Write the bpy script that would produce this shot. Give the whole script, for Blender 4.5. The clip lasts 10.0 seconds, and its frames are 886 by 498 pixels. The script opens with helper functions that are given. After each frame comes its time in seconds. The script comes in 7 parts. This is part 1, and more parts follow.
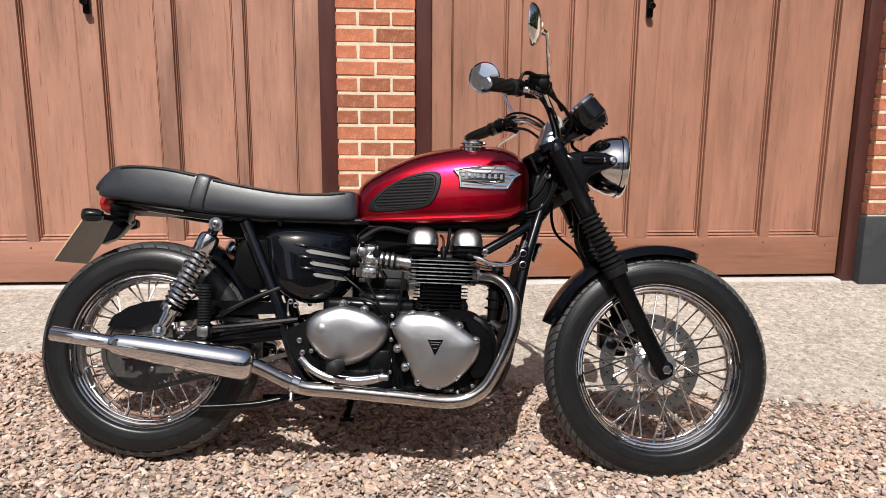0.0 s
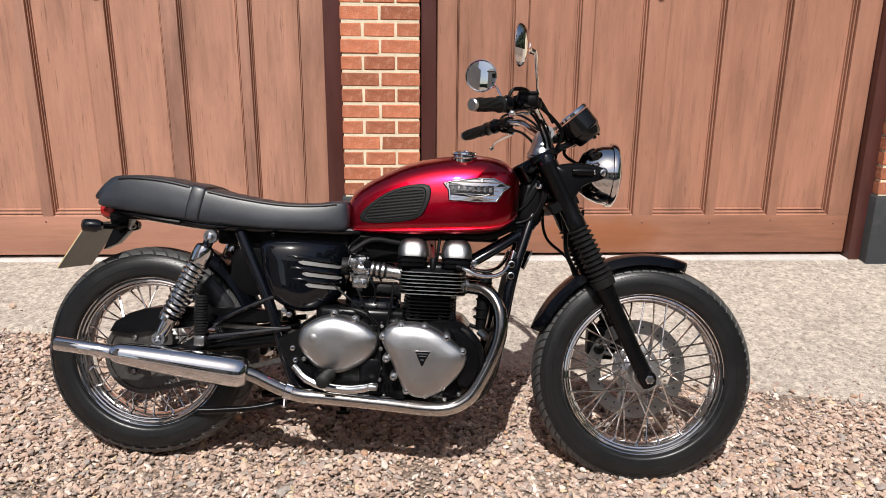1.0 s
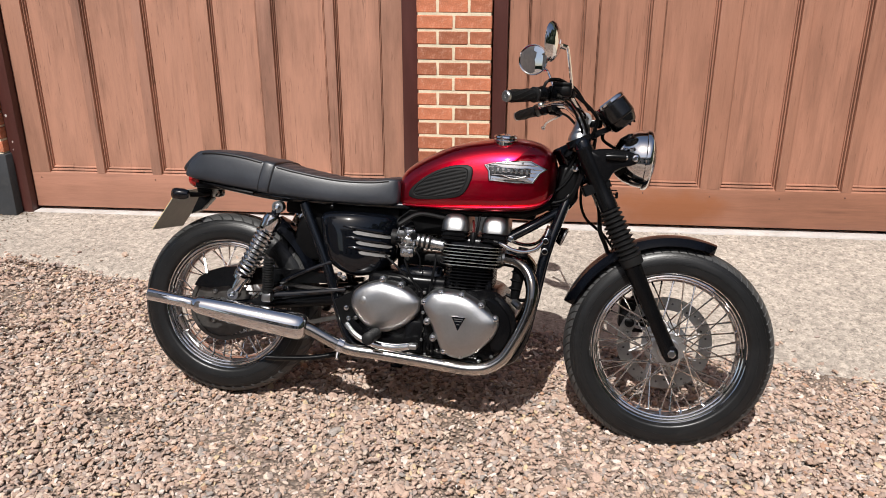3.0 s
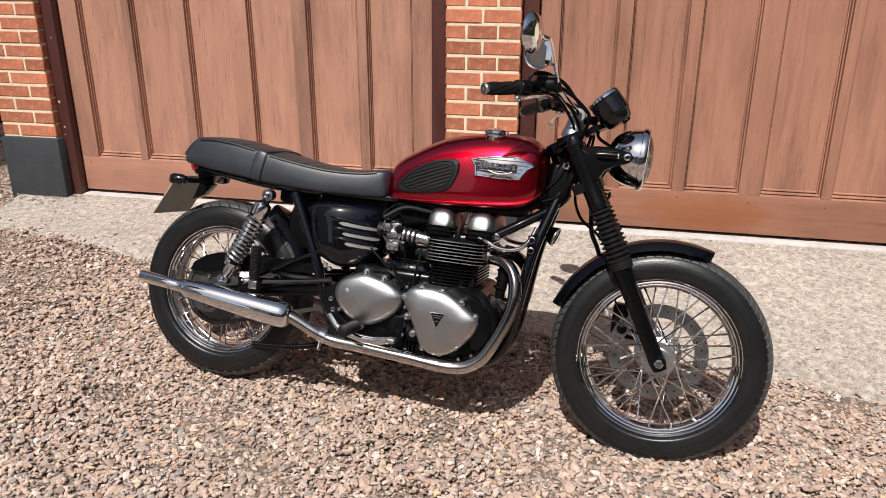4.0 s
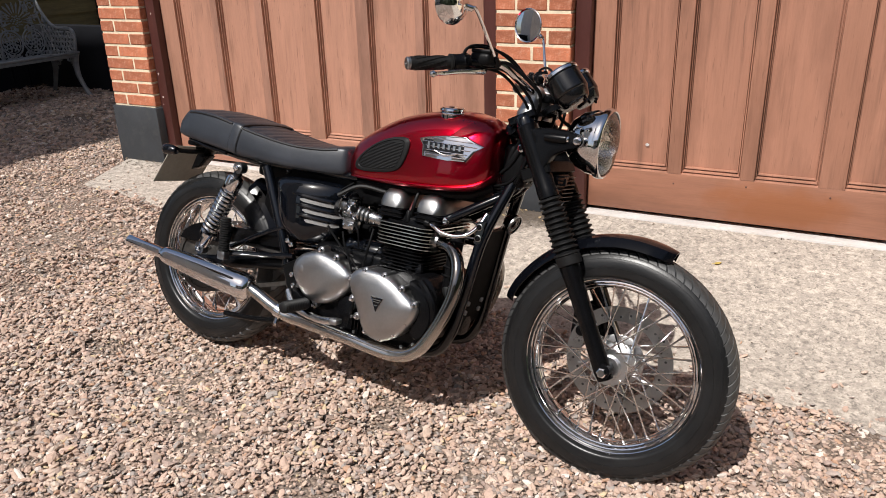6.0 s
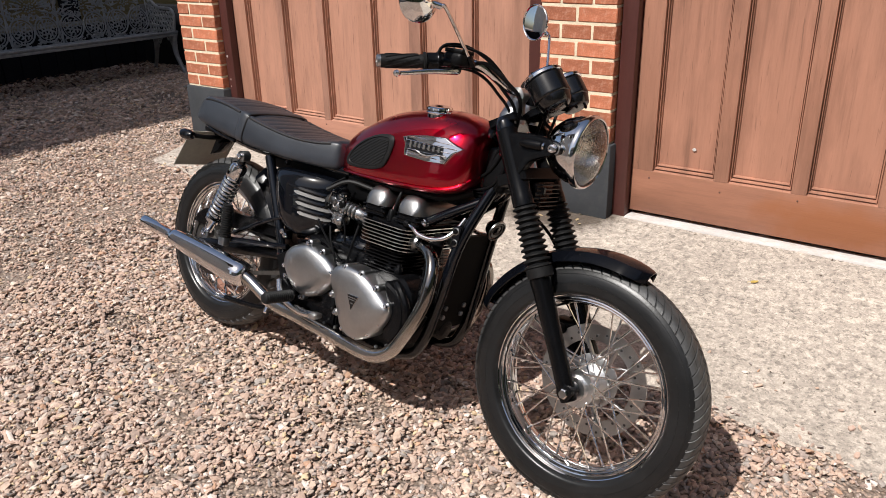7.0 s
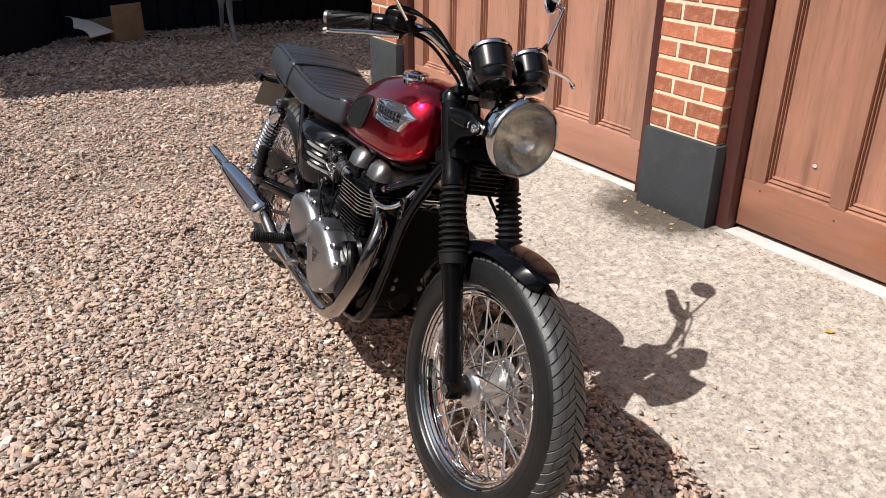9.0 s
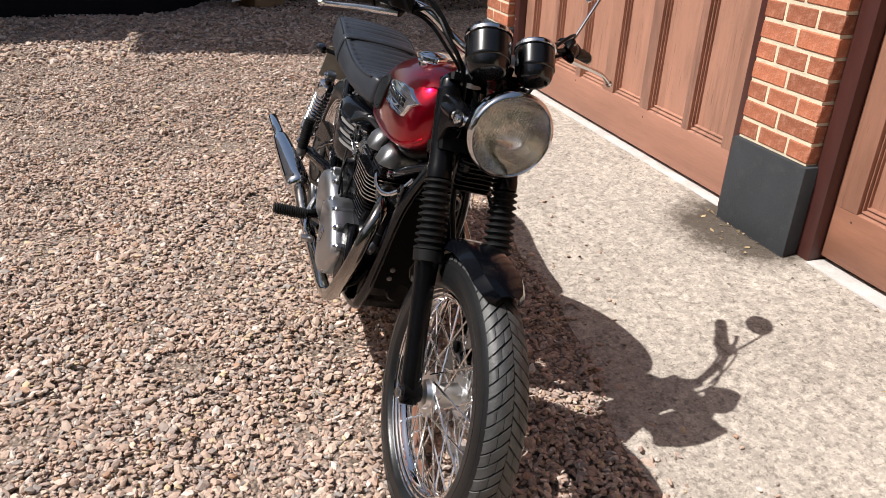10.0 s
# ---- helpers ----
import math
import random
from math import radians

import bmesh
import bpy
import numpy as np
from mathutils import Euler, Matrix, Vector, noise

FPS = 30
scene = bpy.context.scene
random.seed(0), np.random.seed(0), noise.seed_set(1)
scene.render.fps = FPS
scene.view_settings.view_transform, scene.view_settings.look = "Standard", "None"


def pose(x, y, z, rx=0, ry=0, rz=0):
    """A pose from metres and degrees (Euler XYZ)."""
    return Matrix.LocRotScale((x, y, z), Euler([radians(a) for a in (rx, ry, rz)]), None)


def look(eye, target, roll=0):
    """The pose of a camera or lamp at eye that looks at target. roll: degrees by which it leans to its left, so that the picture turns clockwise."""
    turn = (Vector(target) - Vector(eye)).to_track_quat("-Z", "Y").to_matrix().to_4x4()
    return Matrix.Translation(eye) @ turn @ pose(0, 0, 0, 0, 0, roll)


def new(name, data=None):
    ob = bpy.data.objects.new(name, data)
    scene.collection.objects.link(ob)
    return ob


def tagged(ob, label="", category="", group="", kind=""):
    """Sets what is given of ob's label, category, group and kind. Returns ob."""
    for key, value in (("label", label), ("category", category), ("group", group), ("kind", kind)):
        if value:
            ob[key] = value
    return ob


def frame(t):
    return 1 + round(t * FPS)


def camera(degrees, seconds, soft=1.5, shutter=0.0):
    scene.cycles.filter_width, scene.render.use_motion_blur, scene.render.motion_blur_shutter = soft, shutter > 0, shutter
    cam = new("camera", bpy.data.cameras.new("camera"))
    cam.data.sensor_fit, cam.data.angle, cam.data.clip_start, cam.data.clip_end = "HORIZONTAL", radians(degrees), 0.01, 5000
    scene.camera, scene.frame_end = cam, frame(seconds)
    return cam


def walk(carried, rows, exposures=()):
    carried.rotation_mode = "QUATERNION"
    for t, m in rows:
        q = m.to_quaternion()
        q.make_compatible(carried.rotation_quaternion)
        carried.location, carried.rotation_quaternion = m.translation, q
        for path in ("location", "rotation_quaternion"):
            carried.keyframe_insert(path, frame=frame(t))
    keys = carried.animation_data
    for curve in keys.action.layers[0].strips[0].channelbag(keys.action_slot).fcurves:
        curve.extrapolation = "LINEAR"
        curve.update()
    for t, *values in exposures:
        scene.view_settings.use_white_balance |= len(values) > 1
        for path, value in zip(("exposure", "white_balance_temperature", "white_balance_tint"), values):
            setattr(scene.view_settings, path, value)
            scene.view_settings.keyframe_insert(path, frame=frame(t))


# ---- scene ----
cam = camera(60.3, 10.0, 0.9)
PATH = [
    (0, (0.078, 0.061, 1.083), (0.227, 2.016, 0.687), 0.4),
    (0.5, (0.122, 0.065, 1.205), (0.242, 2.002, 0.719), 0.6),
    (1, (0.179, 0.071, 1.319), (0.262, 1.985, 0.747), 0.5),
    (1.5, (0.224, 0.055, 1.398), (0.261, 1.951, 0.761), 0.3),
    (2, (0.242, -0.024, 1.424), (0.217, 1.86, 0.754), 0.0),
    (2.5, (0.279, -0.097, 1.448), (0.175, 1.779, 0.762), -0.1),
    (2.7, (0.309, -0.114, 1.455), (0.172, 1.758, 0.766), -0.1),
    (3.8, (0.64, -0.06, 1.429), (0.273, 1.781, 0.738), 0.1),
    (4, (0.687, -0.027, 1.425), (0.279, 1.804, 0.732), 0.1),
    (4.5, (0.834, 0.077, 1.417), (0.322, 1.878, 0.714), -0.3),
    (5, (0.986, 0.156, 1.412), (0.362, 1.916, 0.696), -0.9),
    (5.5, (1.192, 0.23, 1.402), (0.455, 1.94, 0.671), -1.4),
    (5.7, (1.247, 0.26, 1.393), (0.464, 1.947, 0.657), -1.6),
    (6.8, (1.545, 0.528, 1.415), (0.502, 2.052, 0.646), -1.6),
    (7, (1.61, 0.577, 1.413), (0.52, 2.065, 0.64), -1.4),
    (7.5, (1.791, 0.71, 1.392), (0.58, 2.095, 0.609), -1.1),
    (8, (1.928, 0.879, 1.38), (0.592, 2.138, 0.586), -0.7),
    (8.5, (2.041, 1.058, 1.384), (0.594, 2.173, 0.57), -0.2),
    (9, (2.162, 1.265, 1.385), (0.622, 2.229, 0.549), 0.6),
    (9.5, (2.231, 1.459, 1.378), (0.611, 2.26, 0.521), 1.5),
    (10, (2.223, 1.674, 1.369), (0.538, 2.294, 0.488), 2.6),
]
EXPOSURES = [(0, 0.27), (2.5, 0.22), (4.5, 0.21), (5.5, 0.24), (7, 0.36), (8.5, 0.43), (10, 0.38)]
walk(cam, [(t, look(eye, target, roll)) for t, eye, target, roll in PATH], EXPOSURES)

# ---- daylight ----
SUN_WAY = Vector((0.128, 0.712, -1.08)).normalized()
world = bpy.data.worlds.new("sky")
scene.world = world
world.use_nodes = True
wn = world.node_tree
sky = wn.nodes.new("ShaderNodeTexSky")
sky.sky_type = 'NISHITA'
sky.sun_disc = False
sky.dust_density = 2.4
sky.sun_elevation = math.asin(-SUN_WAY.z)
sky.sun_rotation = math.atan2(-SUN_WAY.x, -SUN_WAY.y)
wn.nodes["Background"].inputs["Strength"].default_value = 0.072
wn.links.new(sky.outputs[0], wn.nodes["Background"].inputs["Color"])
sun_data = bpy.data.lights.new("sun", 'SUN')
sun_data.energy = 4.6
sun_data.angle = radians(0.5)
sun_data.color = (1.0, 0.965, 0.92)
sun = new("sun", sun_data)
sun.matrix_world = look((0, 0, 12), Vector((0, 0, 12)) + SUN_WAY)

# ---- materials ----


def principled(name, base, rough=0.5, metal=0.0, vary=0.15, scale=14.0, grain=0.0, bump=0.0, bump_scale=180.0, coat=0.0,
               stretch=(1, 1, 1), rough_vary=0.1, spec=0.5, each=0.0, island=0.0, second=None, mix=0.0):
    """Painted, metal or mineral surface with large and small variation."""
    m = bpy.data.materials.new(name)
    m.use_nodes = True
    nt = m.node_tree
    b = nt.nodes["Principled BSDF"]
    b.inputs["Metallic"].default_value = metal
    b.inputs["Coat Weight"].default_value = coat
    b.inputs["Specular IOR Level"].default_value = spec
    b.inputs["Coat Roughness"].default_value = 0.03
    tc = nt.nodes.new("ShaderNodeTexCoord")
    mp = nt.nodes.new("ShaderNodeMapping")
    mp.inputs["Scale"].default_value = stretch
    nt.links.new(tc.outputs["Object"], mp.inputs["Vector"])
    n1 = nt.nodes.new("ShaderNodeTexNoise")
    n1.inputs["Scale"].default_value = scale
    n1.inputs["Detail"].default_value = 6
    n2 = nt.nodes.new("ShaderNodeTexNoise")
    n2.inputs["Scale"].default_value = scale * 9
    n2.inputs["Detail"].default_value = 4
    nt.links.new(mp.outputs[0], n1.inputs["Vector"])
    nt.links.new(mp.outputs[0], n2.inputs["Vector"])
    add = nt.nodes.new("ShaderNodeMath")
    add.operation = 'MULTIPLY_ADD'
    nt.links.new(n2.outputs[0], add.inputs[0])
    add.inputs[1].default_value = 0.5
    nt.links.new(n1.outputs[0], add.inputs[2])
    mr = nt.nodes.new("ShaderNodeMapRange")
    mr.inputs["From Min"].default_value = 0.45
    mr.inputs["From Max"].default_value = 1.05
    mr.inputs["To Min"].default_value = 1 - vary
    mr.inputs["To Max"].default_value = 1 + vary
    nt.links.new(add.outputs[0], mr.inputs[0])
    value = mr.outputs[0]
    if each or island:
        src = nt.nodes.new("ShaderNodeObjectInfo").outputs["Random"] if each else nt.nodes.new("ShaderNodeNewGeometry").outputs["Random Per Island"]
        er = nt.nodes.new("ShaderNodeMapRange")
        er.inputs["To Min"].default_value = 1 - (each or island)
        er.inputs["To Max"].default_value = 1 + (each or island)
        nt.links.new(src, er.inputs[0])
        mul = nt.nodes.new("ShaderNodeMath")
        mul.operation = 'MULTIPLY'
        nt.links.new(value, mul.inputs[0])
        nt.links.new(er.outputs[0], mul.inputs[1])
        value = mul.outputs[0]
    sc = nt.nodes.new("ShaderNodeVectorMath")
    sc.operation = 'SCALE'
    sc.inputs[0].default_value = base
    nt.links.new(value, sc.inputs["Scale"])
    col = sc.outputs[0]
    if second:
        n3 = nt.nodes.new("ShaderNodeTexNoise")
        n3.inputs["Scale"].default_value = scale * 2.3
        n3.inputs["Detail"].default_value = 8
        n3.inputs["Roughness"].default_value = 0.7
        nt.links.new(mp.outputs[0], n3.inputs["Vector"])
        r3 = nt.nodes.new("ShaderNodeMapRange")
        r3.inputs["From Min"].default_value = 0.5
        r3.inputs["From Max"].default_value = 0.68
        r3.inputs["To Max"].default_value = mix
        nt.links.new(n3.outputs[0], r3.inputs[0])
        mx = nt.nodes.new("ShaderNodeMix")
        mx.data_type = 'RGBA'
        nt.links.new(r3.outputs[0], mx.inputs[0])
        nt.links.new(col, mx.inputs[6])
        mx.inputs[7].default_value = (*second, 1)
        col = mx.outputs[2]
    nt.links.new(col, b.inputs["Base Color"])
    rr = nt.nodes.new("ShaderNodeMapRange")
    rr.inputs["From Min"].default_value = 0.45
    rr.inputs["From Max"].default_value = 1.05
    rr.inputs["To Min"].default_value = max(0.0, rough - rough_vary * rough)
    rr.inputs["To Max"].default_value = min(1.0, rough + rough_vary * rough)
    nt.links.new(add.outputs[0], rr.inputs[0])
    nt.links.new(rr.outputs[0], b.inputs["Roughness"])
    if bump:
        nb = nt.nodes.new("ShaderNodeTexNoise")
        nb.inputs["Scale"].default_value = bump_scale
        nb.inputs["Detail"].default_value = 5
        nt.links.new(mp.outputs[0], nb.inputs["Vector"])
        bp = nt.nodes.new("ShaderNodeBump")
        bp.inputs["Strength"].default_value = bump
        bp.inputs["Distance"].default_value = 0.004
        nt.links.new(nb.outputs[0], bp.inputs["Height"])
        nt.links.new(bp.outputs[0], b.inputs["Normal"])
    return m


def stone_material():
    """Mixed flint and quartzite pebbles, one tone a stone."""
    m = principled("pebbles", (0.3, 0.2, 0.15), 0.85, vary=0.25, scale=40, bump=0.4, bump_scale=300)
    nt = m.node_tree
    b = nt.nodes["Principled BSDF"]
    geo = nt.nodes.new("ShaderNodeNewGeometry")
    ramp = nt.nodes.new("ShaderNodeValToRGB")
    ramp.color_ramp.interpolation = 'CONSTANT'
    tones = [(0.0, (0.43, 0.304, 0.237)), (0.12, (0.493, 0.365, 0.288)), (0.23, (0.345, 0.254, 0.207)), (0.33, (0.545, 0.416, 0.338)), (0.44, (0.45, 0.32, 0.253)), (0.53, (0.362, 0.289, 0.253)),
             (0.61, (0.482, 0.34, 0.273)), (0.69, (0.576, 0.462, 0.379)), (0.76, (0.377, 0.279, 0.237)), (0.835, (0.545, 0.421, 0.273)), (0.86, (0.43, 0.264, 0.177)), (0.885, (0.314, 0.274, 0.247)), (0.955, (0.65, 0.558, 0.495))]
    el = ramp.color_ramp.elements
    for i, (p, c) in enumerate(tones):
        e = el[i] if i < 2 else el.new(p)
        e.position = p
        e.color = (*c, 1)
    nt.links.new(geo.outputs["Random Per Island"], ramp.inputs[0])
    old = b.inputs["Base Color"].links[0].from_node
    mx = nt.nodes.new("ShaderNodeMix")
    mx.data_type = 'RGBA'
    mx.blend_type = 'MULTIPLY'
    mx.inputs[0].default_value = 1.0
    old.inputs[0].default_value = (1, 1, 1)
    nt.links.new(ramp.outputs[0], mx.inputs[6])
    nt.links.new(old.outputs[0], mx.inputs[7])
    nt.links.new(mx.outputs[2], b.inputs["Base Color"])
    return m


def gravel_bed_material():
    """Packed pebbles between and beyond the loose ones, with gap shade in the colour."""
    m = bpy.data.materials.new("gravel_bed")
    m.use_nodes = True
    nt = m.node_tree
    b = nt.nodes["Principled BSDF"]
    b.inputs["Roughness"].default_value = 0.9
    tc = nt.nodes.new("ShaderNodeTexCoord")
    v = nt.nodes.new("ShaderNodeTexVoronoi")
    v.inputs["Scale"].default_value = 85
    nt.links.new(tc.outputs["Object"], v.inputs["Vector"])
    sep = nt.nodes.new("ShaderNodeSeparateColor")
    nt.links.new(v.outputs["Color"], sep.inputs[0])
    ramp = nt.nodes.new("ShaderNodeValToRGB")
    el = ramp.color_ramp.elements
    el[0].color, el[1].color = (0.25, 0.185, 0.145, 1), (0.52, 0.41, 0.33, 1)
    for p, c in ((0.3, (0.36, 0.265, 0.205, 1)), (0.55, (0.43, 0.325, 0.255, 1)), (0.75, (0.31, 0.24, 0.20, 1))):
        e = el.new(p)
        e.color = c
    nt.links.new(sep.outputs[0], ramp.inputs[0])
    # darker towards each pebble's edge: crevice shade put into the base colour
    gap_shade = nt.nodes.new("ShaderNodeMapRange")
    gap_shade.inputs["From Min"].default_value = 0.15
    gap_shade.inputs["From Max"].default_value = 0.6
    gap_shade.inputs["To Min"].default_value = 1.0
    gap_shade.inputs["To Max"].default_value = 0.45
    nt.links.new(v.outputs["Distance"], gap_shade.inputs[0])
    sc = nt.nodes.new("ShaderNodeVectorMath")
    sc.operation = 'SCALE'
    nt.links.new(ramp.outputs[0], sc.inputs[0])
    nt.links.new(gap_shade.outputs[0], sc.inputs["Scale"])
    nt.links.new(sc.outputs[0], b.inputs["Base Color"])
    bp = nt.nodes.new("ShaderNodeBump")
    bp.inputs["Strength"].default_value = 1.0
    bp.inputs["Distance"].default_value = 0.008
    bp.invert = True
    nt.links.new(v.outputs["Distance"], bp.inputs["Height"])
    nt.links.new(bp.outputs[0], b.inputs["Normal"])
    return m


def concrete_material():
    """Old exposed-aggregate concrete: pale and grey blotches, grit and pits."""
    m = principled("weathered_concrete", (0.388, 0.340, 0.292), 0.92, vary=0.22, scale=2.2, bump=0.7, bump_scale=70)
    nt = m.node_tree
    b = nt.nodes["Principled BSDF"]
    tc = nt.nodes.new("ShaderNodeTexCoord")
    col = b.inputs["Base Color"].links[0].from_socket
    for scale, lo, hi, shade in ((2.2, 0.42, 0.66, 0.84), (7.0, 0.46, 0.66, 0.87), (20.0, 0.46, 0.62, 0.86), (34.0, 0.48, 0.57, 1.32), (48.0, 0.52, 0.60, 0.62), (120.0, 0.50, 0.60, 1.30), (85.0, 0.585, 0.64, 0.48)):
        n = nt.nodes.new("ShaderNodeTexNoise")
        n.inputs["Scale"].default_value = scale
        n.inputs["Detail"].default_value = 7
        n.inputs["Roughness"].default_value = 0.68
        nt.links.new(tc.outputs["Object"], n.inputs["Vector"])
        r = nt.nodes.new("ShaderNodeMapRange")
        r.inputs["From Min"].default_value = lo
        r.inputs["From Max"].default_value = hi
        r.inputs["To Min"].default_value = 1.0
        r.inputs["To Max"].default_value = shade
        nt.links.new(n.outputs[0], r.inputs[0])
        sc = nt.nodes.new("ShaderNodeVectorMath")
        sc.operation = 'SCALE'
        nt.links.new(col, sc.inputs[0])
        nt.links.new(r.outputs[0], sc.inputs["Scale"])
        col = sc.outputs[0]
    # soil washed out along the foot of the pier
    mp = nt.nodes.new("ShaderNodeMapping")
    mp.vector_type = 'TEXTURE'
    mp.inputs["Location"].default_value = (-0.02, 3.80, 0.11)
    mp.inputs["Rotation"].default_value = (0, 0, radians(8))
    mp.inputs["Scale"].default_value = (0.34, 0.25, 1.0)
    nt.links.new(tc.outputs["Object"], mp.inputs["Vector"])
    ln = nt.nodes.new("ShaderNodeVectorMath")
    ln.operation = 'LENGTH'
    nt.links.new(mp.outputs[0], ln.inputs[0])
    n = nt.nodes.new("ShaderNodeTexNoise")
    n.inputs["Scale"].default_value = 14
    n.inputs["Detail"].default_value = 9
    n.inputs["Roughness"].default_value = 0.72
    nt.links.new(tc.outputs["Object"], n.inputs["Vector"])
    ad = nt.nodes.new("ShaderNodeMath")
    ad.operation = 'MULTIPLY_ADD'
    ad.inputs[1].default_value = 1.5
    nt.links.new(n.outputs[0], ad.inputs[0])
    nt.links.new(ln.outputs["Value"], ad.inputs[2])
    r = nt.nodes.new("ShaderNodeMapRange")
    r.inputs["From Min"].default_value = 1.42
    r.inputs["From Max"].default_value = 1.95
    r.inputs["To Min"].default_value = 0.9
    r.inputs["To Max"].default_value = 0.0
    nt.links.new(ad.outputs[0], r.inputs[0])
    mx = nt.nodes.new("ShaderNodeMix")
    mx.data_type = 'RGBA'
    nt.links.new(r.outputs[0], mx.inputs[0])
    nt.links.new(col, mx.inputs[6])
    mx.inputs[7].default_value = (0.058, 0.042, 0.030, 1)
    col = mx.outputs[2]
    nt.links.new(col, b.inputs["Base Color"])
    return m


def glass_material(name, tint=(1, 1, 1), rough=0.0):
    m = bpy.data.materials.new(name)
    m.use_nodes = True
    b = m.node_tree.nodes["Principled BSDF"]
    b.inputs["Base Color"].default_value = (*tint, 1)
    b.inputs["Transmission Weight"].default_value = 1.0
    b.inputs["Roughness"].default_value = rough
    b.inputs["IOR"].default_value = 1.45
    return m


M_STONE = stone_material()
M_BED = gravel_bed_material()
M_SLAB = concrete_material()
M_KERB = principled("pale_threshold_paint", (0.54, 0.51, 0.49), 0.8, vary=0.2, scale=8, bump=0.3, second=(0.42, 0.36, 0.3), mix=0.6)


def timber_material(name, base, smear, cracks, flat=False, stain=None):
    """Stained softwood: grain, broad weather smears, runs and short drying cracks."""
    m = principled(name, base, 0.55, vary=0.10, scale=5, stretch=(0.35, 4, 4) if flat else (4, 4, 0.35), bump=0.15, bump_scale=60, second=tuple(0.72 * v for v in base), mix=0.4)
    nt = m.node_tree
    b = nt.nodes["Principled BSDF"]
    tc = nt.nodes.new("ShaderNodeTexCoord")
    col = b.inputs["Base Color"].links[0].from_socket
    for stretch, scale, lo, hi, shade in (((2.2, 1, 0.55), 2.1, 0.48, 0.70, smear), ((9, 1, 0.5), 2.6, 0.56, 0.74, smear), ((30, 4, 0.7), 3.0, 0.58, 0.72, 0.88), ((24, 4, 1.3), 5.0, 0.62, 0.67, cracks), ((3, 1, 0.9), 3.3, 0.50, 0.72, 1.10)):
        mp = nt.nodes.new("ShaderNodeMapping")
        mp.inputs["Scale"].default_value = stretch[::-1] if flat else stretch
        mp.inputs["Location"].default_value = (scale * 3.7, 1.3, scale)
        nt.links.new(tc.outputs["Object"], mp.inputs["Vector"])
        n = nt.nodes.new("ShaderNodeTexNoise")
        n.inputs["Scale"].default_value = scale
        n.inputs["Detail"].default_value = 6
        n.inputs["Roughness"].default_value = 0.6
        nt.links.new(mp.outputs[0], n.inputs["Vector"])
        r = nt.nodes.new("ShaderNodeMapRange")
        r.inputs["From Min"].default_value = lo
        r.inputs["From Max"].default_value = hi
        r.inputs["To Min"].default_value = 1.0
        r.inputs["To Max"].default_value = shade
        nt.links.new(n.outputs[0], r.inputs[0])
        sc = nt.nodes.new("ShaderNodeVectorMath")
        sc.operation = 'SCALE'
        nt.links.new(col, sc.inputs[0])
        nt.links.new(r.outputs[0], sc.inputs["Scale"])
        col = sc.outputs[0]
    if stain:
        # old varnish left in a patch: centre and half size in the wall's plane
        (px, pz), (hx, hz), tone = stain
        mp = nt.nodes.new("ShaderNodeMapping")
        mp.vector_type = 'TEXTURE'
        mp.inputs["Location"].default_value = (px, 3.87, pz)
        mp.inputs["Scale"].default_value = (hx, 1.0, hz)
        nt.links.new(tc.outputs["Object"], mp.inputs["Vector"])
        ln = nt.nodes.new("ShaderNodeVectorMath")
        ln.operation = 'LENGTH'
        nt.links.new(mp.outputs[0], ln.inputs[0])
        n = nt.nodes.new("ShaderNodeTexNoise")
        n.inputs["Scale"].default_value = 9
        n.inputs["Detail"].default_value = 7
        nt.links.new(tc.outputs["Object"], n.inputs["Vector"])
        ad = nt.nodes.new("ShaderNodeMath")
        ad.operation = 'MULTIPLY_ADD'
        ad.inputs[1].default_value = 1.3
        nt.links.new(n.outputs[0], ad.inputs[0])
        nt.links.new(ln.outputs["Value"], ad.inputs[2])
        r = nt.nodes.new("ShaderNodeMapRange")
        r.inputs["From Min"].default_value = 1.1
        r.inputs["From Max"].default_value = 1.75
        r.inputs["To Min"].default_value = 0.8
        r.inputs["To Max"].default_value = 0.0
        nt.links.new(ad.outputs[0], r.inputs[0])
        mx = nt.nodes.new("ShaderNodeMix")
        mx.data_type = 'RGBA'
        nt.links.new(r.outputs[0], mx.inputs[0])
        nt.links.new(col, mx.inputs[6])
        mx.inputs[7].default_value = (*tone, 1)
        col = mx.outputs[2]
    nt.links.new(col, b.inputs["Base Color"])
    return m


M_DOOR = timber_material("brown_stained_timber", (0.440, 0.226, 0.156), 0.62, 0.62)
M_MULLION = timber_material("weathered_brown_timber", (0.385, 0.202, 0.145), 0.52, 0.7)
M_DOOR_B = timber_material("darker_stained_timber", (0.378, 0.182, 0.120), 0.66, 0.72)
M_GROOVE = principled("grimy_moulding_timber", (0.13, 0.062, 0.045), 0.7, vary=0.3, scale=9, stretch=(3, 3, 0.4))
M_RAIL_A = timber_material("stained_bottom_rail", (0.39, 0.19, 0.13), 0.8, 0.9, True)
M_RAIL_B = timber_material("varnished_bottom_rail", (0.30, 0.135, 0.084), 0.75, 0.9, True, ((1.17, 0.25), (0.34, 0.12), (0.27, 0.095, 0.036)))
M_POST = principled("dark_maroon_paint", (0.075, 0.024, 0.02), 0.45, vary=0.2, scale=8, stretch=(3, 3, 0.6), bump=0.1)
M_PLINTH = principled("slate_grey_masonry_paint", (0.032, 0.035, 0.04), 0.75, vary=0.25, scale=7, bump=0.25, bump_scale=110, second=(0.055, 0.055, 0.055), mix=0.5)
M_BRICK = principled("red_brick", (0.44, 0.148, 0.076), 0.88, vary=0.32, scale=18, bump=0.8, bump_scale=120, each=0.28, second=(0.60, 0.36, 0.26), mix=0.42)
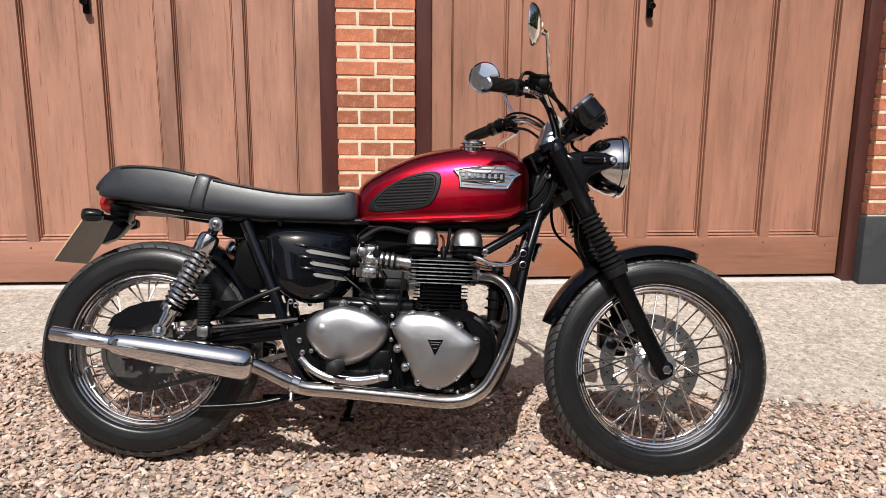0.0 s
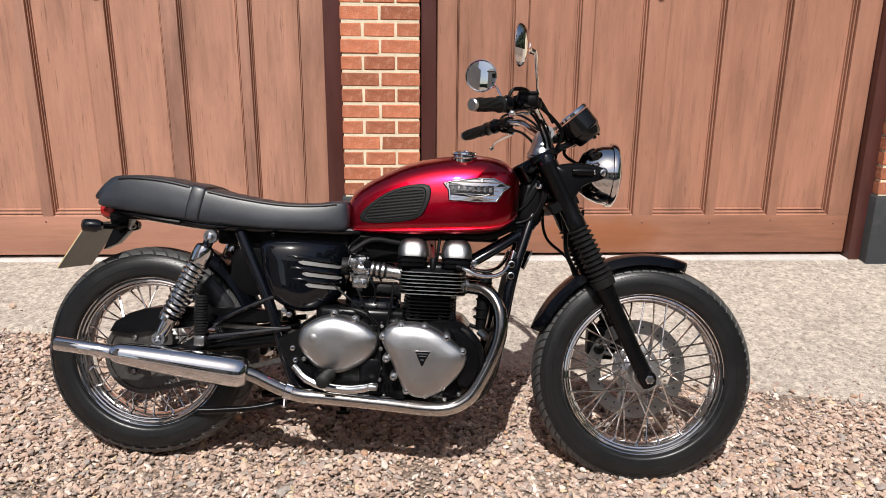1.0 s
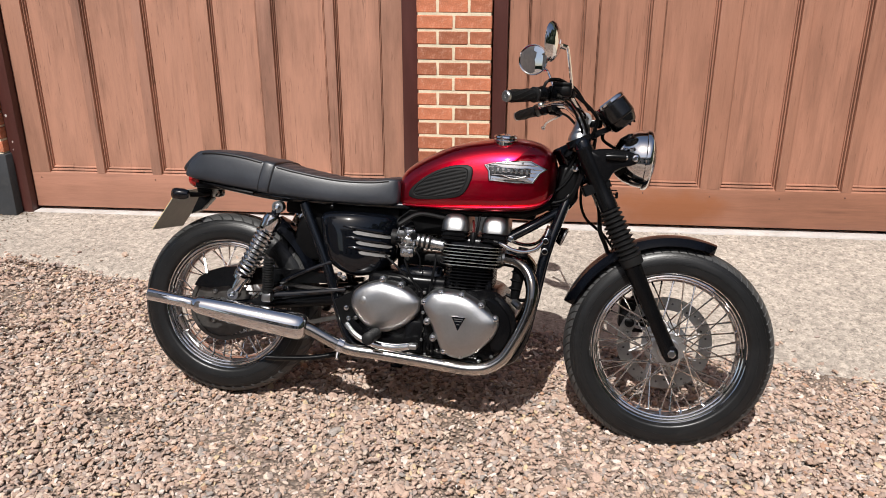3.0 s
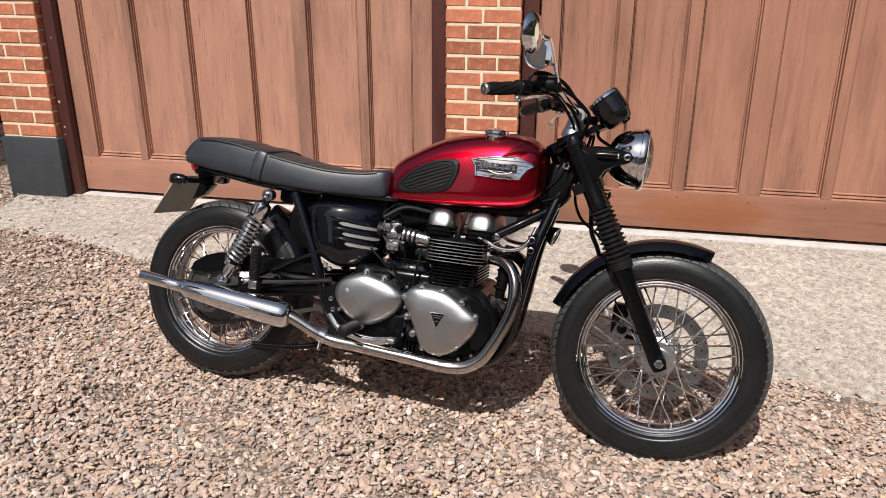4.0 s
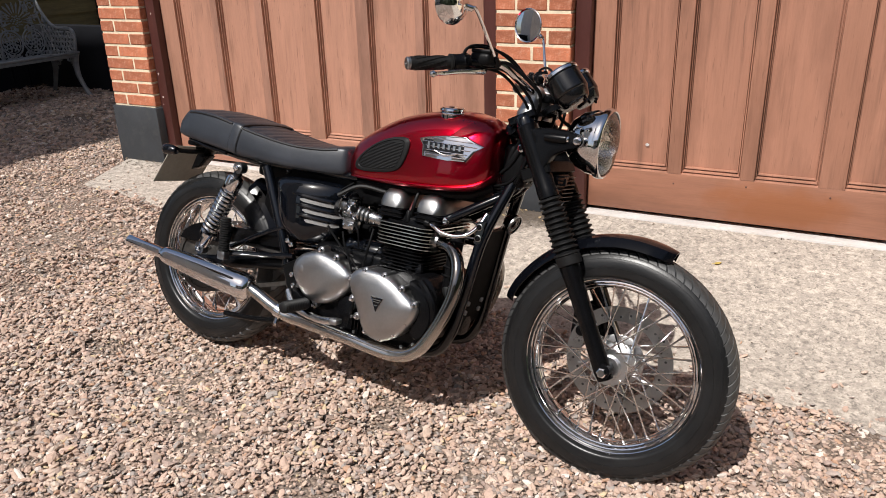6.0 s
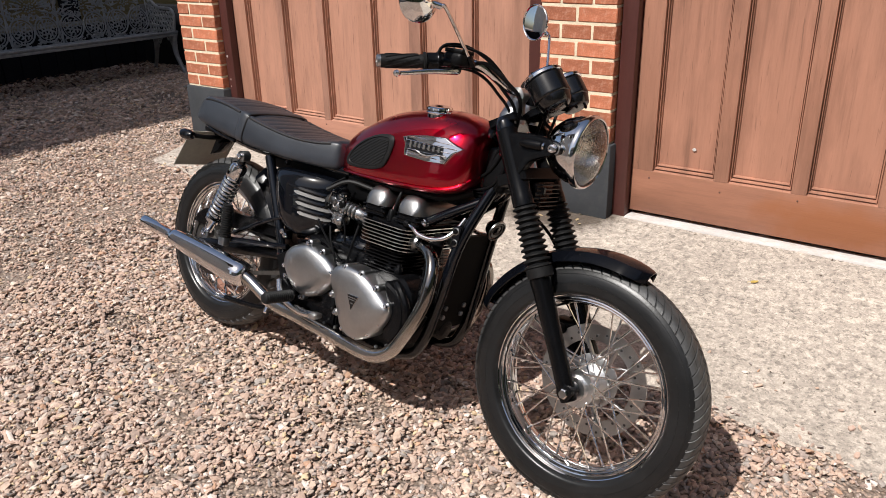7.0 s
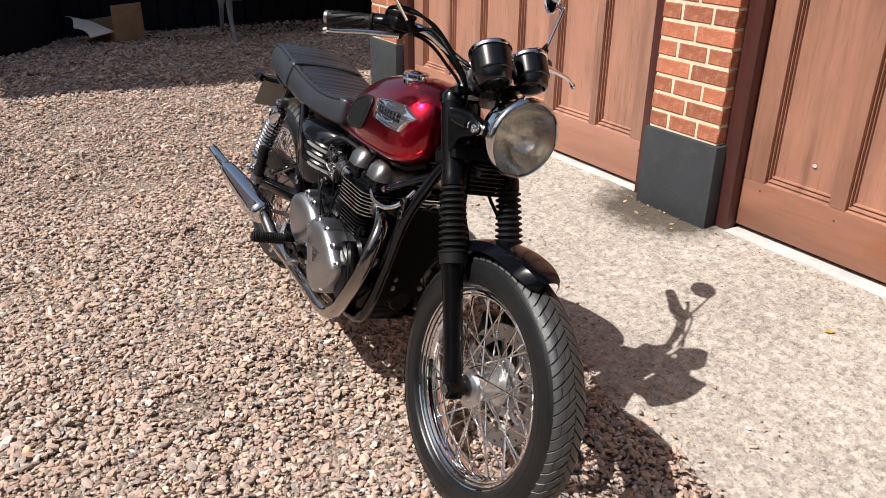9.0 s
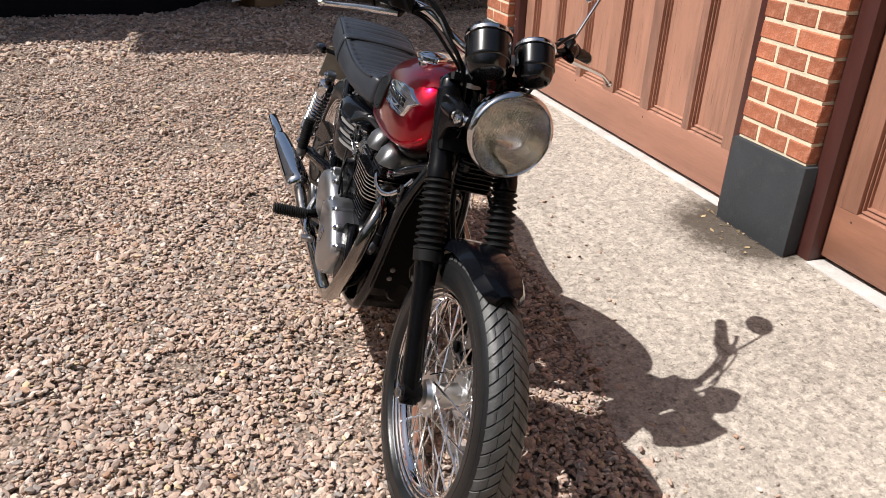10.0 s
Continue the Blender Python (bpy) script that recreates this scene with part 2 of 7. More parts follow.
M_MORTAR = principled("cream_mortar", (0.74, 0.64, 0.47), 0.95, vary=0.15, scale=30, bump=0.6, bump_scale=200)
M_DARKWOOD = principled("black_painted_boards", (0.012, 0.0125, 0.0155), 0.8, vary=0.3, scale=6, bump=0.2, spec=0.15)
M_BOARD = principled("olive_weathered_boards", (0.20, 0.15, 0.072), 0.8, vary=0.35, scale=3, stretch=(3, 0.5, 6), bump=0.3, bump_scale=60, each=0.2, second=(0.11, 0.10, 0.045), mix=0.6)
M_LEDGE = principled("weathered_ledge", (0.22, 0.19, 0.13), 0.85, vary=0.3, scale=5, bump=0.3)
M_IRON = principled("grey_cast_iron", (0.25, 0.255, 0.262), 0.6, vary=0.3, scale=20, bump=0.3)
M_CARD = principled("brown_cardboard", (0.42, 0.27, 0.15), 0.9, vary=0.15, scale=10, bump=0.1)
M_CARD_IN = principled("pale_torn_paper", (0.62, 0.58, 0.52), 0.9, vary=0.15, scale=10)
M_RENDER = principled("pale_house_wall", (0.68, 0.64, 0.58), 0.9, vary=0.15, scale=2, bump=0.2)
M_HOUSE = principled("grey_house_render", (0.42, 0.41, 0.39), 0.9, vary=0.15, scale=2, bump=0.2)
M_ROOF = principled("dark_roof", (0.09, 0.07, 0.06), 0.85, vary=0.3, scale=3, bump=0.3)
M_GREEN = principled("clipped_hedge", (0.030, 0.046, 0.022), 0.9, vary=0.5, scale=7, bump=1.0, bump_scale=20)
M_GLASSDARK = principled("dark_window_glass", (0.012, 0.014, 0.016), 0.08, vary=0.1)
M_OLDBRICK = principled("pale_old_brick", (0.28, 0.19, 0.16), 0.9, vary=0.25, scale=20, bump=0.6)
M_LITTER = principled("dead_leaves_and_soil", (0.13, 0.095, 0.066), 0.95, vary=0.4, scale=20, bump=0.8, bump_scale=150, island=0.5)

# ---- mesh helpers ----


def finish(bm, angle=0.6):
    bmesh.ops.recalc_face_normals(bm, faces=bm.faces)
    for f in bm.faces:
        f.smooth = True
    for e in bm.edges:
        if len(e.link_faces) == 2 and e.calc_face_angle(0) > angle:
            e.smooth = False


def mesh_of(name, bm, material, angle=0.6):
    finish(bm, angle)
    me = bpy.data.meshes.new(name)
    bm.to_mesh(me)
    bm.free()
    for m in (material if isinstance(material, (list, tuple)) else [material]):
        me.materials.append(m)
    return me


def thing(name, bm, material, label, category, group="", kind="", angle=0.6):
    return tagged(new(name, mesh_of(name, bm, material, angle)), label, category, group, kind)


def part(name, bm, material, parent, label="", angle=0.6):
    ob = new(name, mesh_of(name, bm, material, angle))
    ob.parent = parent
    return tagged(ob, label)


def piece(name, me, parent, m):
    """One object on shared mesh data, under its parent."""
    ob = new(name, me)
    ob.parent = parent
    ob.matrix_local = m
    return ob


def structure(name, bm, material, label="", angle=0.6):
    return tagged(new(name, mesh_of(name, bm, material, angle)), label, kind="structure")


def add_box(bm, a, b, bevel=0.0, seg=2, m=None):
    """A bevelled box between two corners."""
    made = bmesh.ops.create_cube(bm, size=1.0)["verts"]
    size = [b[i] - a[i] for i in range(3)]
    mid = [(b[i] + a[i]) / 2 for i in range(3)]
    for v in made:
        v.co = Vector([v.co[i] * size[i] + mid[i] for i in range(3)])
    if bevel:
        edges = list({e for v in made for e in v.link_edges})
        out = bmesh.ops.bevel(bm, geom=edges, offset=bevel, segments=seg, profile=0.5, affect='EDGES')
        made = list({v for f in out["faces"] for v in f.verts} | {v for v in made if v.is_valid})
    if m is not None:
        bmesh.ops.transform(bm, matrix=m, verts=[v for v in made if v.is_valid])
    return made


def box(a, b, bevel=0.0, seg=2):
    bm = bmesh.new()
    add_box(bm, a, b, bevel, seg)
    return bm


def axes(d, hint=(0, 0, 1)):
    d = Vector(d).normalized()
    h = Vector(hint)
    if abs(d.dot(h)) > 0.98:
        h = Vector((1, 0, 0))
    u = d.cross(h).normalized()
    return d, u, u.cross(d)


def add_rings(bm, rings, close_ring=True, cap=True, loop=False):
    """Skin between rings of points."""
    vs = [[bm.verts.new(p) for p in r] for r in rings]
    n = len(rings[0])
    pairs = list(zip(vs, vs[1:])) + ([(vs[-1], vs[0])] if loop else [])
    for a, b in pairs:
        for i in range(n if close_ring else n - 1):
            j = (i + 1) % n
            bm.faces.new((a[i], a[j], b[j], b[i]))
    if cap and not loop and close_ring:
        bm.faces.new(vs[0])
        bm.faces.new(vs[-1][::-1])
    return vs


def add_lathe(bm, profile, origin, way, seg=32, cap=True, loop=False):
    """Turned shape: profile of (distance along way, radius)."""
    d, u, w = axes(way)
    o = Vector(origin)
    angs = [math.tau * i / seg for i in range(seg)]
    rings = [[o + d * a + (u * math.cos(t) + w * math.sin(t)) * max(r, 1e-5) for t in angs] for a, r in profile]
    add_rings(bm, rings, True, cap, loop)
    return bm


def lathe(profile, origin, way, seg=32, cap=True, loop=False):
    return add_lathe(bmesh.new(), profile, origin, way, seg, cap, loop=loop)


def spline(points, steps=8):
    """Catmull-Rom through the points."""
    p = [Vector(q) for q in points]
    p = [p[0] * 2 - p[1]] + p + [p[-1] * 2 - p[-2]]
    out = []
    for i in range(1, len(p) - 2):
        a, b, c, d = p[i - 1:i + 3]
        for k in range(steps):
            t = k / steps
            out.append(0.5 * (2 * b + (c - a) * t + (2 * a - 5 * b + 4 * c - d) * t * t + (3 * b - a - 3 * c + d) * t ** 3))
    out.append(p[-2])
    return out


def add_tube(bm, points, radius, seg=10, steps=8, smooth=True, cap=True, loop=False):
    """Round tube along a path; radius a number or one for each given point."""
    pts = spline(points, steps) if smooth and len(points) > 2 else [Vector(q) for q in points]
    n = len(pts)
    if isinstance(radius, (int, float)):
        rad = [radius] * n
    else:
        k = len(radius) - 1
        rad = []
        for i in range(n):
            f = i / max(1, n - 1) * k
            j = min(int(f), k - 1)
            rad.append(radius[j] * (1 - f + j) + radius[j + 1] * (f - j))
    rings = []
    u = None
    for i in range(n):
        d = (pts[min(i + 1, n - 1)] - pts[max(i - 1, 0)])
        if loop:
            d = pts[(i + 1) % n] - pts[i - 1]
        d.normalize()
        if u is None:
            _, u, _ = axes(d)
        u = (u - d * u.dot(d)).normalized()
        w = d.cross(u)
        rings.append([pts[i] + (u * math.cos(math.tau * k / seg) + w * math.sin(math.tau * k / seg)) * rad[i] for k in range(seg)])
    add_rings(bm, rings, True, cap, loop)
    return bm


def tube(points, radius, seg=10, steps=8, smooth=True, cap=True):
    return add_tube(bmesh.new(), points, radius, seg, steps, smooth, cap)


def ground_z(x, y):
    return 0.012 - 0.031 * max(-3.4, min(2.6, x))


def slab_z(x, y):
    k = max(0.0, min(1.0, (x + 1.5) / 2.0))
    return max(min(0.136, 0.138 - (0.085 + 0.07 * k) * (3.84 - y)), ground_z(x, y) + 0.006)


def slab_edge(x):
    return 3.29 - 0.165 * (x + 2.63) + 0.018 * math.sin(5.1 * x) + 0.012 * math.sin(13 * x + 1)


# ---- ground and slab ----
def build_ground():
    bm = bmesh.new()
    xs = [-60, -20, -9, -6, -5, -4] + [-3.4 + 0.25 * i for i in range(25)] + [3.4, 5, 9, 20, 60]
    ys = [-60, -20, -8, -3, 0, 1, 2, 3, 4, 6, 9, 20, 60]
    grid = [[bm.verts.new((x, y, ground_z(x, y))) for y in ys] for x in xs]
    for i in range(len(xs) - 1):
        for j in range(len(ys) - 1):
            bm.faces.new((grid[i][j], grid[i + 1][j], grid[i + 1][j + 1], grid[i][j + 1]))
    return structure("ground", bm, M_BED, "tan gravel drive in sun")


def build_slab():
    """Sloping concrete apron before the doors, with a ragged gravel edge."""
    bm = bmesh.new()
    nx, ny = 150, 14
    x0, x1 = -2.66, 8.6
    top = []
    for i in range(nx + 1):
        x = x0 + (x1 - x0) * i / nx
        row = []
        for j in range(ny + 1):
            f = j / ny
            yy = slab_edge(x) * (1 - f) + 3.9 * f
            xx = x - (0.16 * f if i == 0 else 0.16 * f * max(0, 1 - i / 12))
            z = slab_z(xx, yy) + 0.003 * noise.noise((xx * 3, yy * 3, 0)) - (0.012 if j == 0 else 0)
            row.append(bm.verts.new((xx, yy, z)))
        top.append(row)
    for i in range(nx):
        for j in range(ny):
            bm.faces.new((top[i][j], top[i + 1][j], top[i + 1][j + 1], top[i][j + 1]))
    rim = [top[i][0] for i in range(nx + 1)]
    low = [bm.verts.new(v.co - Vector((0, 0, 0.12))) for v in rim]
    for i in range(nx):
        bm.faces.new((rim[i], low[i], low[i + 1], rim[i + 1]))
    side = top[0]
    low2 = [low[0]] + [bm.verts.new(v.co - Vector((0, 0, 0.12))) for v in side[1:]]
    for j in range(ny):
        bm.faces.new((side[j], side[j + 1], low2[j + 1], low2[j]))
    return structure("pavement", bm, M_SLAB, "weathered concrete apron sloping from the garage doors")


build_ground()
build_slab()

# ---- garage ----
DOOR_Y = 3.872
DOOR_LOW, DOOR_HIGH = 0.160, 2.2


def panel_door(x0, x1, stiles, wood, weathered, rail):
    """One leaf: stiles, rails and recessed panels with bevelled mouldings."""
    root = structure("door_1", box((x0 + 0.002, DOOR_Y + 0.044, DOOR_LOW), (x1 - 0.002, DOOR_Y + 0.057, DOOR_HIGH)), wood, "brown stained timber garage door with six tall panels")
    tagged(root, category="door")
    low, high = 0.362, 2.05
    part("rail", box((x0, DOOR_Y, DOOR_LOW), (x1, DOOR_Y + 0.043, low), 0.003), rail, root)
    part("rail", box((x0, DOOR_Y, high), (x1, DOOR_Y + 0.043, DOOR_HIGH), 0.003), wood, root)
    edges = [x0] + [v for p in stiles for v in p] + [x1]
    for k, (a, b) in enumerate(zip(edges[::2], edges[1::2])):
        part("stile", box((a, DOOR_Y, low), (b, DOOR_Y + 0.043, high), 0.002), weathered if k in (1, 2, 4, 5) else wood, root)
    for a, b in stiles:
        bm = bmesh.new()
        rings = []
        for d, e, y in ((0.0, 0.0, 0.003), (0.0004, 0.003, 0.013), (0.0010, 0.005, 0.025), (0.0036, 0.008, 0.026), (0.0040, 0.010, 0.015), (0.0062, 0.015, 0.016), (0.0066, 0.017, 0.028), (0.0070, 0.019, 0.038), (0.0096, 0.022, 0.039), (0.0100, 0.024, 0.028), (0.0120, 0.029, 0.029), (0.0124, 0.031, 0.041)):
            y += DOOR_Y
            rings.append([(a + d, y, low + e), (b - 1.5 * d, y, low + e), (b - 1.5 * d, y, high - e), (a + d, y, high - e)])
        add_rings(bm, rings, True, False)
        bm.faces.new([bm.verts.new(p) for p in rings[-1]])
        part("panel", bm, wood, root, angle=0.2)
    return root


panel_door(-2.395, -0.235, [(-2.283, -2.0), (-1.953, -1.672), (-1.619, -1.357), (-1.255, -0.996), (-0.92, -0.638), (-0.59, -0.345)], M_DOOR, M_MULLION, M_RAIL_A)
right_door = panel_door(0.304, 2.474, [(0.403, 0.682), (0.745, 1.005), (1.065, 1.327), (1.43, 1.71), (1.757, 2.037), (2.088, 2.362)], M_DOOR_B, M_DOOR_B, M_RAIL_B)
bm = bmesh.new()
for chips in (((0.0, 0.009), (0.009, 0.004), (0.010, -0.003), (0.002, -0.007), (-0.007, -0.004), (-0.008, 0.003)),):
    add_rings(bm, [[(0.573 + a, 3.9088 - d, 0.480 + b) for a, b in chips] for d in (0.0, 0.0016)])
part("paint_chip", bm, M_KERB, right_door, "pale paint chip")
posts = []
for x0, x1 in ((-2.47, -2.398), (-0.232, -0.15), (0.228, 0.301), (2.477, 2.55)):
    bm = box((x0, 3.822, slab_z(x0, 3.82) - 0.01), (x1, 3.93, 2.3), 0.004)
    posts.append(structure("trim", bm, M_POST, "dark maroon painted door post"))
for x, z, r in ((-2.450, 0.69, 0.006), (-2.441, 0.545, 0.0045), (-2.446, 0.50, 0.003), (-2.432, 1.05, 0.0035)):
    bm = bmesh.new()
    add_rings(bm, [[(x + r * k * math.cos(a) * (1 + 0.3 * math.sin(3 * a)), 3.8222 - d, z + 1.5 * r * k * math.sin(a)) for a in [math.tau * j / 9 for j in range(9)]] for k, d in ((1.0, 0.0), (0.9, 0.0012))])
    part("paint_chip", bm, M_KERB, posts[0], "pale paint chip")
bm = box((-2.398, 3.83, 2.205), (-0.232, 3.93, 2.3), 0.004)
structure("trim", bm, M_POST, "dark maroon painted door head")
bm = box((0.301, 3.83, 2.205), (2.477, 3.93, 2.3), 0.004)
structure("trim", bm, M_POST, "dark maroon painted door head")
for x0, x1, y0 in ((-2.396, -0.234, 3.826), (0.303, 2.475, 3.812)):
    bm = bmesh.new()
    add_box(bm, (x0, y0, 0.09), (x1, 3.93, 0.1415), 0.004)
    structure("trim", bm, M_KERB, "pale concrete threshold under the garage doors")

COURSE = 0.0755
BRICK_MESHES = {}


def brick_mesh(length):
    key = round(length, 3)
    if key not in BRICK_MESHES:
        bm = box((-length / 2, 0, -0.0318), (length / 2, 0.1, 0.0318), 0.004, 1)
        for v in bm.verts:
            v.co += Vector(noise.noise_vector(v.co * 37 + Vector((length * 9, 0, 0)))) * 0.0025
        BRICK_MESHES[key] = mesh_of("brick", bm, M_BRICK)
    return BRICK_MESHES[key]


def brick_pier(name, x0, x1, rows, high=2.3, y=3.776):
    """A pier of separate bricks on a mortar core; rows: joint places, repeating upwards."""
    root = structure(name, box((x0 + 0.005, y + 0.0035, 0.40), (x1 - 0.005, 4.1, high)), M_MORTAR, "red brick garage pier with cream mortar joints")
    k = 0
    z = 0.637 + 0.0377 - 3 * COURSE
    while z < high:
        cuts = [x0] + rows[k % 2] + [x1]
        for a, b in zip(cuts, cuts[1:]):
            a2, b2 = a + (0 if a == x0 else 0.005), b - (0 if b == x1 else 0.005)
            piece("brick", brick_mesh(b2 - a2), root, pose((a2 + b2) / 2, y + random.uniform(-0.0015, 0.0015), z, random.uniform(-0.4, 0.4), random.uniform(-0.3, 0.3), 0))
        k += 1
        z += COURSE
    bm = box((x0 - 0.012, y - 0.014, 0.0), (x1 + 0.014, 4.0, 0.484), 0.008)
    part("plinth", bm, M_PLINTH, root, "slate-grey painted plinth")
    return root


brick_pier("wall_middle", -0.149, 0.224, [[0.035], [-0.045, 0.11]])
brick_pier("wall_left", -2.83, -2.472, [[-2.6], [-2.715]])
brick_pier("wall_right", 2.552, 2.925, [[2.66, 2.81], [2.735]])


def wall(name, a, b, material, label):
    return structure(name, box(a, b), material, label)


wall("wall_garage_side", (-2.83, 4.1, 0.0), (-2.6, 9.0, 2.6), M_RENDER, "garage side wall")
wall("wall_garage_far", (2.6, 4.1, 0.0), (2.92, 9.0, 2.6), M_RENDER, "garage side wall")
wall("wall_garage_back", (-2.6, 8.8, 0.0), (2.6, 9.0, 2.6), M_RENDER, "garage back wall")
# unseen boarding and roof, assumed dark so that the chrome reflects less sky
wall("wall_above", (-2.83, 3.776, 2.3), (2.92, 4.1, 2.6), M_POST, "unseen maroon boarding above the garage doors, dark for reflections")
bm = bmesh.new()
add_rings(bm, [[(x, 3.40, 2.55), (x, 3.40, 2.68), (x, 6.45, 4.70), (x, 9.4, 2.68), (x, 9.4, 2.55)] for x in (-3.0, 3.1)])
structure("ceiling", bm, M_ROOF, "unseen pitched garage roof, added to darken reflections")
wall("wall_right_run", (2.926, 3.79, -0.1), (8.0, 4.0, 2.3), M_MORTAR, "boundary wall beside the garage")

# unseen house blocks, sized and stepped so that their shade falls across the gravel
wall("wall_house", (-8.5, -6.0, 0.0), (-4.70, -1.5, 4.5), M_RENDER, "unseen house wall placed to shade the gravel")
wall("wall_shade_upper", (-8.5, -6.0, 4.501), (-5.6, -1.5, 9.0), M_RENDER, "unseen upper block set back to shape the gravel's shadow")
wall("wall_shade_top", (-8.5, -4.42, 9.001), (-4.75, -1.5, 11.5), M_ROOF, "unseen overhanging block shaped for the gravel's shadow edge")
wall("wall_dark", (-6.6, 2.145, 0.0), (-6.2, 9.0, 0.59), M_DARKWOOD, "low black boarded wall behind the bench")
wall("wall_dark_ledge", (-6.62, 2.145, 0.591), (-6.15, 9.0, 0.622), M_LEDGE, "weathered ledge on the low black wall")
boarded = wall("wall_weatherboard", (-6.6, 2.145, 0.623), (-6.40, 9.0, 2.3), M_BOARD, "olive-brown weatherboarded wall behind the bench")
for k in range(10):
    z = 0.626 + 0.165 * k
    bm = bmesh.new()
    add_rings(bm, [[(-6.399, y, z), (-6.362, y, z), (-6.378, y, z + 0.172), (-6.399, y, z + 0.172)] for y in (2.15, 9.0)])
    part("weatherboard", bm, M_BOARD, boarded)
for y in (2.16, 3.05, 4.9, 6.7, 8.6):
    part("post", box((-6.36, y, 0.624), (-6.25, y + 0.16, 2.28), 0.006), M_DARKWOOD, boarded, "black painted post")
bm = bmesh.new()
add_rings(bm, [[(x, y, z) for x, y in ((-6.6, -1.49), (-5.36, -1.49), (-5.34, 1.44), (-5.45, 1.66), (-5.78, 1.96), (-6.19, 2.14), (-6.6, 2.14))] for z in (0.0, 0.85)])
structure("wall_dark_bed", bm, M_DARKWOOD, "low black boarded wall")
def tree_belt(name, x0, x1, y, high):
    """Dense belt of foliage with an uneven crown line, closing the drive."""
    bm = bmesh.new()
    rings = []
    n = 60
    for i in range(n + 1):
        x = x0 + (x1 - x0) * i / n
        top = high * (0.75 + 0.35 * noise.noise((x * 0.35, 3.0, 0)) + 0.15 * noise.noise((x * 1.3, 9.0, 0)))
        if i in (0, n):
            top *= 0.5
        rings.append([(x, y - 2.5, -0.1)] + [(x + 0.5 * noise.noise((x, k, 2)), y + 1.2 * noise.noise((x * 0.9, k * 1.7, 5)) - 2.0 * (k / 9) ** 2, top * k / 9) for k in range(10)])
    add_rings(bm, rings)
    return structure(name, bm, M_GREEN, "dense dark green tree belt")


# unseen tree belts, added to close the place and darken the chrome's reflections
tree_belt("wall_back_boundary", -3.0, 20.0, -17.0, 11.0)
tree_belt("wall_far_reflected", 3.4, 15.0, 9.5, 14.0)
wall("wall_house_front", (-4.6, -15.0, -0.1), (6.5, -10.5, 5.4), M_HOUSE, "grey rendered house facing the garage")
bm = bmesh.new()
add_rings(bm, [[(x, -10.1, 5.3), (x, -10.1, 5.45), (x, -12.8, 7.2), (x, -15.4, 5.45), (x, -15.4, 5.3)] for x in (-4.9, 6.8)])
structure("wall_house_front_roof", bm, M_ROOF, "pitched dark roof of the grey house")
for x in (-3.2, -0.4, 2.4, 4.9):
    for z in (1.0, 3.5):
        structure("window_house", box((x, -10.56, z), (x + 1.1, -10.46, z + 1.25), 0.01), M_GLASSDARK, "dark window of the grey house")
wall("wall_back_low", (-20.0, -22.2, -0.1), (20.0, -22.0, 2.2), M_GREEN, "clipped green hedge")
# another unseen belt, blocking low sky from the mirror shell's reflection
tree_belt("wall_side_reflected", -15.0, 9.0, -9.0, 12.0).matrix_world = pose(0, 0, 0, 0, 0, 90)
# added dark screen: hides sunlit gravel where the ground should lie in shade
wall("wall_shade_screen", (-6.14, 5.66, 0.0), (-2.84, 5.80, 0.74), M_DARKWOOD, "added low dark screen standing in for shaded ground")
tree_belt("wall_side_hedge", -6.3, -2.9, 9.6, 2.6)
# ==== BIKE ====

# ---- motorcycle materials ----
M_GLOSS = principled("gloss_black_paint", (0.0022, 0.0028, 0.0045), 0.22, vary=0.2, scale=6, coat=1.0, spec=0.1)
M_BLACK = principled("satin_black_paint", (0.003, 0.003, 0.0035), 0.24, vary=0.25, scale=20, bump=0.03, spec=0.2)
M_DULL = principled("dull_black_plastic", (0.0036, 0.0036, 0.004), 0.42, vary=0.25, scale=30, bump=0.1, spec=0.12)
M_RUBBER = principled("black_rubber", (0.007, 0.007, 0.0073), 0.55, vary=0.25, scale=25, bump=0.12, spec=0.25)
M_TYRE = principled("dusty_tyre_rubber", (0.0085, 0.0087, 0.0092), 0.34, vary=0.3, scale=12, bump=0.10, second=(0.018, 0.018, 0.0184), mix=0.4, spec=0.42)
M_CHROME = principled("chrome", (0.78, 0.78, 0.79), 0.05, metal=1.0, vary=0.05, scale=20, rough_vary=0.6)
M_PIPE = principled("heat_tinted_chrome", (0.60, 0.575, 0.54), 0.12, metal=1.0, vary=0.16, scale=9, rough_vary=0.5)
nt = M_PIPE.node_tree
old = nt.nodes["Principled BSDF"].inputs["Base Color"].links[0].from_socket
tc = nt.nodes.new("ShaderNodeTexCoord")
sep = nt.nodes.new("ShaderNodeSeparateXYZ")
nt.links.new(tc.outputs["Object"], sep.inputs[0])
heat = nt.nodes.new("ShaderNodeMapRange")
heat.inputs["From Min"].default_value = -0.085
heat.inputs["From Max"].default_value = 0.07
nt.links.new(sep.outputs["Z"], heat.inputs[0])
mx = nt.nodes.new("ShaderNodeMix")
mx.data_type = 'RGBA'
nt.links.new(heat.outputs[0], mx.inputs[0])
nt.links.new(old, mx.inputs[6])
mx.inputs[7].default_value = (0.25, 0.235, 0.22, 1)
nt.links.new(mx.outputs[2], nt.nodes["Principled BSDF"].inputs["Base Color"])
M_ALU = principled("brushed_aluminium", (0.47, 0.47, 0.475), 0.35, metal=1.0, vary=0.1, scale=16, bump=0.05, bump_scale=500)
M_TREAD = principled("dusty_tread_rubber", (0.036, 0.036, 0.0362), 0.55, vary=0.35, scale=20, bump=0.2, spec=0.8)
M_DISC = principled("brake_disc_steel", (0.40, 0.397, 0.395), 0.29, metal=1.0, vary=0.15, scale=30)
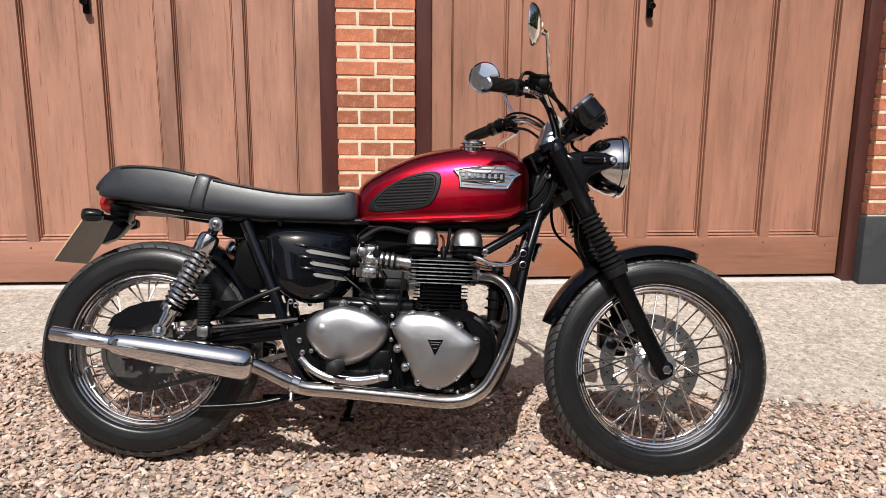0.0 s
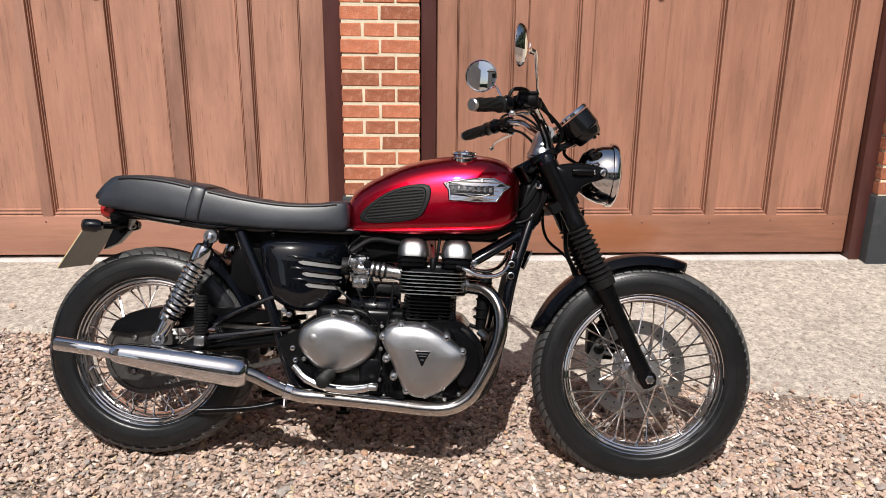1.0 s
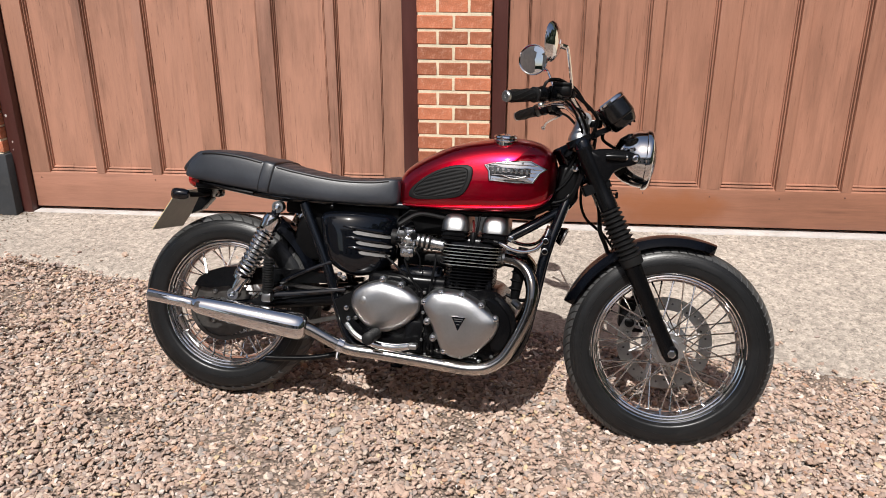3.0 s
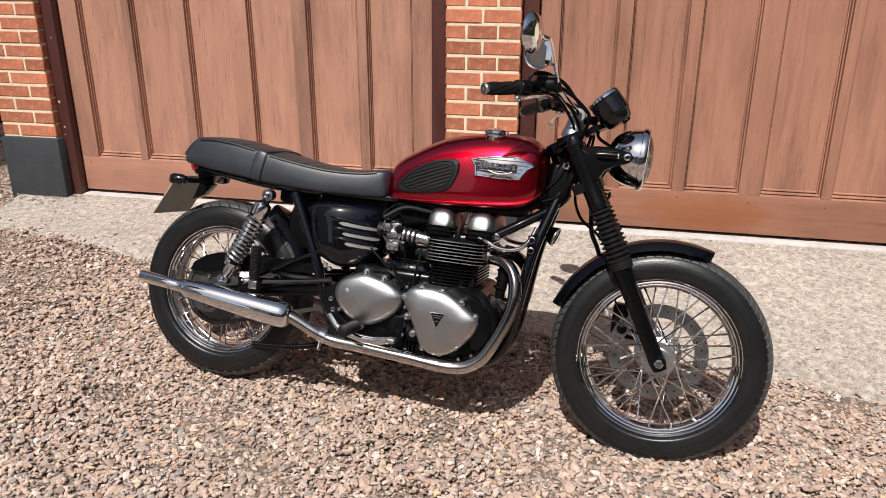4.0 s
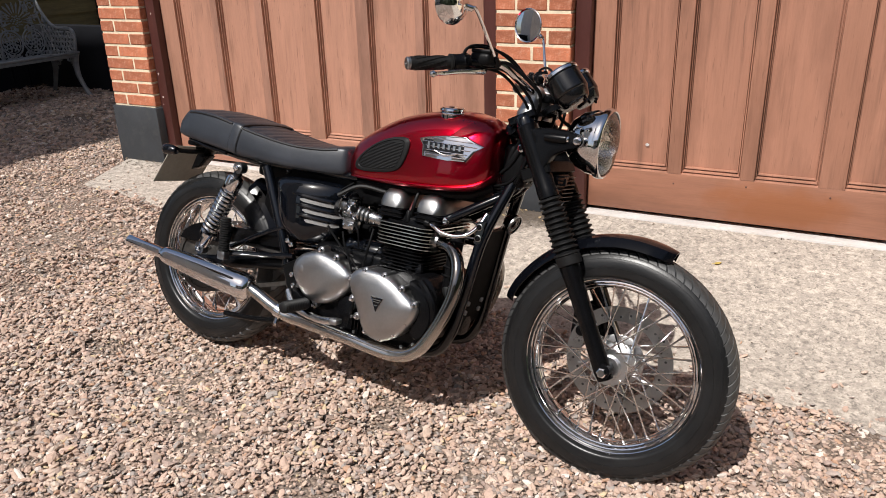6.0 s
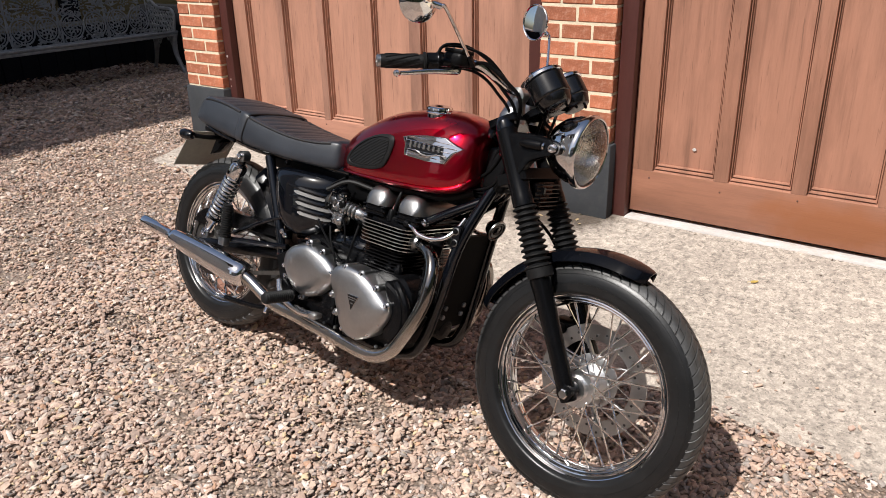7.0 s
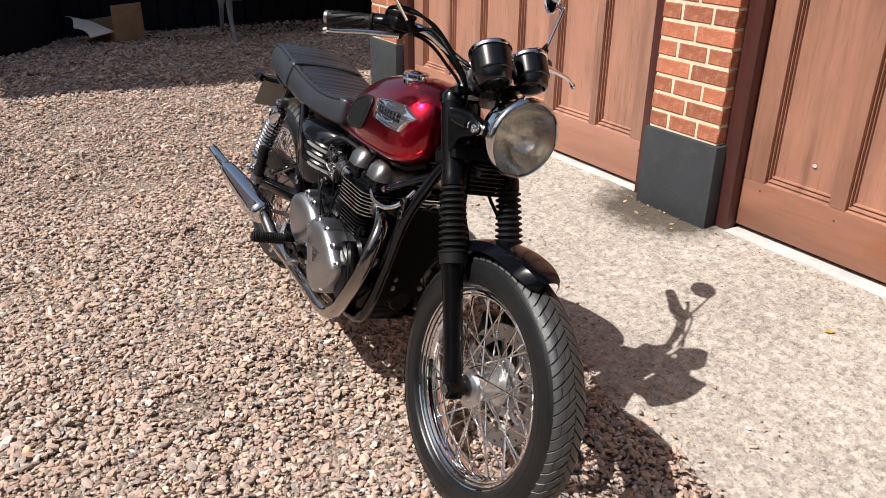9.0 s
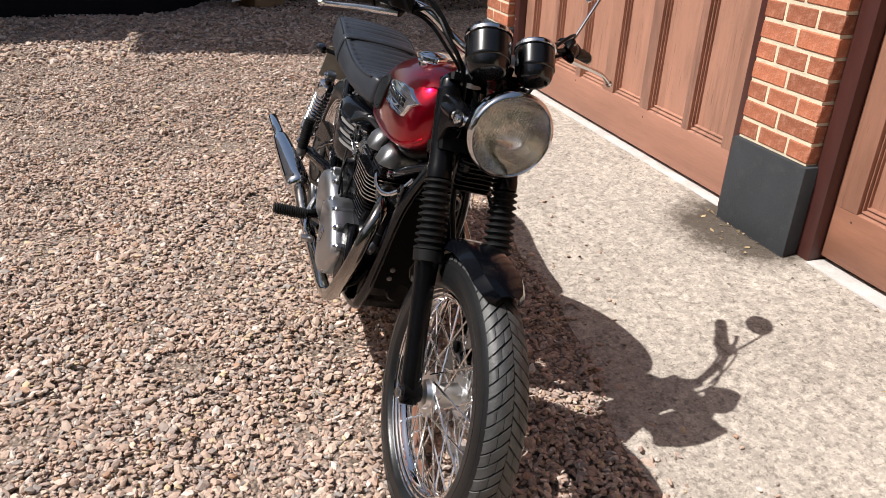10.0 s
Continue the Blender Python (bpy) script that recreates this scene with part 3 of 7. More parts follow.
M_CAM = principled("satin_cast_alloy", (0.29, 0.29, 0.292), 0.38, metal=1.0, vary=0.14, scale=24, bump=0.08, bump_scale=400)
M_STRIP = principled("pale_satin_strip", (0.38, 0.38, 0.375), 0.45, metal=0.5, vary=0.08)
M_STEEL = principled("plain_steel", (0.33, 0.33, 0.33), 0.3, metal=1.0, vary=0.15, scale=40)
M_SPOKE = principled("dull_chrome_spokes", (0.78, 0.77, 0.76), 0.16, metal=1.0, vary=0.15, scale=40)
M_RED = principled("candy_red_paint", (0.48, 0.0025, 0.020), 0.29, metal=1.0, vary=0.06, scale=8, coat=1.0)
M_SEAT = principled("black_grained_vinyl", (0.0215, 0.0250, 0.0325), 0.43, vary=0.3, scale=9, bump=0.07, bump_scale=330, spec=0.65)
M_PIPING = principled("black_piping", (0.008, 0.008, 0.009), 0.4, vary=0.1)
M_PLATE_Y = principled("yellow_plate", (0.75, 0.48, 0.03), 0.4, vary=0.1)
M_PLATE_B = principled("grey_plate_back", (0.33, 0.32, 0.27), 0.45, vary=0.2, scale=8)
M_LENS_R = principled("red_lens", (0.35, 0.01, 0.01), 0.12, vary=0.1, coat=0.5)
M_LENS_D = principled("smoked_lens", (0.03, 0.02, 0.015), 0.1, vary=0.1, coat=0.5)
M_GLASS = glass_material("headlamp_glass", (0.985, 0.985, 0.98))
M_REFLECT = principled("headlamp_reflector", (0.76, 0.75, 0.72), 0.09, metal=1.0, vary=0.05)
M_CARB = principled("cast_carburettor_alloy", (0.52, 0.52, 0.52), 0.27, metal=1.0, vary=0.2, scale=50, bump=0.1)
M_CAN = principled("gloss_black_instrument_can", (0.004, 0.004, 0.0045), 0.2, vary=0.2, scale=25, spec=0.6)
# almost black and without sheen: shade at the engine's front put into the colour
M_SHADE_BLACK = principled("shade_black_steel", (0.0035, 0.0035, 0.0036), 0.6, vary=0.3, scale=30, spec=0.06)
M_LETTER = principled("polished_raised_bar", (0.75, 0.75, 0.74), 0.22, metal=1.0, vary=0.05)
M_SPRING = principled("bright_spring_steel", (0.72, 0.72, 0.72), 0.2, metal=1.0, vary=0.08, scale=30)
M_GUARD = principled("black_mudguard_enamel", (0.0022, 0.0026, 0.004), 0.16, vary=0.2, scale=8, coat=0.2, spec=0.12)
M_LEVER = principled("polished_lever_alloy", (0.72, 0.72, 0.72), 0.22, metal=1.0, vary=0.08)
M_HUB = principled("polished_hub_alloy", (0.76, 0.76, 0.765), 0.30, metal=1.0, vary=0.08, scale=20)
M_FIN = principled("machined_fin_edge", (0.78, 0.78, 0.77), 0.28, metal=1.0, vary=0.1, scale=40)
M_MIRROR = principled("mirror_glass", (0.88, 0.89, 0.9), 0.01, metal=1.0, vary=0.01)
M_DIAL = principled("dial_face", (0.02, 0.02, 0.022), 0.3, vary=0.1)
M_BADGE = principled("dark_badge_ground", (0.018, 0.018, 0.02), 0.3, metal=0.6, vary=0.1)
M_HTLEAD = principled("red_plug_lead", (0.07, 0.006, 0.006), 0.4, vary=0.1)
M_CHAIN = principled("oily_chain_steel", (0.10, 0.095, 0.09), 0.45, metal=0.8, vary=0.3, scale=60)
M_LABEL = principled("white_marking", (0.7, 0.7, 0.7), 0.5, vary=0.05)

# ---- motorcycle ----
bike = new("motorcycle")
bike.matrix_world = pose(-0.6051, 2.2652, 0.3454, -14.68, 2.24, -2.97)
tagged(bike, "candy red and black motorcycle leaning on its side stand on gravel", "motorcycle")

RAKE = 0.532
FRONT = Vector((1.490, 0.0, 0.0))


def fork(z, y=0.0, ahead=0.0):
    """A point on the fork's line at height z."""
    c, s = math.cos(math.atan(RAKE)), math.sin(math.atan(RAKE))
    return Vector((1.490 - RAKE * z + ahead * c, y, z + ahead * s))


FORK_WAY = Vector((-RAKE, 0, 1)).normalized()


def smooth_closed(points, steps=5):
    p = [Vector((a, b, 0)) for a, b in points]
    n = len(p)
    out = []
    for i in range(n):
        a, b, c, d = p[i - 1], p[i], p[(i + 1) % n], p[(i + 2) % n]
        for k in range(steps):
            t = k / steps
            v = 0.5 * (2 * b + (c - a) * t + (2 * a - 5 * b + 4 * c - d) * t * t + (3 * b - a - 3 * c + d) * t ** 3)
            out.append((v.x, v.y))
    return out


def dome(outline, layers, smooth=True):
    """Cast cover: an outline in x and z, drawn in towards its middle over layers of (scale, y)."""
    pts = smooth_closed(outline) if smooth else outline
    cx = sum(p[0] for p in pts) / len(pts)
    cz = sum(p[1] for p in pts) / len(pts)
    bm = bmesh.new()
    add_rings(bm, [[(cx + (px - cx) * s, y, cz + (pz - cz) * s) for px, pz in pts] for s, y in layers])
    return bm


def plate(outline, y0, y1, bevel=0.003):
    """Flat bracket or casting between two y, with eased edges."""
    pts = [Vector((a, b)) for a, b in outline]
    c = sum(pts, Vector((0, 0))) / len(pts)
    size = max((p - c).length for p in pts)
    k = 1 - bevel / size
    lo, hi = min(y0, y1), max(y0, y1)
    bm = bmesh.new()
    add_rings(bm, [[(c.x + (p.x - c.x) * s, y, c.y + (p.y - c.y) * s) for p in pts] for s, y in ((k, lo), (1, lo + bevel), (1, hi - bevel), (k, hi))])
    return bm


def bolt(parent, at, way, r=0.008, h=0.008, material=None):
    """Domed cap bolt with a socket."""
    bm = lathe([(-0.004, r * 0.9), (h * 0.5, r), (h * 0.9, r * 0.85), (h, r * 0.5), (h * 0.6, r * 0.45), (h * 0.6, 0.0)], at, way, 12)
    return part("bolt", bm, material or M_CHROME, parent)


def cable(parent, points, r=0.004, material=None, name="cable"):
    return part(name, tube(points, r, 8, 6), material or M_DULL, parent)


# wheels
def wheel(at, tyre_r, half, rim_r, rim_half, spokes, hub_half, hub_r, label, chevron):
    """Spoked wheel: hub > tyre, tread, rim, each spoke."""
    o = Vector(at)
    side = Vector((0, 1, 0))
    hub = part("wheel", lathe([(-hub_half - 0.012, 0.018), (-hub_half - 0.012, 0.032), (-hub_half, 0.036), (-hub_half, hub_r), (-hub_half + 0.008, hub_r), (-hub_half + 0.016, hub_r * 0.62),
                               (0, hub_r * 0.55), (hub_half - 0.016, hub_r * 0.62), (hub_half - 0.008, hub_r), (hub_half, hub_r), (hub_half, 0.036), (hub_half + 0.012, 0.032), (hub_half + 0.012, 0.018)], o, side, 40),
               M_HUB, bike, label)
    # carcass
    crown, foot = tyre_r - 0.0055, rim_r - 0.007
    shape = [(0, 1), (0.30, 0.978), (0.54, 0.928), (0.74, 0.845), (0.88, 0.725), (0.965, 0.58), (1.0, 0.42), (0.985, 0.26), (0.93, 0.11), (rim_half / half * 0.93, 0.0)]
    arc = [(v.x, v.y) for v in spline([(p, q, 0) for p, q in shape], 5)]
    prof = [(-half * p, foot + (crown - foot) * q) for p, q in arc[::-1]] + [(half * p, foot + (crown - foot) * q) for p, q in arc[1:]]
    prof += [(rim_half * 0.8, rim_r - 0.02), (-rim_half * 0.8, rim_r - 0.02)]
    part("tyre", lathe(prof, o, side, 128, False, True), M_TYRE, hub, "black tyre with dusty tread", 1.0)
    for s in (-1, 1):
        for k in (0.40, 0.66):
            p, q = min(arc, key=lambda v: abs(v[1] - k) + (0 if v[0] > 0.8 else 9))
            w, r = s * half * p, foot + (crown - foot) * q
            part("sidewall_line", lathe([(w - s * 0.002, r - 0.0012), (w + s * 0.0008, r), (w - s * 0.002, r + 0.0012)], o, side, 128, False), M_TYRE, hub)

    def surface(w, lift):
        """Radius of the tread at sideways place w."""
        lower = [v for v in arc if v[1] > 0.42]
        q = float(np.interp(abs(w) / half, [v[0] for v in lower], [v[1] for v in lower]))
        return foot + (crown - foot) * q + lift

    bm = bmesh.new()
    n = chevron
    pitch = math.tau / n
    fine = 0.010 if n > 60 else 0.0
    proud = 0.0044 if fine else 0.0056
    for i in range(n):
        for sgn in (-1, 1):
            cut = (0.30, 0.58, 0.44)[i % 3]
            for w0, w1 in ((0.012, cut - fine), (cut + fine, 0.84)):
                base = i * pitch + (0.5 * pitch if sgn > 0 else 0) + (0.06 * pitch if w0 > 0.1 and fine else 0)
                rings = []
                for k in range(5):
                    f = k / 4
                    v = w0 + (w1 - w0) * f
                    w = sgn * half * v
                    lean = -v * pitch * 1.9
                    a0, a1 = base + lean, base + lean + pitch * (0.85 if n > 60 else 0.88)
                    sh = 1.0 if 0 < k < 4 else 0.75
                    ring = []
                    for a, lift in ((a0, -0.003), (a0 + pitch * 0.02, 0.93 * proud * sh), ((a0 + a1) / 2, proud * sh), (a1 - pitch * 0.02, 0.93 * proud * sh), (a1, -0.003)):
                        r = surface(w, lift)
                        ring.append(o + Vector((r * math.cos(a), w, r * math.sin(a))))
                    rings.append(ring)
                add_rings(bm, rings, False, False)
    part("tread", bm, M_TREAD, hub, "tread blocks with slanted grooves")
    # rim with rolled flanges and a ridged well
    h = rim_half
    rp = []
    for k in range(7):
        a = math.pi * (0.25 + 1.15 * k / 6)
        rp.append((-h + 0.004 - 0.0045 * math.sin(a), rim_r - 0.0035 - 0.0045 * math.cos(a) * -1))
    for base, dep in ((-h + 0.006, 0.0105), (-h + 0.012, 0.0185)):
        for k in range(5):
            a = math.pi * k / 4
            rp.append((base - 0.0035 * math.sin(a), rim_r - dep - 0.0035 + 0.0035 * math.cos(a) - 0.0005 * k))
    rp += [(-h + 0.016, rim_r - 0.0265), (-h + 0.022, rim_r - 0.029), (-0.008, rim_r - 0.034), (0.008, rim_r - 0.034)]
    rp += [(-a, r) for a, r in rp[:-2][::-1]]
    part("rim", lathe(rp, o, side, 96, False), M_CHROME, hub, "polished chrome rim")
    # spokes, crossed in two flanges
    r_in, r_out = hub_r - 0.005, rim_r - 0.032
    bm = bmesh.new()
    add_tube(bm, [(0, 0, 0), (0, 0, 0.93)], 0.0025, 6, smooth=False)
    add_tube(bm, [(0, 0, 0.925), (0, 0, 1.0)], 0.0036, 6, smooth=False)
    me = mesh_of("spoke", bm, M_SPOKE)
    for i in range(spokes):
        flange = 1 if i % 2 else -1
        twist = 1 if (i // 2) % 2 else -1
        a_out = math.tau * i / spokes
        a_in = a_out + twist * 0.95
        p = o + Vector((r_in * math.cos(a_in), flange * (hub_half - 0.004 + 0.004 * twist), r_in * math.sin(a_in)))
        q = o + Vector((r_out * math.cos(a_out), flange * 0.008, r_out * math.sin(a_out)))
        d = q - p
        piece("spoke", me, hub, Matrix.Translation(p) @ d.to_track_quat('Z', 'Y').to_matrix().to_4x4() @ Matrix.Diagonal((1, 1, d.length, 1)))
    return hub


rear_wheel = wheel((0, 0, 0), 0.316, 0.064, 0.2293, 0.050, 40, 0.075, 0.055, "rear wheel with polished hub and chrome rim", 50)
front_wheel = wheel(FRONT, 0.3365, 0.053, 0.2510, 0.038, 40, 0.045, 0.052, "front wheel with polished hub and chrome rim", 74)


def disc(parent, at, y, r, r_in, holes, label):
    bm = lathe([(-0.0025, r_in), (-0.0025, r), (0.0025, r), (0.0025, r_in)], Vector(at) + Vector((0, y, 0)), (0, 1, 0), 64, False, loop=True)
    ob = part("brake_disc", bm, M_DISC, parent, label)
    bm = bmesh.new()
    for i in range(holes):
        a = math.tau * i / holes
        rr = r - 0.012 - 0.009 * (i % 3)
        add_lathe(bm, [(-0.0033, 0.0038), (0.0033, 0.0038)], Vector(at) + Vector((rr * math.cos(a), y, rr * math.sin(a))), (0, 1, 0), 8)
    tagged(part("drilled_holes", bm, M_DIAL, parent), kind="stuff")
    for i in range(8):
        a = math.tau * i / 8
        c, s = math.cos(a), math.sin(a)
        c2, s2 = math.cos(a + 0.35), math.sin(a + 0.35)
        part("carrier_arm", tube([Vector(at) + Vector((0.045 * c, y, 0.045 * s)), Vector(at) + Vector(((r_in + 0.006) * c2, y, (r_in + 0.006) * s2))], 0.006, 8, smooth=False), M_DISC, parent)
    part("disc_carrier", lathe([(-0.004, 0.040), (-0.004, 0.070), (-0.002, 0.074), (0.002, 0.074), (0.004, 0.070), (0.004, 0.040)], Vector(at) + Vector((0, y, 0)), (0, 1, 0), 48, False, loop=True), M_ALU, parent)
    return ob


disc(front_wheel, FRONT, 0.054, 0.155, 0.112, 30, "drilled steel front brake disc")
disc(rear_wheel, (0, 0, 0), 0.085, 0.128, 0.095, 24, "steel rear brake disc")


def sprocket():
    at = Vector((0, -0.088, 0))
    bm = bmesh.new()
    n = 43
    rings = []
    for y in (-0.003, 0.003):
        ring = []
        for i in range(n * 4):
            a = math.tau * i / (n * 4)
            r = 0.108 if i % 4 in (0, 1) else 0.101
            ring.append(at + Vector((r * math.cos(a), y, r * math.sin(a))))
        rings.append(ring)
    hole = [[at + Vector((0.07 * math.cos(math.tau * i / (n * 4)), y, 0.07 * math.sin(math.tau * i / (n * 4)))) for i in range(n * 4)] for y in (0.003, -0.003)]
    add_rings(bm, rings + hole, True, False, True)
    add_lathe(bm, [(-0.004, 0.03), (-0.004, 0.074), (0.004, 0.074), (0.004, 0.03)], at, (0, 1, 0), 32, False, loop=True)
    part("sprocket", bm, M_CHAIN, rear_wheel, "dark toothed rear sprocket")
    for i in range(6):
        a = math.tau * i / 6
        bolt(rear_wheel, at + Vector((0.058 * math.cos(a), -0.005, 0.058 * math.sin(a))), (0, -1, 0), 0.008, 0.008, M_STEEL)


sprocket()


def chain():
    """Two runs of links and the wrap round the rear sprocket."""
    bm = bmesh.new()
    path = []
    for k in range(26):
        a = math.radians(80 + 200 * k / 25)
        path.append(Vector((0.110 * math.cos(a), -0.088, 0.110 * math.sin(a))))
    for k in range(1, 33):
        f = k / 32
        path.append(Vector((0.02 + 0.46 * f, -0.088, -0.109 + 0.135 * f)))
    top = []
    for k in range(32):
        f = k / 31
        top.append(Vector((0.48 - 0.46 * f, -0.088, 0.085 + 0.024 * f)))
    loop = path + top
    for a, b in zip(loop, loop[1:]):
        d = b - a
        if d.length < 1e-4 or d.length > 0.06:
            continue
        m = Matrix.Translation((a + b) / 2) @ d.to_track_quat('X', 'Z').to_matrix().to_4x4()
        add_box(bm, (-d.length * 0.55, -0.008, -0.0065), (d.length * 0.55, -0.005, 0.0065), 0, 1, m)
        add_box(bm, (-d.length * 0.55, 0.005, -0.0065), (d.length * 0.55, 0.008, 0.0065), 0, 1, m)
        add_box(bm, (-0.004, -0.006, -0.004), (0.004, 0.006, 0.004), 0, 1, m)
    part("chain", bm, M_CHAIN, bike, "oily drive chain")


chain()

# frame
RIGHT, LEFT = -1, 1
head_a, head_b = Vector((1.162, 0, 0.50)), Vector((1.096, 0, 0.625))
part("steering_head", lathe([(0, 0.034), (0.008, 0.04), (0.018, 0.034), (0.123, 0.034), (0.133, 0.04), (0.141, 0.034)], head_a, head_b - head_a, 24), M_GLOSS, bike)
part("backbone", tube([(1.12, 0, 0.545), (0.95, 0, 0.47), (0.60, 0, 0.40), (0.30, 0, 0.37)], 0.021, 14), M_GLOSS, bike)
for s in (RIGHT, LEFT):
    part("down_tube", tube([(1.140, 0.022 * s, 0.50), (1.105, 0.055 * s, 0.39), (1.072, 0.082 * s, 0.27), (1.045, 0.092 * s, 0.10), (1.02, 0.098 * s, -0.02), (0.965, 0.10 * s, -0.085), (0.80, 0.105 * s, -0.097),
                            (0.52, 0.11 * s, -0.092)], 0.0165, 14), M_GLOSS, bike)
    part("rear_tube", tube([(0.52, 0.112 * s, -0.092), (0.455, 0.115 * s, -0.06), (0.415, 0.115 * s, 0.03), (0.37, 0.115 * s, 0.16), (0.315, 0.11 * s, 0.28), (0.27, 0.105 * s, 0.375)], 0.0165, 14), M_GLOSS, bike)
    part("seat_rail", tube([(0.62, 0.075 * s, 0.392), (0.40, 0.085 * s, 0.388), (0.20, 0.10 * s, 0.388), (0.0, 0.085 * s, 0.408), (-0.11, 0.06 * s, 0.422)], 0.0135, 12), M_GLOSS, bike)
    part("brace", tube([(0.955, 0.085 * s, 0.318), (1.03, 0.07 * s, 0.365), (1.118, 0.03 * s, 0.425), (1.15, 0.015 * s, 0.47)], 0.0145, 12), M_GLOSS, bike)
    bolt(bike, (0.957, 0.098 * s, 0.316), (0, s, 0), 0.012, 0.012)
    part("loop_strut", tube([(0.40, 0.12 * s, 0.20), (0.30, 0.128 * s, 0.155), (0.17, 0.135 * s, 0.085)], 0.0085, 10), M_GLOSS, bike)
    part("peg_hanger", tube([(0.435, 0.13 * s, 0.105), (0.30, 0.150 * s, 0.085), (0.19, 0.175 * s, 0.072)], 0.0095, 10), M_GLOSS, bike)
    part("pillion_bracket", plate([(0.40, 0.07), (0.47, 0.11), (0.475, 0.03), (0.455, -0.03), (0.43, 0.0)], 0.126 * s, 0.140 * s), M_DULL, bike)
    for px, pz in ((0.445, 0.048), (0.455, 0.014), (0.415, 0.155), (0.43, 0.145)):
        bolt(bike, (px, 0.141 * s, pz), (0, s, 0), 0.009, 0.006)
    # swing arm
    bm = bmesh.new()
    rings = []
    for x, y, z, h, w in ((0.42, 0.105, 0.075, 0.026, 0.018), (0.30, 0.112, 0.055, 0.024, 0.017), (0.12, 0.118, 0.022, 0.021, 0.016), (0.02, 0.12, 0.003, 0.024, 0.014), (-0.045, 0.12, -0.008, 0.02, 0.012)):
        rings.append([(x, y * s + w * math.cos(t), z + h * math.sin(t)) for t in [math.tau * k / 14 for k in range(14)]])
    add_rings(bm, rings)
    part("swing_arm", bm, M_BLACK, bike)
    part("axle_adjuster", box((-0.055, 0.134 * s - 0.004, -0.02), (0.012, 0.134 * s + 0.004, 0.016), 0.003), M_STEEL, bike)
    bolt(bike, (0, 0.139 * s, 0), (0, s, 0), 0.015, 0.016)


def shock(s):
    """Chrome twin shock: lower eye, body, coil, shroud, top eye."""
    top, low = Vector((0.203, 0.158 * s, 0.360)), Vector((0.071, 0.172 * s, 0.064))
    d = (top - low)
    ln = d.length
    w = d.normalized()
    body = part("shock_absorber", lathe([(0.0, 0.012), (0.015, 0.017), (0.03, 0.019), (0.075, 0.019), (0.08, 0.014), (ln - 0.03, 0.014), (ln - 0.02, 0.014), (ln, 0.013)], low, w, 24), M_GLOSS, bike, "rear shock absorber with a chrome spring")
    part("damper_body", lathe([(0.012, 0.0172), (0.03, 0.0195), (0.052, 0.0195), (0.056, 0.016)], low, w, 24), M_CHROME, body)
    part("shroud", lathe([(ln - 0.088, 0.0265), (ln - 0.084, 0.029), (ln - 0.045, 0.029), (ln - 0.035, 0.026), (ln - 0.028, 0.014)], low, w, 28), M_CHROME, body)
    part("spring_seat", lathe([(0.052, 0.02), (0.055, 0.030), (0.066, 0.031), (0.070, 0.022)], low, w, 28), M_CHROME, body)
    _, u, v = axes(w)
    pts = []
    turns = 11
    for k in range(turns * 14 + 1):
        a = math.tau * k / 14
        f = k / (turns * 14)
        pts.append(low + w * (0.07 + (ln - 0.155) * f) + (u * math.cos(a) + v * math.sin(a)) * 0.0265)
    part("spring", tube(pts, 0.0056, 8, smooth=False), M_SPRING, body, "chrome coil spring")
    for p in (top, low):
        part("eye", lathe([(-0.014, 0.010), (-0.014, 0.019), (0.014, 0.019), (0.014, 0.010)], p, (0, 1, 0), 20, False, True), M_STEEL, body)
        bolt(body, p + Vector((0, 0.015 * s, 0)), (0, s, 0), 0.011, 0.010)


shock(RIGHT)
shock(LEFT)


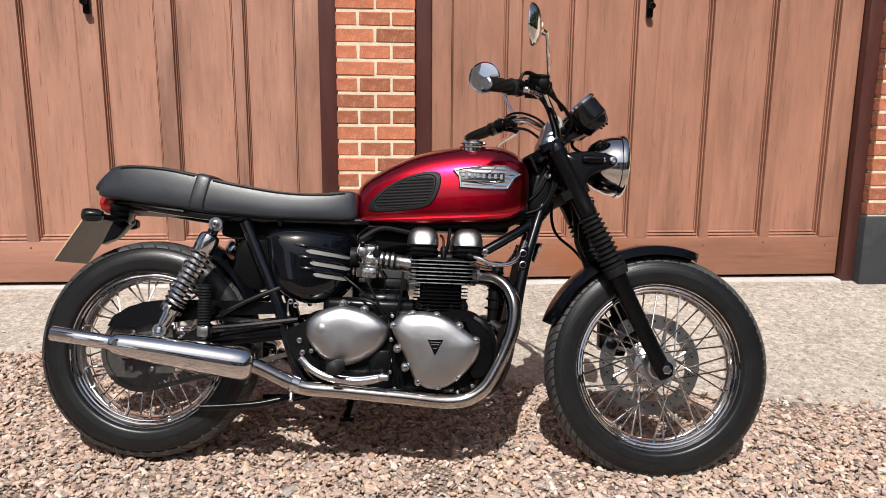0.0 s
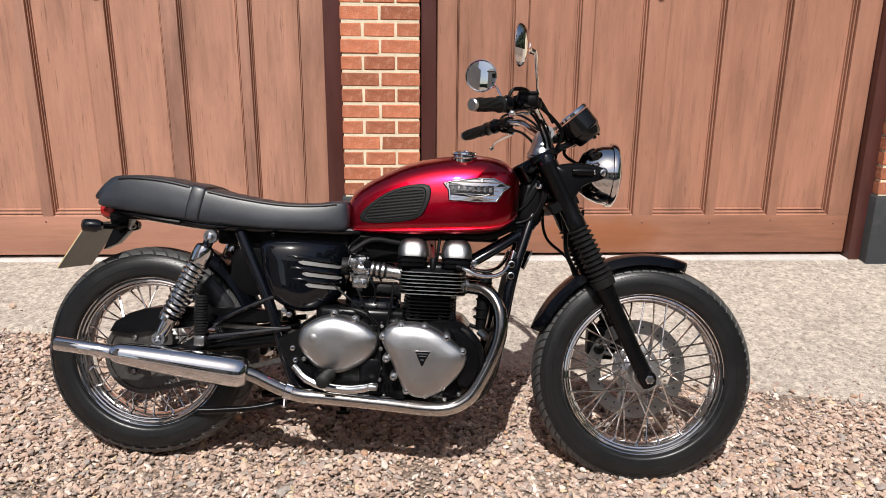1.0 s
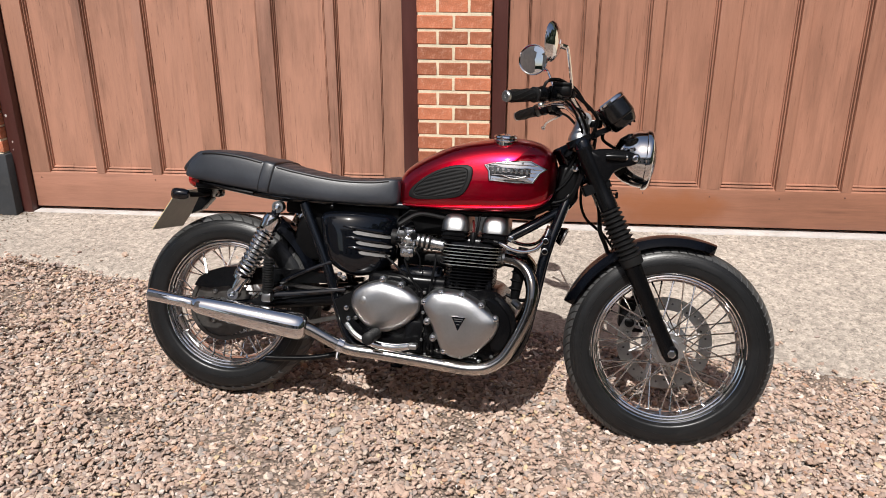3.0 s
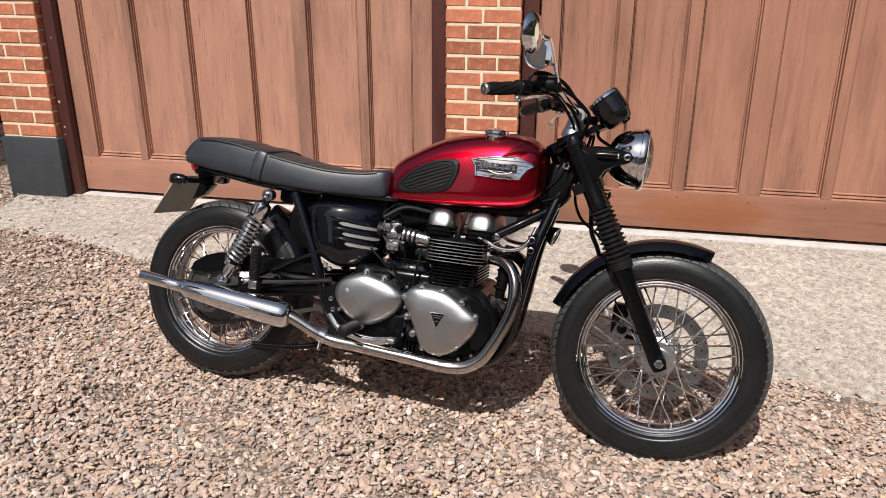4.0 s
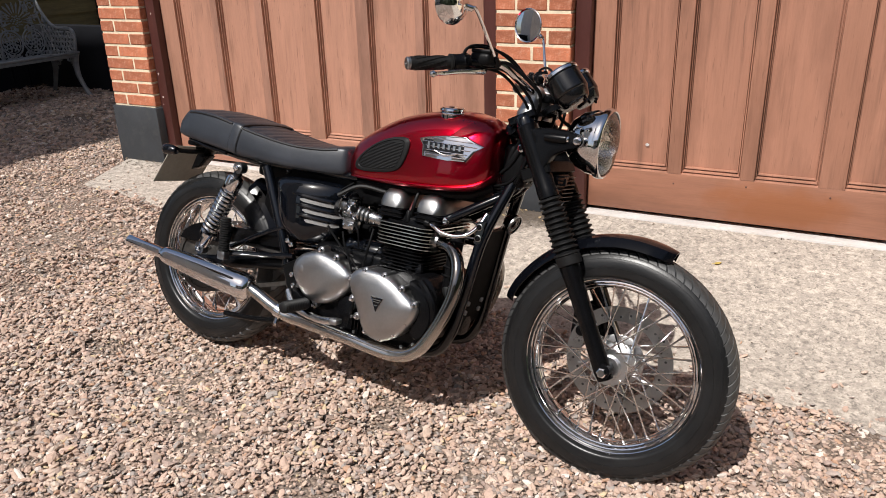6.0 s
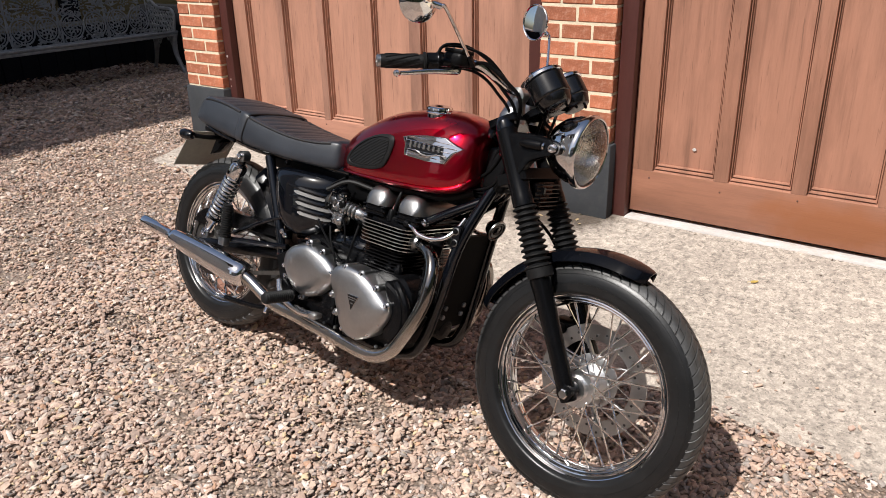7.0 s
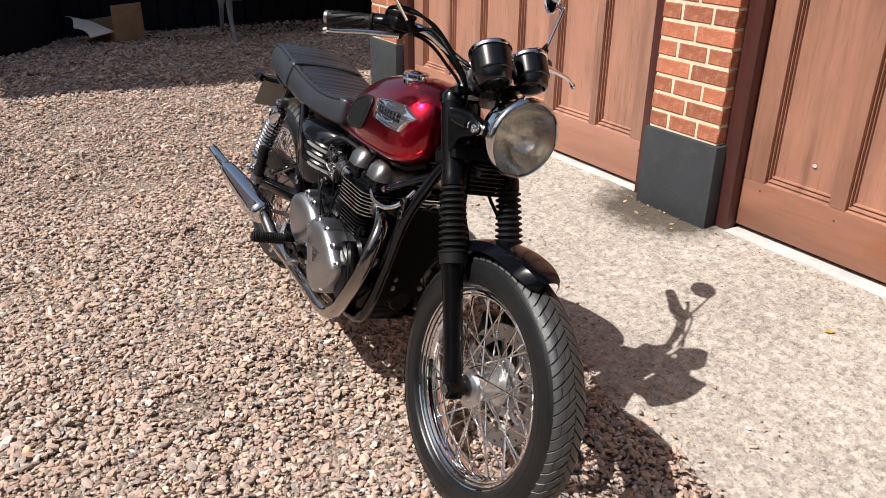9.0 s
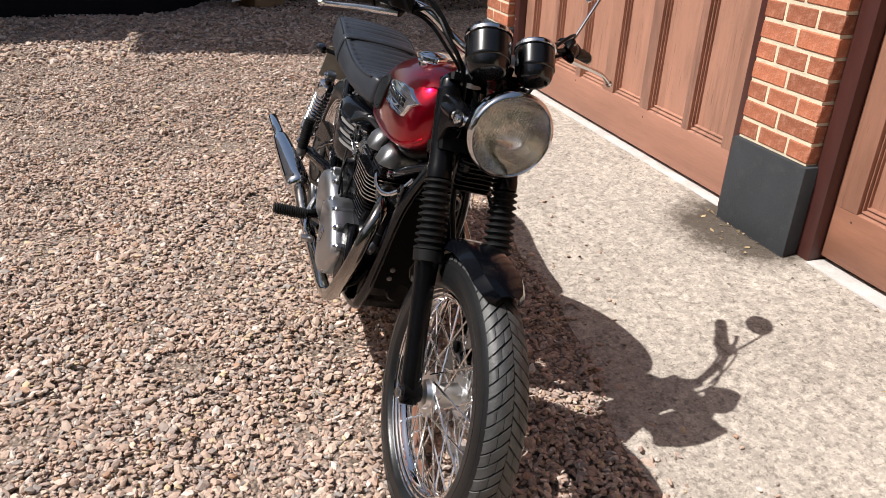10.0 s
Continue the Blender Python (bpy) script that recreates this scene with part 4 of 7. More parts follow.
# forks
def fork_leg(s):
    y = 0.086 * s
    leg = part("fork_leg", lathe([(-0.026, 0.012), (-0.024, 0.021), (0.0, 0.025), (0.05, 0.024), (0.10, 0.0235), (0.255, 0.026), (0.29, 0.0285), (0.315, 0.0285), (0.32, 0.02), (0.60, 0.0195)], fork(0, y, -0.004), FORK_WAY, 24), M_BLACK, bike,
               "black fork leg with rubber gaiter")
    part("axle_lug", lathe([(-0.024, 0.014), (-0.022, 0.022), (0.022, 0.022), (0.024, 0.014)], fork(0.002, y), (0, 1, 0), 20), M_BLACK, leg)
    part("axle_bolt", lathe([(0.0, 0.014), (0.007, 0.014), (0.009, 0.011), (0.009, 0.007), (0.003, 0.006)], fork(0.0, y + 0.022 * s), (0, s, 0), 6), M_CHROME, leg)
    prof = [(0.318, 0.024)]
    n = 11
    for k in range(n):
        z = 0.325 + k * 0.0155
        r = 0.037 - 0.0045 * k / n
        prof += [(z, r - 0.009), (z + 0.0045, r), (z + 0.008, r), (z + 0.0125, r - 0.009)]
    prof.append((0.502, 0.024))
    part("gaiter", lathe(prof, fork(0, y), FORK_WAY, 28), M_RUBBER, leg, "ribbed black rubber gaiter")
    part("gaiter_collar", lathe([(0.30, 0.030), (0.302, 0.0345), (0.326, 0.036), (0.33, 0.03)], fork(0, y), FORK_WAY, 28), M_RUBBER, leg)
    part("fork_cover", lathe([(0.492, 0.024), (0.494, 0.029), (0.52, 0.029), (0.525, 0.0275), (0.60, 0.029), (0.70, 0.029), (0.704, 0.026)], fork(0, y), FORK_WAY, 28), M_BLACK, leg, "satin black upper fork cover")
    part("fork_cap", lathe([(0.70, 0.026), (0.722, 0.026), (0.728, 0.023), (0.736, 0.016), (0.736, 0.0)], fork(0, y), FORK_WAY, 24), M_GLOSS, leg)
    # headlamp ear
    outline = [(1.190, 0.520), (1.178, 0.560), (1.172, 0.604), (1.193, 0.617), (1.229, 0.623), (1.277, 0.623), (1.314, 0.616), (1.334, 0.602), (1.326, 0.583), (1.286, 0.567), (1.260, 0.551), (1.244, 0.524), (1.222, 0.500)]
    ear = part("headlamp_bracket", dome(outline, [(0.93, 0.078 * s), (1.0, 0.085 * s), (1.0, 0.098 * s), (0.975, 0.105 * s), (0.90, 0.109 * s), (0.5, 0.110 * s), (0.06, 0.110 * s)]), M_BLACK, leg)
    part("boss", lathe([(-0.02, 0.010), (0, 0.0135), (0.038, 0.0135), (0.041, 0.011)], (1.250, 0.112 * s, 0.598), (1, -0.10 * s, 0.02), 20), M_BLACK, ear)
    bolt(ear, (1.290, 0.108 * s, 0.599), (1, -0.10 * s, 0.02), 0.010, 0.007, M_CHROME)
    part("bolt_washer", lathe([(-0.02, 0.012), (0.0, 0.0165), (0.004, 0.0165)], (1.319, 0.100 * s, 0.598), (0.1, s, 0), 20), M_CHROME, ear)
    bolt(ear, (1.319, 0.105 * s, 0.598), (0.1, s, 0), 0.012, 0.011, M_CHROME)
    return leg


for s in (RIGHT, LEFT):
    fork_leg(s)
bm = plate([(1.105, 0.632), (1.175, 0.668), (1.185, 0.652), (1.115, 0.612)], -0.10, 0.10, 0.006)
part("top_yoke", bm, M_BLACK, bike, "black top yoke")
bm = plate([(1.165, 0.495), (1.245, 0.535), (1.258, 0.508), (1.18, 0.468)], -0.106, 0.106, 0.006)
part("bottom_yoke", bm, M_DULL, bike, "black bottom yoke")
part("ignition_lock", lathe([(0, 0.02), (0.03, 0.02), (0.034, 0.012)], (1.12, -0.045, 0.60), (-0.4, -1, 0.3), 16), M_BLACK, bike)
bolt(bike, (1.144, -0.040, 0.555), (-0.15, -1, 0.1), 0.014, 0.018, M_CHROME)
part("lock_barrel", lathe([(0, 0.020), (0.03, 0.020), (0.034, 0.016)], (1.144, -0.010, 0.553), (-0.15, -1, 0.1), 16), M_BLACK, bike)
part("axle", tube([FRONT + Vector((0, -0.12, 0)), FRONT + Vector((0, 0.12, 0))], 0.010, 12, smooth=False), M_STEEL, bike)
part("axle", tube([(0, -0.13, 0), (0, 0.13, 0)], 0.010, 12, smooth=False), M_STEEL, bike)


def mudguard(name, centre, radius, half, a0, a1, label, lip=0.018):
    """Curved guard with a crowned section and turned-in edges."""
    bm = bmesh.new()
    rings = []
    n = 44
    for i in range(n + 1):
        f = i / n
        a = math.radians(a0 + (a1 - a0) * f)
        tip = min(1.0, min(f, 1 - f) * 9)
        w = half * (0.45 + 0.55 * math.sqrt(tip))
        sec = []
        for k in range(15):
            t = -1 + 2 * k / 14
            drop = 0.012 * abs(t) ** 2.2 + lip * max(0, abs(t) - 0.75) / 0.25
            r = radius - drop
            sec.append((w * t if abs(t) < 0.86 else w * (1 if t > 0 else -1), r))
        ring = [Vector((centre.x + r * math.cos(a), y, centre.z + r * math.sin(a))) for y, r in sec]
        ring += [Vector((centre.x + (r - 0.0025) * math.cos(a), y * 0.96, centre.z + (r - 0.0025) * math.sin(a))) for y, r in sec[::-1]]
        rings.append(ring)
    add_rings(bm, rings)
    return part(name, bm, M_GUARD, bike, label)


mudguard("front_mudguard", FRONT, 0.366, 0.062, 160.5, 70.5, "gloss black front mudguard")
mudguard("rear_mudguard", Vector((0, 0, 0.02)), 0.338, 0.068, 62, 18, "gloss black rear mudguard", 0.022)
for s in (RIGHT, LEFT):
    part("mudguard_stay", tube([(1.335, 0.062 * s, 0.31), (1.345, 0.085 * s, 0.295)], 0.007, 8, smooth=False), M_BLACK, bike)


# headlamp
def headlamp():
    o = Vector((1.352, 0, 0.600))
    way = Vector((1, 0, -0.035)).normalized()
    shell = part("headlamp", lathe([(-0.100, 0.002), (-0.099, 0.018), (-0.092, 0.040), (-0.078, 0.060), (-0.055, 0.077), (-0.025, 0.088), (0.004, 0.092), (0.008, 0.0915)], o, way, 48, False), M_CHROME, bike, "chrome headlamp shell")
    part("headlamp_rim", lathe([(0.002, 0.092), (0.004, 0.0965), (0.012, 0.0975), (0.020, 0.0955), (0.023, 0.0925), (0.024, 0.0905), (0.022, 0.0885), (0.012, 0.0885)], o, way, 64, False, True), M_CHROME, shell, "chrome rim")
    part("reflector", lathe([(0.017, 0.0885), (0.0, 0.076), (-0.025, 0.058), (-0.048, 0.036), (-0.056, 0.016), (-0.05, 0.010), (-0.03, 0.008), (-0.028, 0.0)], o, way, 40, False), M_REFLECT, shell, "silvered reflector")
    _, u, v = axes(way)
    bm = bmesh.new()
    n, half = 176, 0.0885
    front, back = {}, {}
    for iy in range(n + 1):
        for ix in range(n + 1):
            x, z = half * (2 * ix / n - 1), half * (2 * iy / n - 1)
            r = math.hypot(x, z)
            if r > half + 1e-6:
                continue
            dep = 0.018 + 0.024 * (1 - (r / half) ** 2.6)
            ripple = 0.0 if -0.03 < z < -0.004 and abs(x) < 0.05 else 0.0010 * math.sin((x * 0.98 + z * 0.2) * math.tau / 0.0060)
            front[ix, iy] = bm.verts.new(o + way * dep + u * x + v * z)
            back[ix, iy] = bm.verts.new(o + way * (dep - 0.0045 + ripple) + u * x + v * z)
    for grid in (front, back):
        for (ix, iy) in list(grid):
            q = [grid.get(k) for k in ((ix, iy), (ix + 1, iy), (ix + 1, iy + 1), (ix, iy + 1))]
            if all(q):
                bm.faces.new(q if grid is front else q[::-1])
    part("lens", bm, M_GLASS, shell, "clear fluted glass lens", 3.2)
    return shell


headlamp()


# instruments
def gauge(y, r, depth):
    d = Vector((-0.66, 0, 0.75)).normalized()
    o = Vector((1.226, y, 0.768)) - d * depth
    can = part("instrument", lathe([(-0.008, r * 0.45), (-0.007, r * 0.68), (-0.003, r * 0.79), (0.005, r * 0.85), (0.012, r * 0.90), (0.0185, r * 0.925), (0.0195, r * 0.965), (0.022, r * 0.995), (0.026, r), (depth - 0.01, r)], o, d, 48), M_CAN, bike, "black instrument can with a chrome bezel")
    part("bezel", lathe([(depth - 0.007, r), (depth - 0.006, r + 0.003), (depth + 0.001, r + 0.003), (depth + 0.005, r), (depth + 0.004, r - 0.006), (depth - 0.002, r - 0.006)], o, d, 40, False, True), M_CHROME, can, "chrome bezel")
    part("dial", lathe([(depth - 0.006, r - 0.004), (depth - 0.005, 0.0)], o, d, 40, False), M_DIAL, can, "black dial face")
    part("glass", lathe([(depth + 0.000, r - 0.005), (depth + 0.003, r * 0.7), (depth + 0.004, 0.0)], o, d, 40, False), M_GLASS, can)
    for k in range(3):
        a = 0.6 + k * 1.1
        _, u, v = axes(d)
        p = o + (u * math.cos(a) + v * math.sin(a)) * r * 0.55
        bolt(can, p - d * 0.004, -d, 0.0038, 0.010, M_BLACK)
    return can


gauge(-0.062, 0.050, 0.084)
gauge(0.054, 0.045, 0.077)
part("instrument_bracket", plate([(1.17, 0.655), (1.20, 0.682), (1.25, 0.702), (1.262, 0.692), (1.215, 0.668), (1.19, 0.650)], -0.05, 0.045, 0.004), M_BLACK, bike)
part("warning_light_panel", box((1.168, -0.03, 0.690), (1.215, 0.03, 0.715), 0.006), M_BLACK, bike)

# bars
BAR = [(1.158, 0.0, 0.712), (1.155, 0.06, 0.714), (1.135, 0.11, 0.735), (1.100, 0.165, 0.768), (1.065, 0.205, 0.772), (1.010, 0.255, 0.760), (0.930, 0.348, 0.740)]
part("handlebar", tube([(x, -y, z) for x, y, z in BAR[::-1]] + BAR[1:], 0.011, 14, 6), M_CHROME, bike, "chrome handlebar")
for s in (RIGHT, LEFT):
    clamp = part("bar_clamp", lathe([(-0.016, 0.012), (-0.016, 0.021), (0.016, 0.021), (0.016, 0.012)], (1.157, 0.045 * s, 0.712), (0, 1, 0), 20, False, True), M_ALU, bike, "bright alloy bar clamp")
    part("riser", lathe([(-0.006, 0.036), (0.006, 0.036), (0.024, 0.029), (0.05, 0.024), (0.065, 0.022)], (1.147, 0.045 * s, 0.648), (0.1, 0, 1), 18), M_ALU, clamp)
    ga, gb = Vector((1.000, 0.266 * s, 0.757)), Vector((0.926, 0.354 * s, 0.739))
    gd = gb - ga
    prof = [(0.0, 0.012), (0.0, 0.0225), (0.006, 0.023), (0.008, 0.017)]
    for k in range(1, 12):
        prof += [(0.008 + 0.0085 * k - 0.003, 0.0172), (0.008 + 0.0085 * k, 0.0166)]
    prof += [(gd.length - 0.006, 0.0175), (gd.length, 0.0165)]
    grip = part("grip", lathe(prof, ga, gd, 24), M_RUBBER, bike, "ribbed black rubber grip")
    part("bar_end", lathe([(0.0, 0.016), (0.007, 0.0165), (0.010, 0.013), (0.010, 0.004), (0.007, 0.003)], gb, gd, 20), M_ALU, grip)
    # ridges running slantwise on the grip
    bm = bmesh.new()
    gw, gu, gv = axes(gd)
    for k in range(9):
        pts = []
        for j in range(7):
            a = math.tau * (k / 9 + j * 0.03)
            pts.append(ga + gw * (0.02 + 0.085 * j / 6) + (gu * math.cos(a) + gv * math.sin(a)) * 0.0175)
        add_tube(bm, pts, 0.0016, 5, smooth=False)
    part("grip_ribs", bm, M_RUBBER, grip)
    # switch housing
    sw = part("switch_housing", lathe([(-0.052, 0.016), (-0.050, 0.021), (-0.03, 0.024), (-0.026, 0.022), (-0.004, 0.022), (0.0, 0.018)], ga, gd, 20), M_BLACK, bike, "black switch housing")
    for px, pz, c in ((1.02, 0.775, M_DULL), (1.032, 0.765, M_STEEL)):
        part("switch", box((px - 0.008, 0.235 * s - 0.01, pz), (px + 0.008, 0.235 * s + 0.01, pz + 0.012), 0.003), c, sw)
    # lever and perch
    part("lever_perch", tube([(1.045, 0.222 * s, 0.758), (1.068, 0.226 * s, 0.752), (1.078, 0.232 * s, 0.746)], [0.018, 0.014, 0.011], 12), M_BLACK, bike)
    tip = (1.022, 0.394 * s, 0.716 if s < 0 else 0.704)
    lev = part("lever", tube([(1.078, 0.232 * s, 0.745), (1.070, 0.265 * s, 0.740), (1.050, 0.315 * s, 0.732), (1.032, 0.36 * s, 0.722), tip], [0.009, 0.0075, 0.0062, 0.0055, 0.0055], 10), M_LEVER, bike, "polished alloy lever")
    part("ball_end", lathe([(-0.009, 0.002), (-0.007, 0.006), (0, 0.009), (0.007, 0.006), (0.009, 0.002)], tip, (-0.3, s, -0.1), 16), M_LEVER, lev)
# brake fluid reservoir
res = part("brake_reservoir", box((1.046, -0.262, 0.758), (1.106, -0.204, 0.792), 0.012, 3), M_DULL, bike, "black brake fluid reservoir")
part("cap", box((1.048, -0.260, 0.788), (1.104, -0.206, 0.799), 0.004, 2), M_DULL, res)
for dx in (1.056, 1.096):
    bolt(res, (dx, -0.233, 0.799), (0, 0, 1), 0.0035, 0.003, M_STEEL)
part("master_cylinder", tube([(1.055, -0.27, 0.762), (1.10, -0.205, 0.768)], 0.012, 12, smooth=False), M_BLACK, bike)


def mirror(centre, joint, base, normal, elbow):
    """Round chrome mirror on a bent stem."""
    c, n = Vector(centre), Vector(normal).normalized()
    stem = part("mirror", tube([base, elbow, joint], 0.0046, 10, 8), M_CHROME, bike, "round chrome rear-view mirror on a bent stem")
    part("stem_nut", lathe([(-0.012, 0.009), (0.014, 0.009), (0.018, 0.006)], base, Vector(elbow) - Vector(base), 6), M_BLACK, stem)
    part("knuckle", tube([Vector(joint), Vector(joint).lerp(c, 0.45), c - n * 0.016], [0.008, 0.0085, 0.009], 12), M_CHROME, stem)
    part("shell", lathe([(-0.022, 0.002), (-0.021, 0.016), (-0.017, 0.034), (-0.008, 0.049), (0.0, 0.0545), (0.003, 0.0545), (0.003, 0.052)], c, n, 40, False), M_CHROME, stem, "chrome mirror shell")
    part("glass", lathe([(0.0015, 0.0505), (0.0030, 0.040), (0.0042, 0.028), (0.0050, 0.014), (0.0053, 0.0)], c, n, 40, False), M_MIRROR, stem, "slightly convex mirror glass")
    part("mirror_rim", lathe([(0.0, 0.0535), (0.0035, 0.0540), (0.0050, 0.0520), (0.0035, 0.0498), (0.0005, 0.0505)], c, n, 40, False, True), M_CHROME, stem)


mirror((1.038, -0.373, 0.893), (1.074, -0.333, 0.886), (1.108, -0.222, 0.772), (-0.946, 0.316, 0.024), (1.083, -0.318, 0.880))
mirror((0.967, 0.273, 0.935), (1.012, 0.284, 0.903), (1.075, 0.215, 0.778), (-0.25, -0.96, -0.12), (1.026, 0.274, 0.890))

# cables from the bars
cable(bike, [(1.085, -0.20, 0.765), (1.115, -0.16, 0.775), (1.172, -0.13, 0.735), (1.195, -0.10, 0.70), (1.175, -0.06, 0.64), (1.15, -0.04, 0.55)], 0.0055)
cable(bike, [(1.06, -0.215, 0.758), (1.105, -0.16, 0.757), (1.142, -0.11, 0.720), (1.165, -0.06, 0.65), (1.11, -0.05, 0.50), (0.98, -0.05, 0.43)], 0.0045)
cable(bike, [(1.05, -0.22, 0.756), (1.096, -0.17, 0.750), (1.130, -0.12, 0.712), (1.152, -0.06, 0.64), (1.09, -0.04, 0.48)], 0.0042)
cable(bike, [(1.085, 0.20, 0.765), (1.125, 0.15, 0.76), (1.19, 0.11, 0.71), (1.20, 0.07, 0.62), (1.15, 0.05, 0.50), (1.03, 0.06, 0.40)], 0.0045)
cable(bike, [(1.06, 0.215, 0.752), (1.11, 0.15, 0.73), (1.16, 0.09, 0.66), (1.16, 0.05, 0.56)], 0.0045)
cable(bike, [(1.20, 0.02, 0.66), (1.17, 0.03, 0.50), (1.19, 0.08, 0.40), (1.27, 0.095, 0.33), (1.36, 0.095, 0.20), (1.40, 0.09, 0.08)], 0.0048, None, "brake_hose")
cable(bike, [(1.215, -0.04, 0.49), (1.232, -0.03, 0.42), (1.240, -0.02, 0.36), (1.262, -0.01, 0.315), (1.274, -0.006, 0.284)], 0.0075)
cable(bike, [(1.24, 0.0, 0.71), (1.22, 0.0, 0.66), (1.26, 0.0, 0.63)], 0.005)


for k in range(2):
    cable(bike, [(1.022, -0.250, 0.778), (1.032 + 0.006 * k, -0.245, 0.800 + 0.005 * k), (1.075, -0.215 + 0.01 * k, 0.806 + 0.004 * k), (1.120, -0.165, 0.790 - 0.006 * k), (1.165, -0.115, 0.735)], 0.0036)
cable(bike, [(1.03, 0.24, 0.775), (1.05, 0.235, 0.800), (1.09, 0.20, 0.800), (1.14, 0.14, 0.765), (1.18, 0.10, 0.71)], 0.004)
for s in (RIGHT, LEFT):
    part("throttle_clamp", lathe([(-0.018, 0.013), (-0.016, 0.021), (0.014, 0.021), (0.016, 0.013)], (1.055, 0.214 * s, 0.770), (0.55, -0.75 * s, 0.05), 16), M_BLACK, bike)
    bolt(bike, (1.060, 0.232 * s, 0.783), (0, 0.5 * s, 0.8), 0.006, 0.006, M_STEEL)
# wiring and gussets behind the fork
part("wiring_shroud", box((1.085, -0.048, 0.440), (1.158, 0.048, 0.565), 0.018, 3), M_DULL, bike)
for s in (RIGHT, LEFT):
    part("headstock_gusset", plate([(1.00, 0.425), (1.10, 0.405), (1.150, 0.44), (1.150, 0.52), (1.105, 0.565), (1.06, 0.48)], 0.020 * s, 0.034 * s, 0.004), M_GLOSS, bike)
    for k in range(3):
        cable(bike, [(1.16 + 0.008 * k, 0.035 * s, 0.60), (1.155 + 0.004 * k, (0.05 + 0.006 * k) * s, 0.52), (1.12, (0.055 - 0.008 * k) * s, 0.455 - 0.012 * k), (1.02, 0.045 * s, 0.425)], 0.0038)

# front brake caliper on the far leg
cal = part("brake_caliper", box((1.335, 0.052, 0.035), (1.405, 0.110, 0.135), 0.012, 3), M_DULL, bike, "black front brake caliper")
for z in (0.058, 0.11):
    part("piston_cover", lathe([(0, 0.018), (0.012, 0.018), (0.015, 0.012)], (1.37, 0.110, z), (0, 1, 0), 16), M_DULL, cal)
    part("piston_cover", lathe([(0, 0.016), (0.008, 0.016), (0.011, 0.010)], (1.37, 0.052, z), (0, -1, 0), 16), M_DULL, cal)
part("caliper_bracket", plate([(1.36, 0.02), (1.42, 0.02), (1.45, 0.09), (1.40, 0.16), (1.37, 0.14)], 0.085, 0.095), M_BLACK, cal)

# tank
SECTION = [(0, 0), (0.5, 0), (0.80, 0.012), (0.93, 0.06), (0.985, 0.17), (1.0, 0.33), (0.99, 0.48), (0.955, 0.62), (0.88, 0.745), (0.76, 0.845), (0.58, 0.925), (0.32, 0.98), (0, 1)]
TANK = [(0.572, 0.405, 0.455, 0.044), (0.580, 0.394, 0.490, 0.071), (0.605, 0.388, 0.524, 0.092), (0.67, 0.386, 0.566, 0.111), (0.753, 0.388, 0.606, 0.125), (0.854, 0.393, 0.631, 0.134), (0.94, 0.399, 0.640, 0.137),
        (1.0, 0.407, 0.636, 0.132), (1.04, 0.420, 0.624, 0.120), (1.066, 0.441, 0.604, 0.101), (1.082, 0.470, 0.578, 0.071), (1.088, 0.500, 0.550, 0.035)]


def refine(rows, steps):
    out = []
    for i in range(len(rows) - 1):
        a, b, c, d = (np.array(rows[max(0, min(len(rows) - 1, j))]) for j in (i - 1, i, i + 1, i + 2))
        for k in range(steps):
            t = k / steps
            out.append(tuple(0.5 * (2 * b + (c - a) * t + (2 * a - 5 * b + 4 * c - d) * t * t + (3 * b - a - 3 * c + d) * t ** 3)))
    out.append(rows[-1])
    return out


def section_ring(x, zb, zt, w, half):
    right = [(x, -w * p, zb + (zt - zb) * q) for p, q in half]
    left = [(x, w * p, zb + (zt - zb) * q) for p, q in half[1:-1][::-1]]
    return right + left


TANK_ROWS = refine(TANK, 4)
TANK_HALF = [tuple(v[:2]) for v in spline([(a, b, 0) for a, b in SECTION], 3)]
bm = bmesh.new()
add_rings(bm, [section_ring(*r, TANK_HALF) for r in TANK_ROWS])
tank = part("fuel_tank", bm, M_RED, bike, "candy red fuel tank")


def tank_y(x, z):
    """Half width of the tank at x and height z."""
    xs = [r[0] for r in TANK_ROWS]
    zb, zt, w = (np.interp(x, xs, [r[k] for r in TANK_ROWS]) for k in (1, 2, 3))
    q = (z - zb) / (zt - zb)
    upper = TANK_HALF[4:]
    return float(np.interp(q, [h[1] for h in upper], [h[0] for h in upper]) * w)


def fitted(outline, layers, s=-1, smooth=True, rows=5):
    """A pad that follows the tank's flank: outline in x and z, layers of (scale, lift)."""
    pts = smooth_closed(outline, 4) if smooth else outline
    cx = sum(p[0] for p in pts) / len(pts)
    cz = sum(p[1] for p in pts) / len(pts)
    rings = []
    for k, lift in layers:
        ring = []
        for px, pz in pts:
            x, z = cx + (px - cx) * k, cz + (pz - cz) * k
            ring.append((x, s * (tank_y(x, z) + lift), z))
        rings.append(ring)
    bm = bmesh.new()
    add_rings(bm, rings)
    return bm


def span(outline, z):
    """Where the outline is crossed at height z."""
    xs = []
    for (a, b), (c, d) in zip(outline, outline[1:] + outline[:1]):
        if (b - z) * (d - z) < 0:
            xs.append(a + (c - a) * (z - b) / (d - b))
    return (min(xs), max(xs)) if len(xs) >= 2 else None


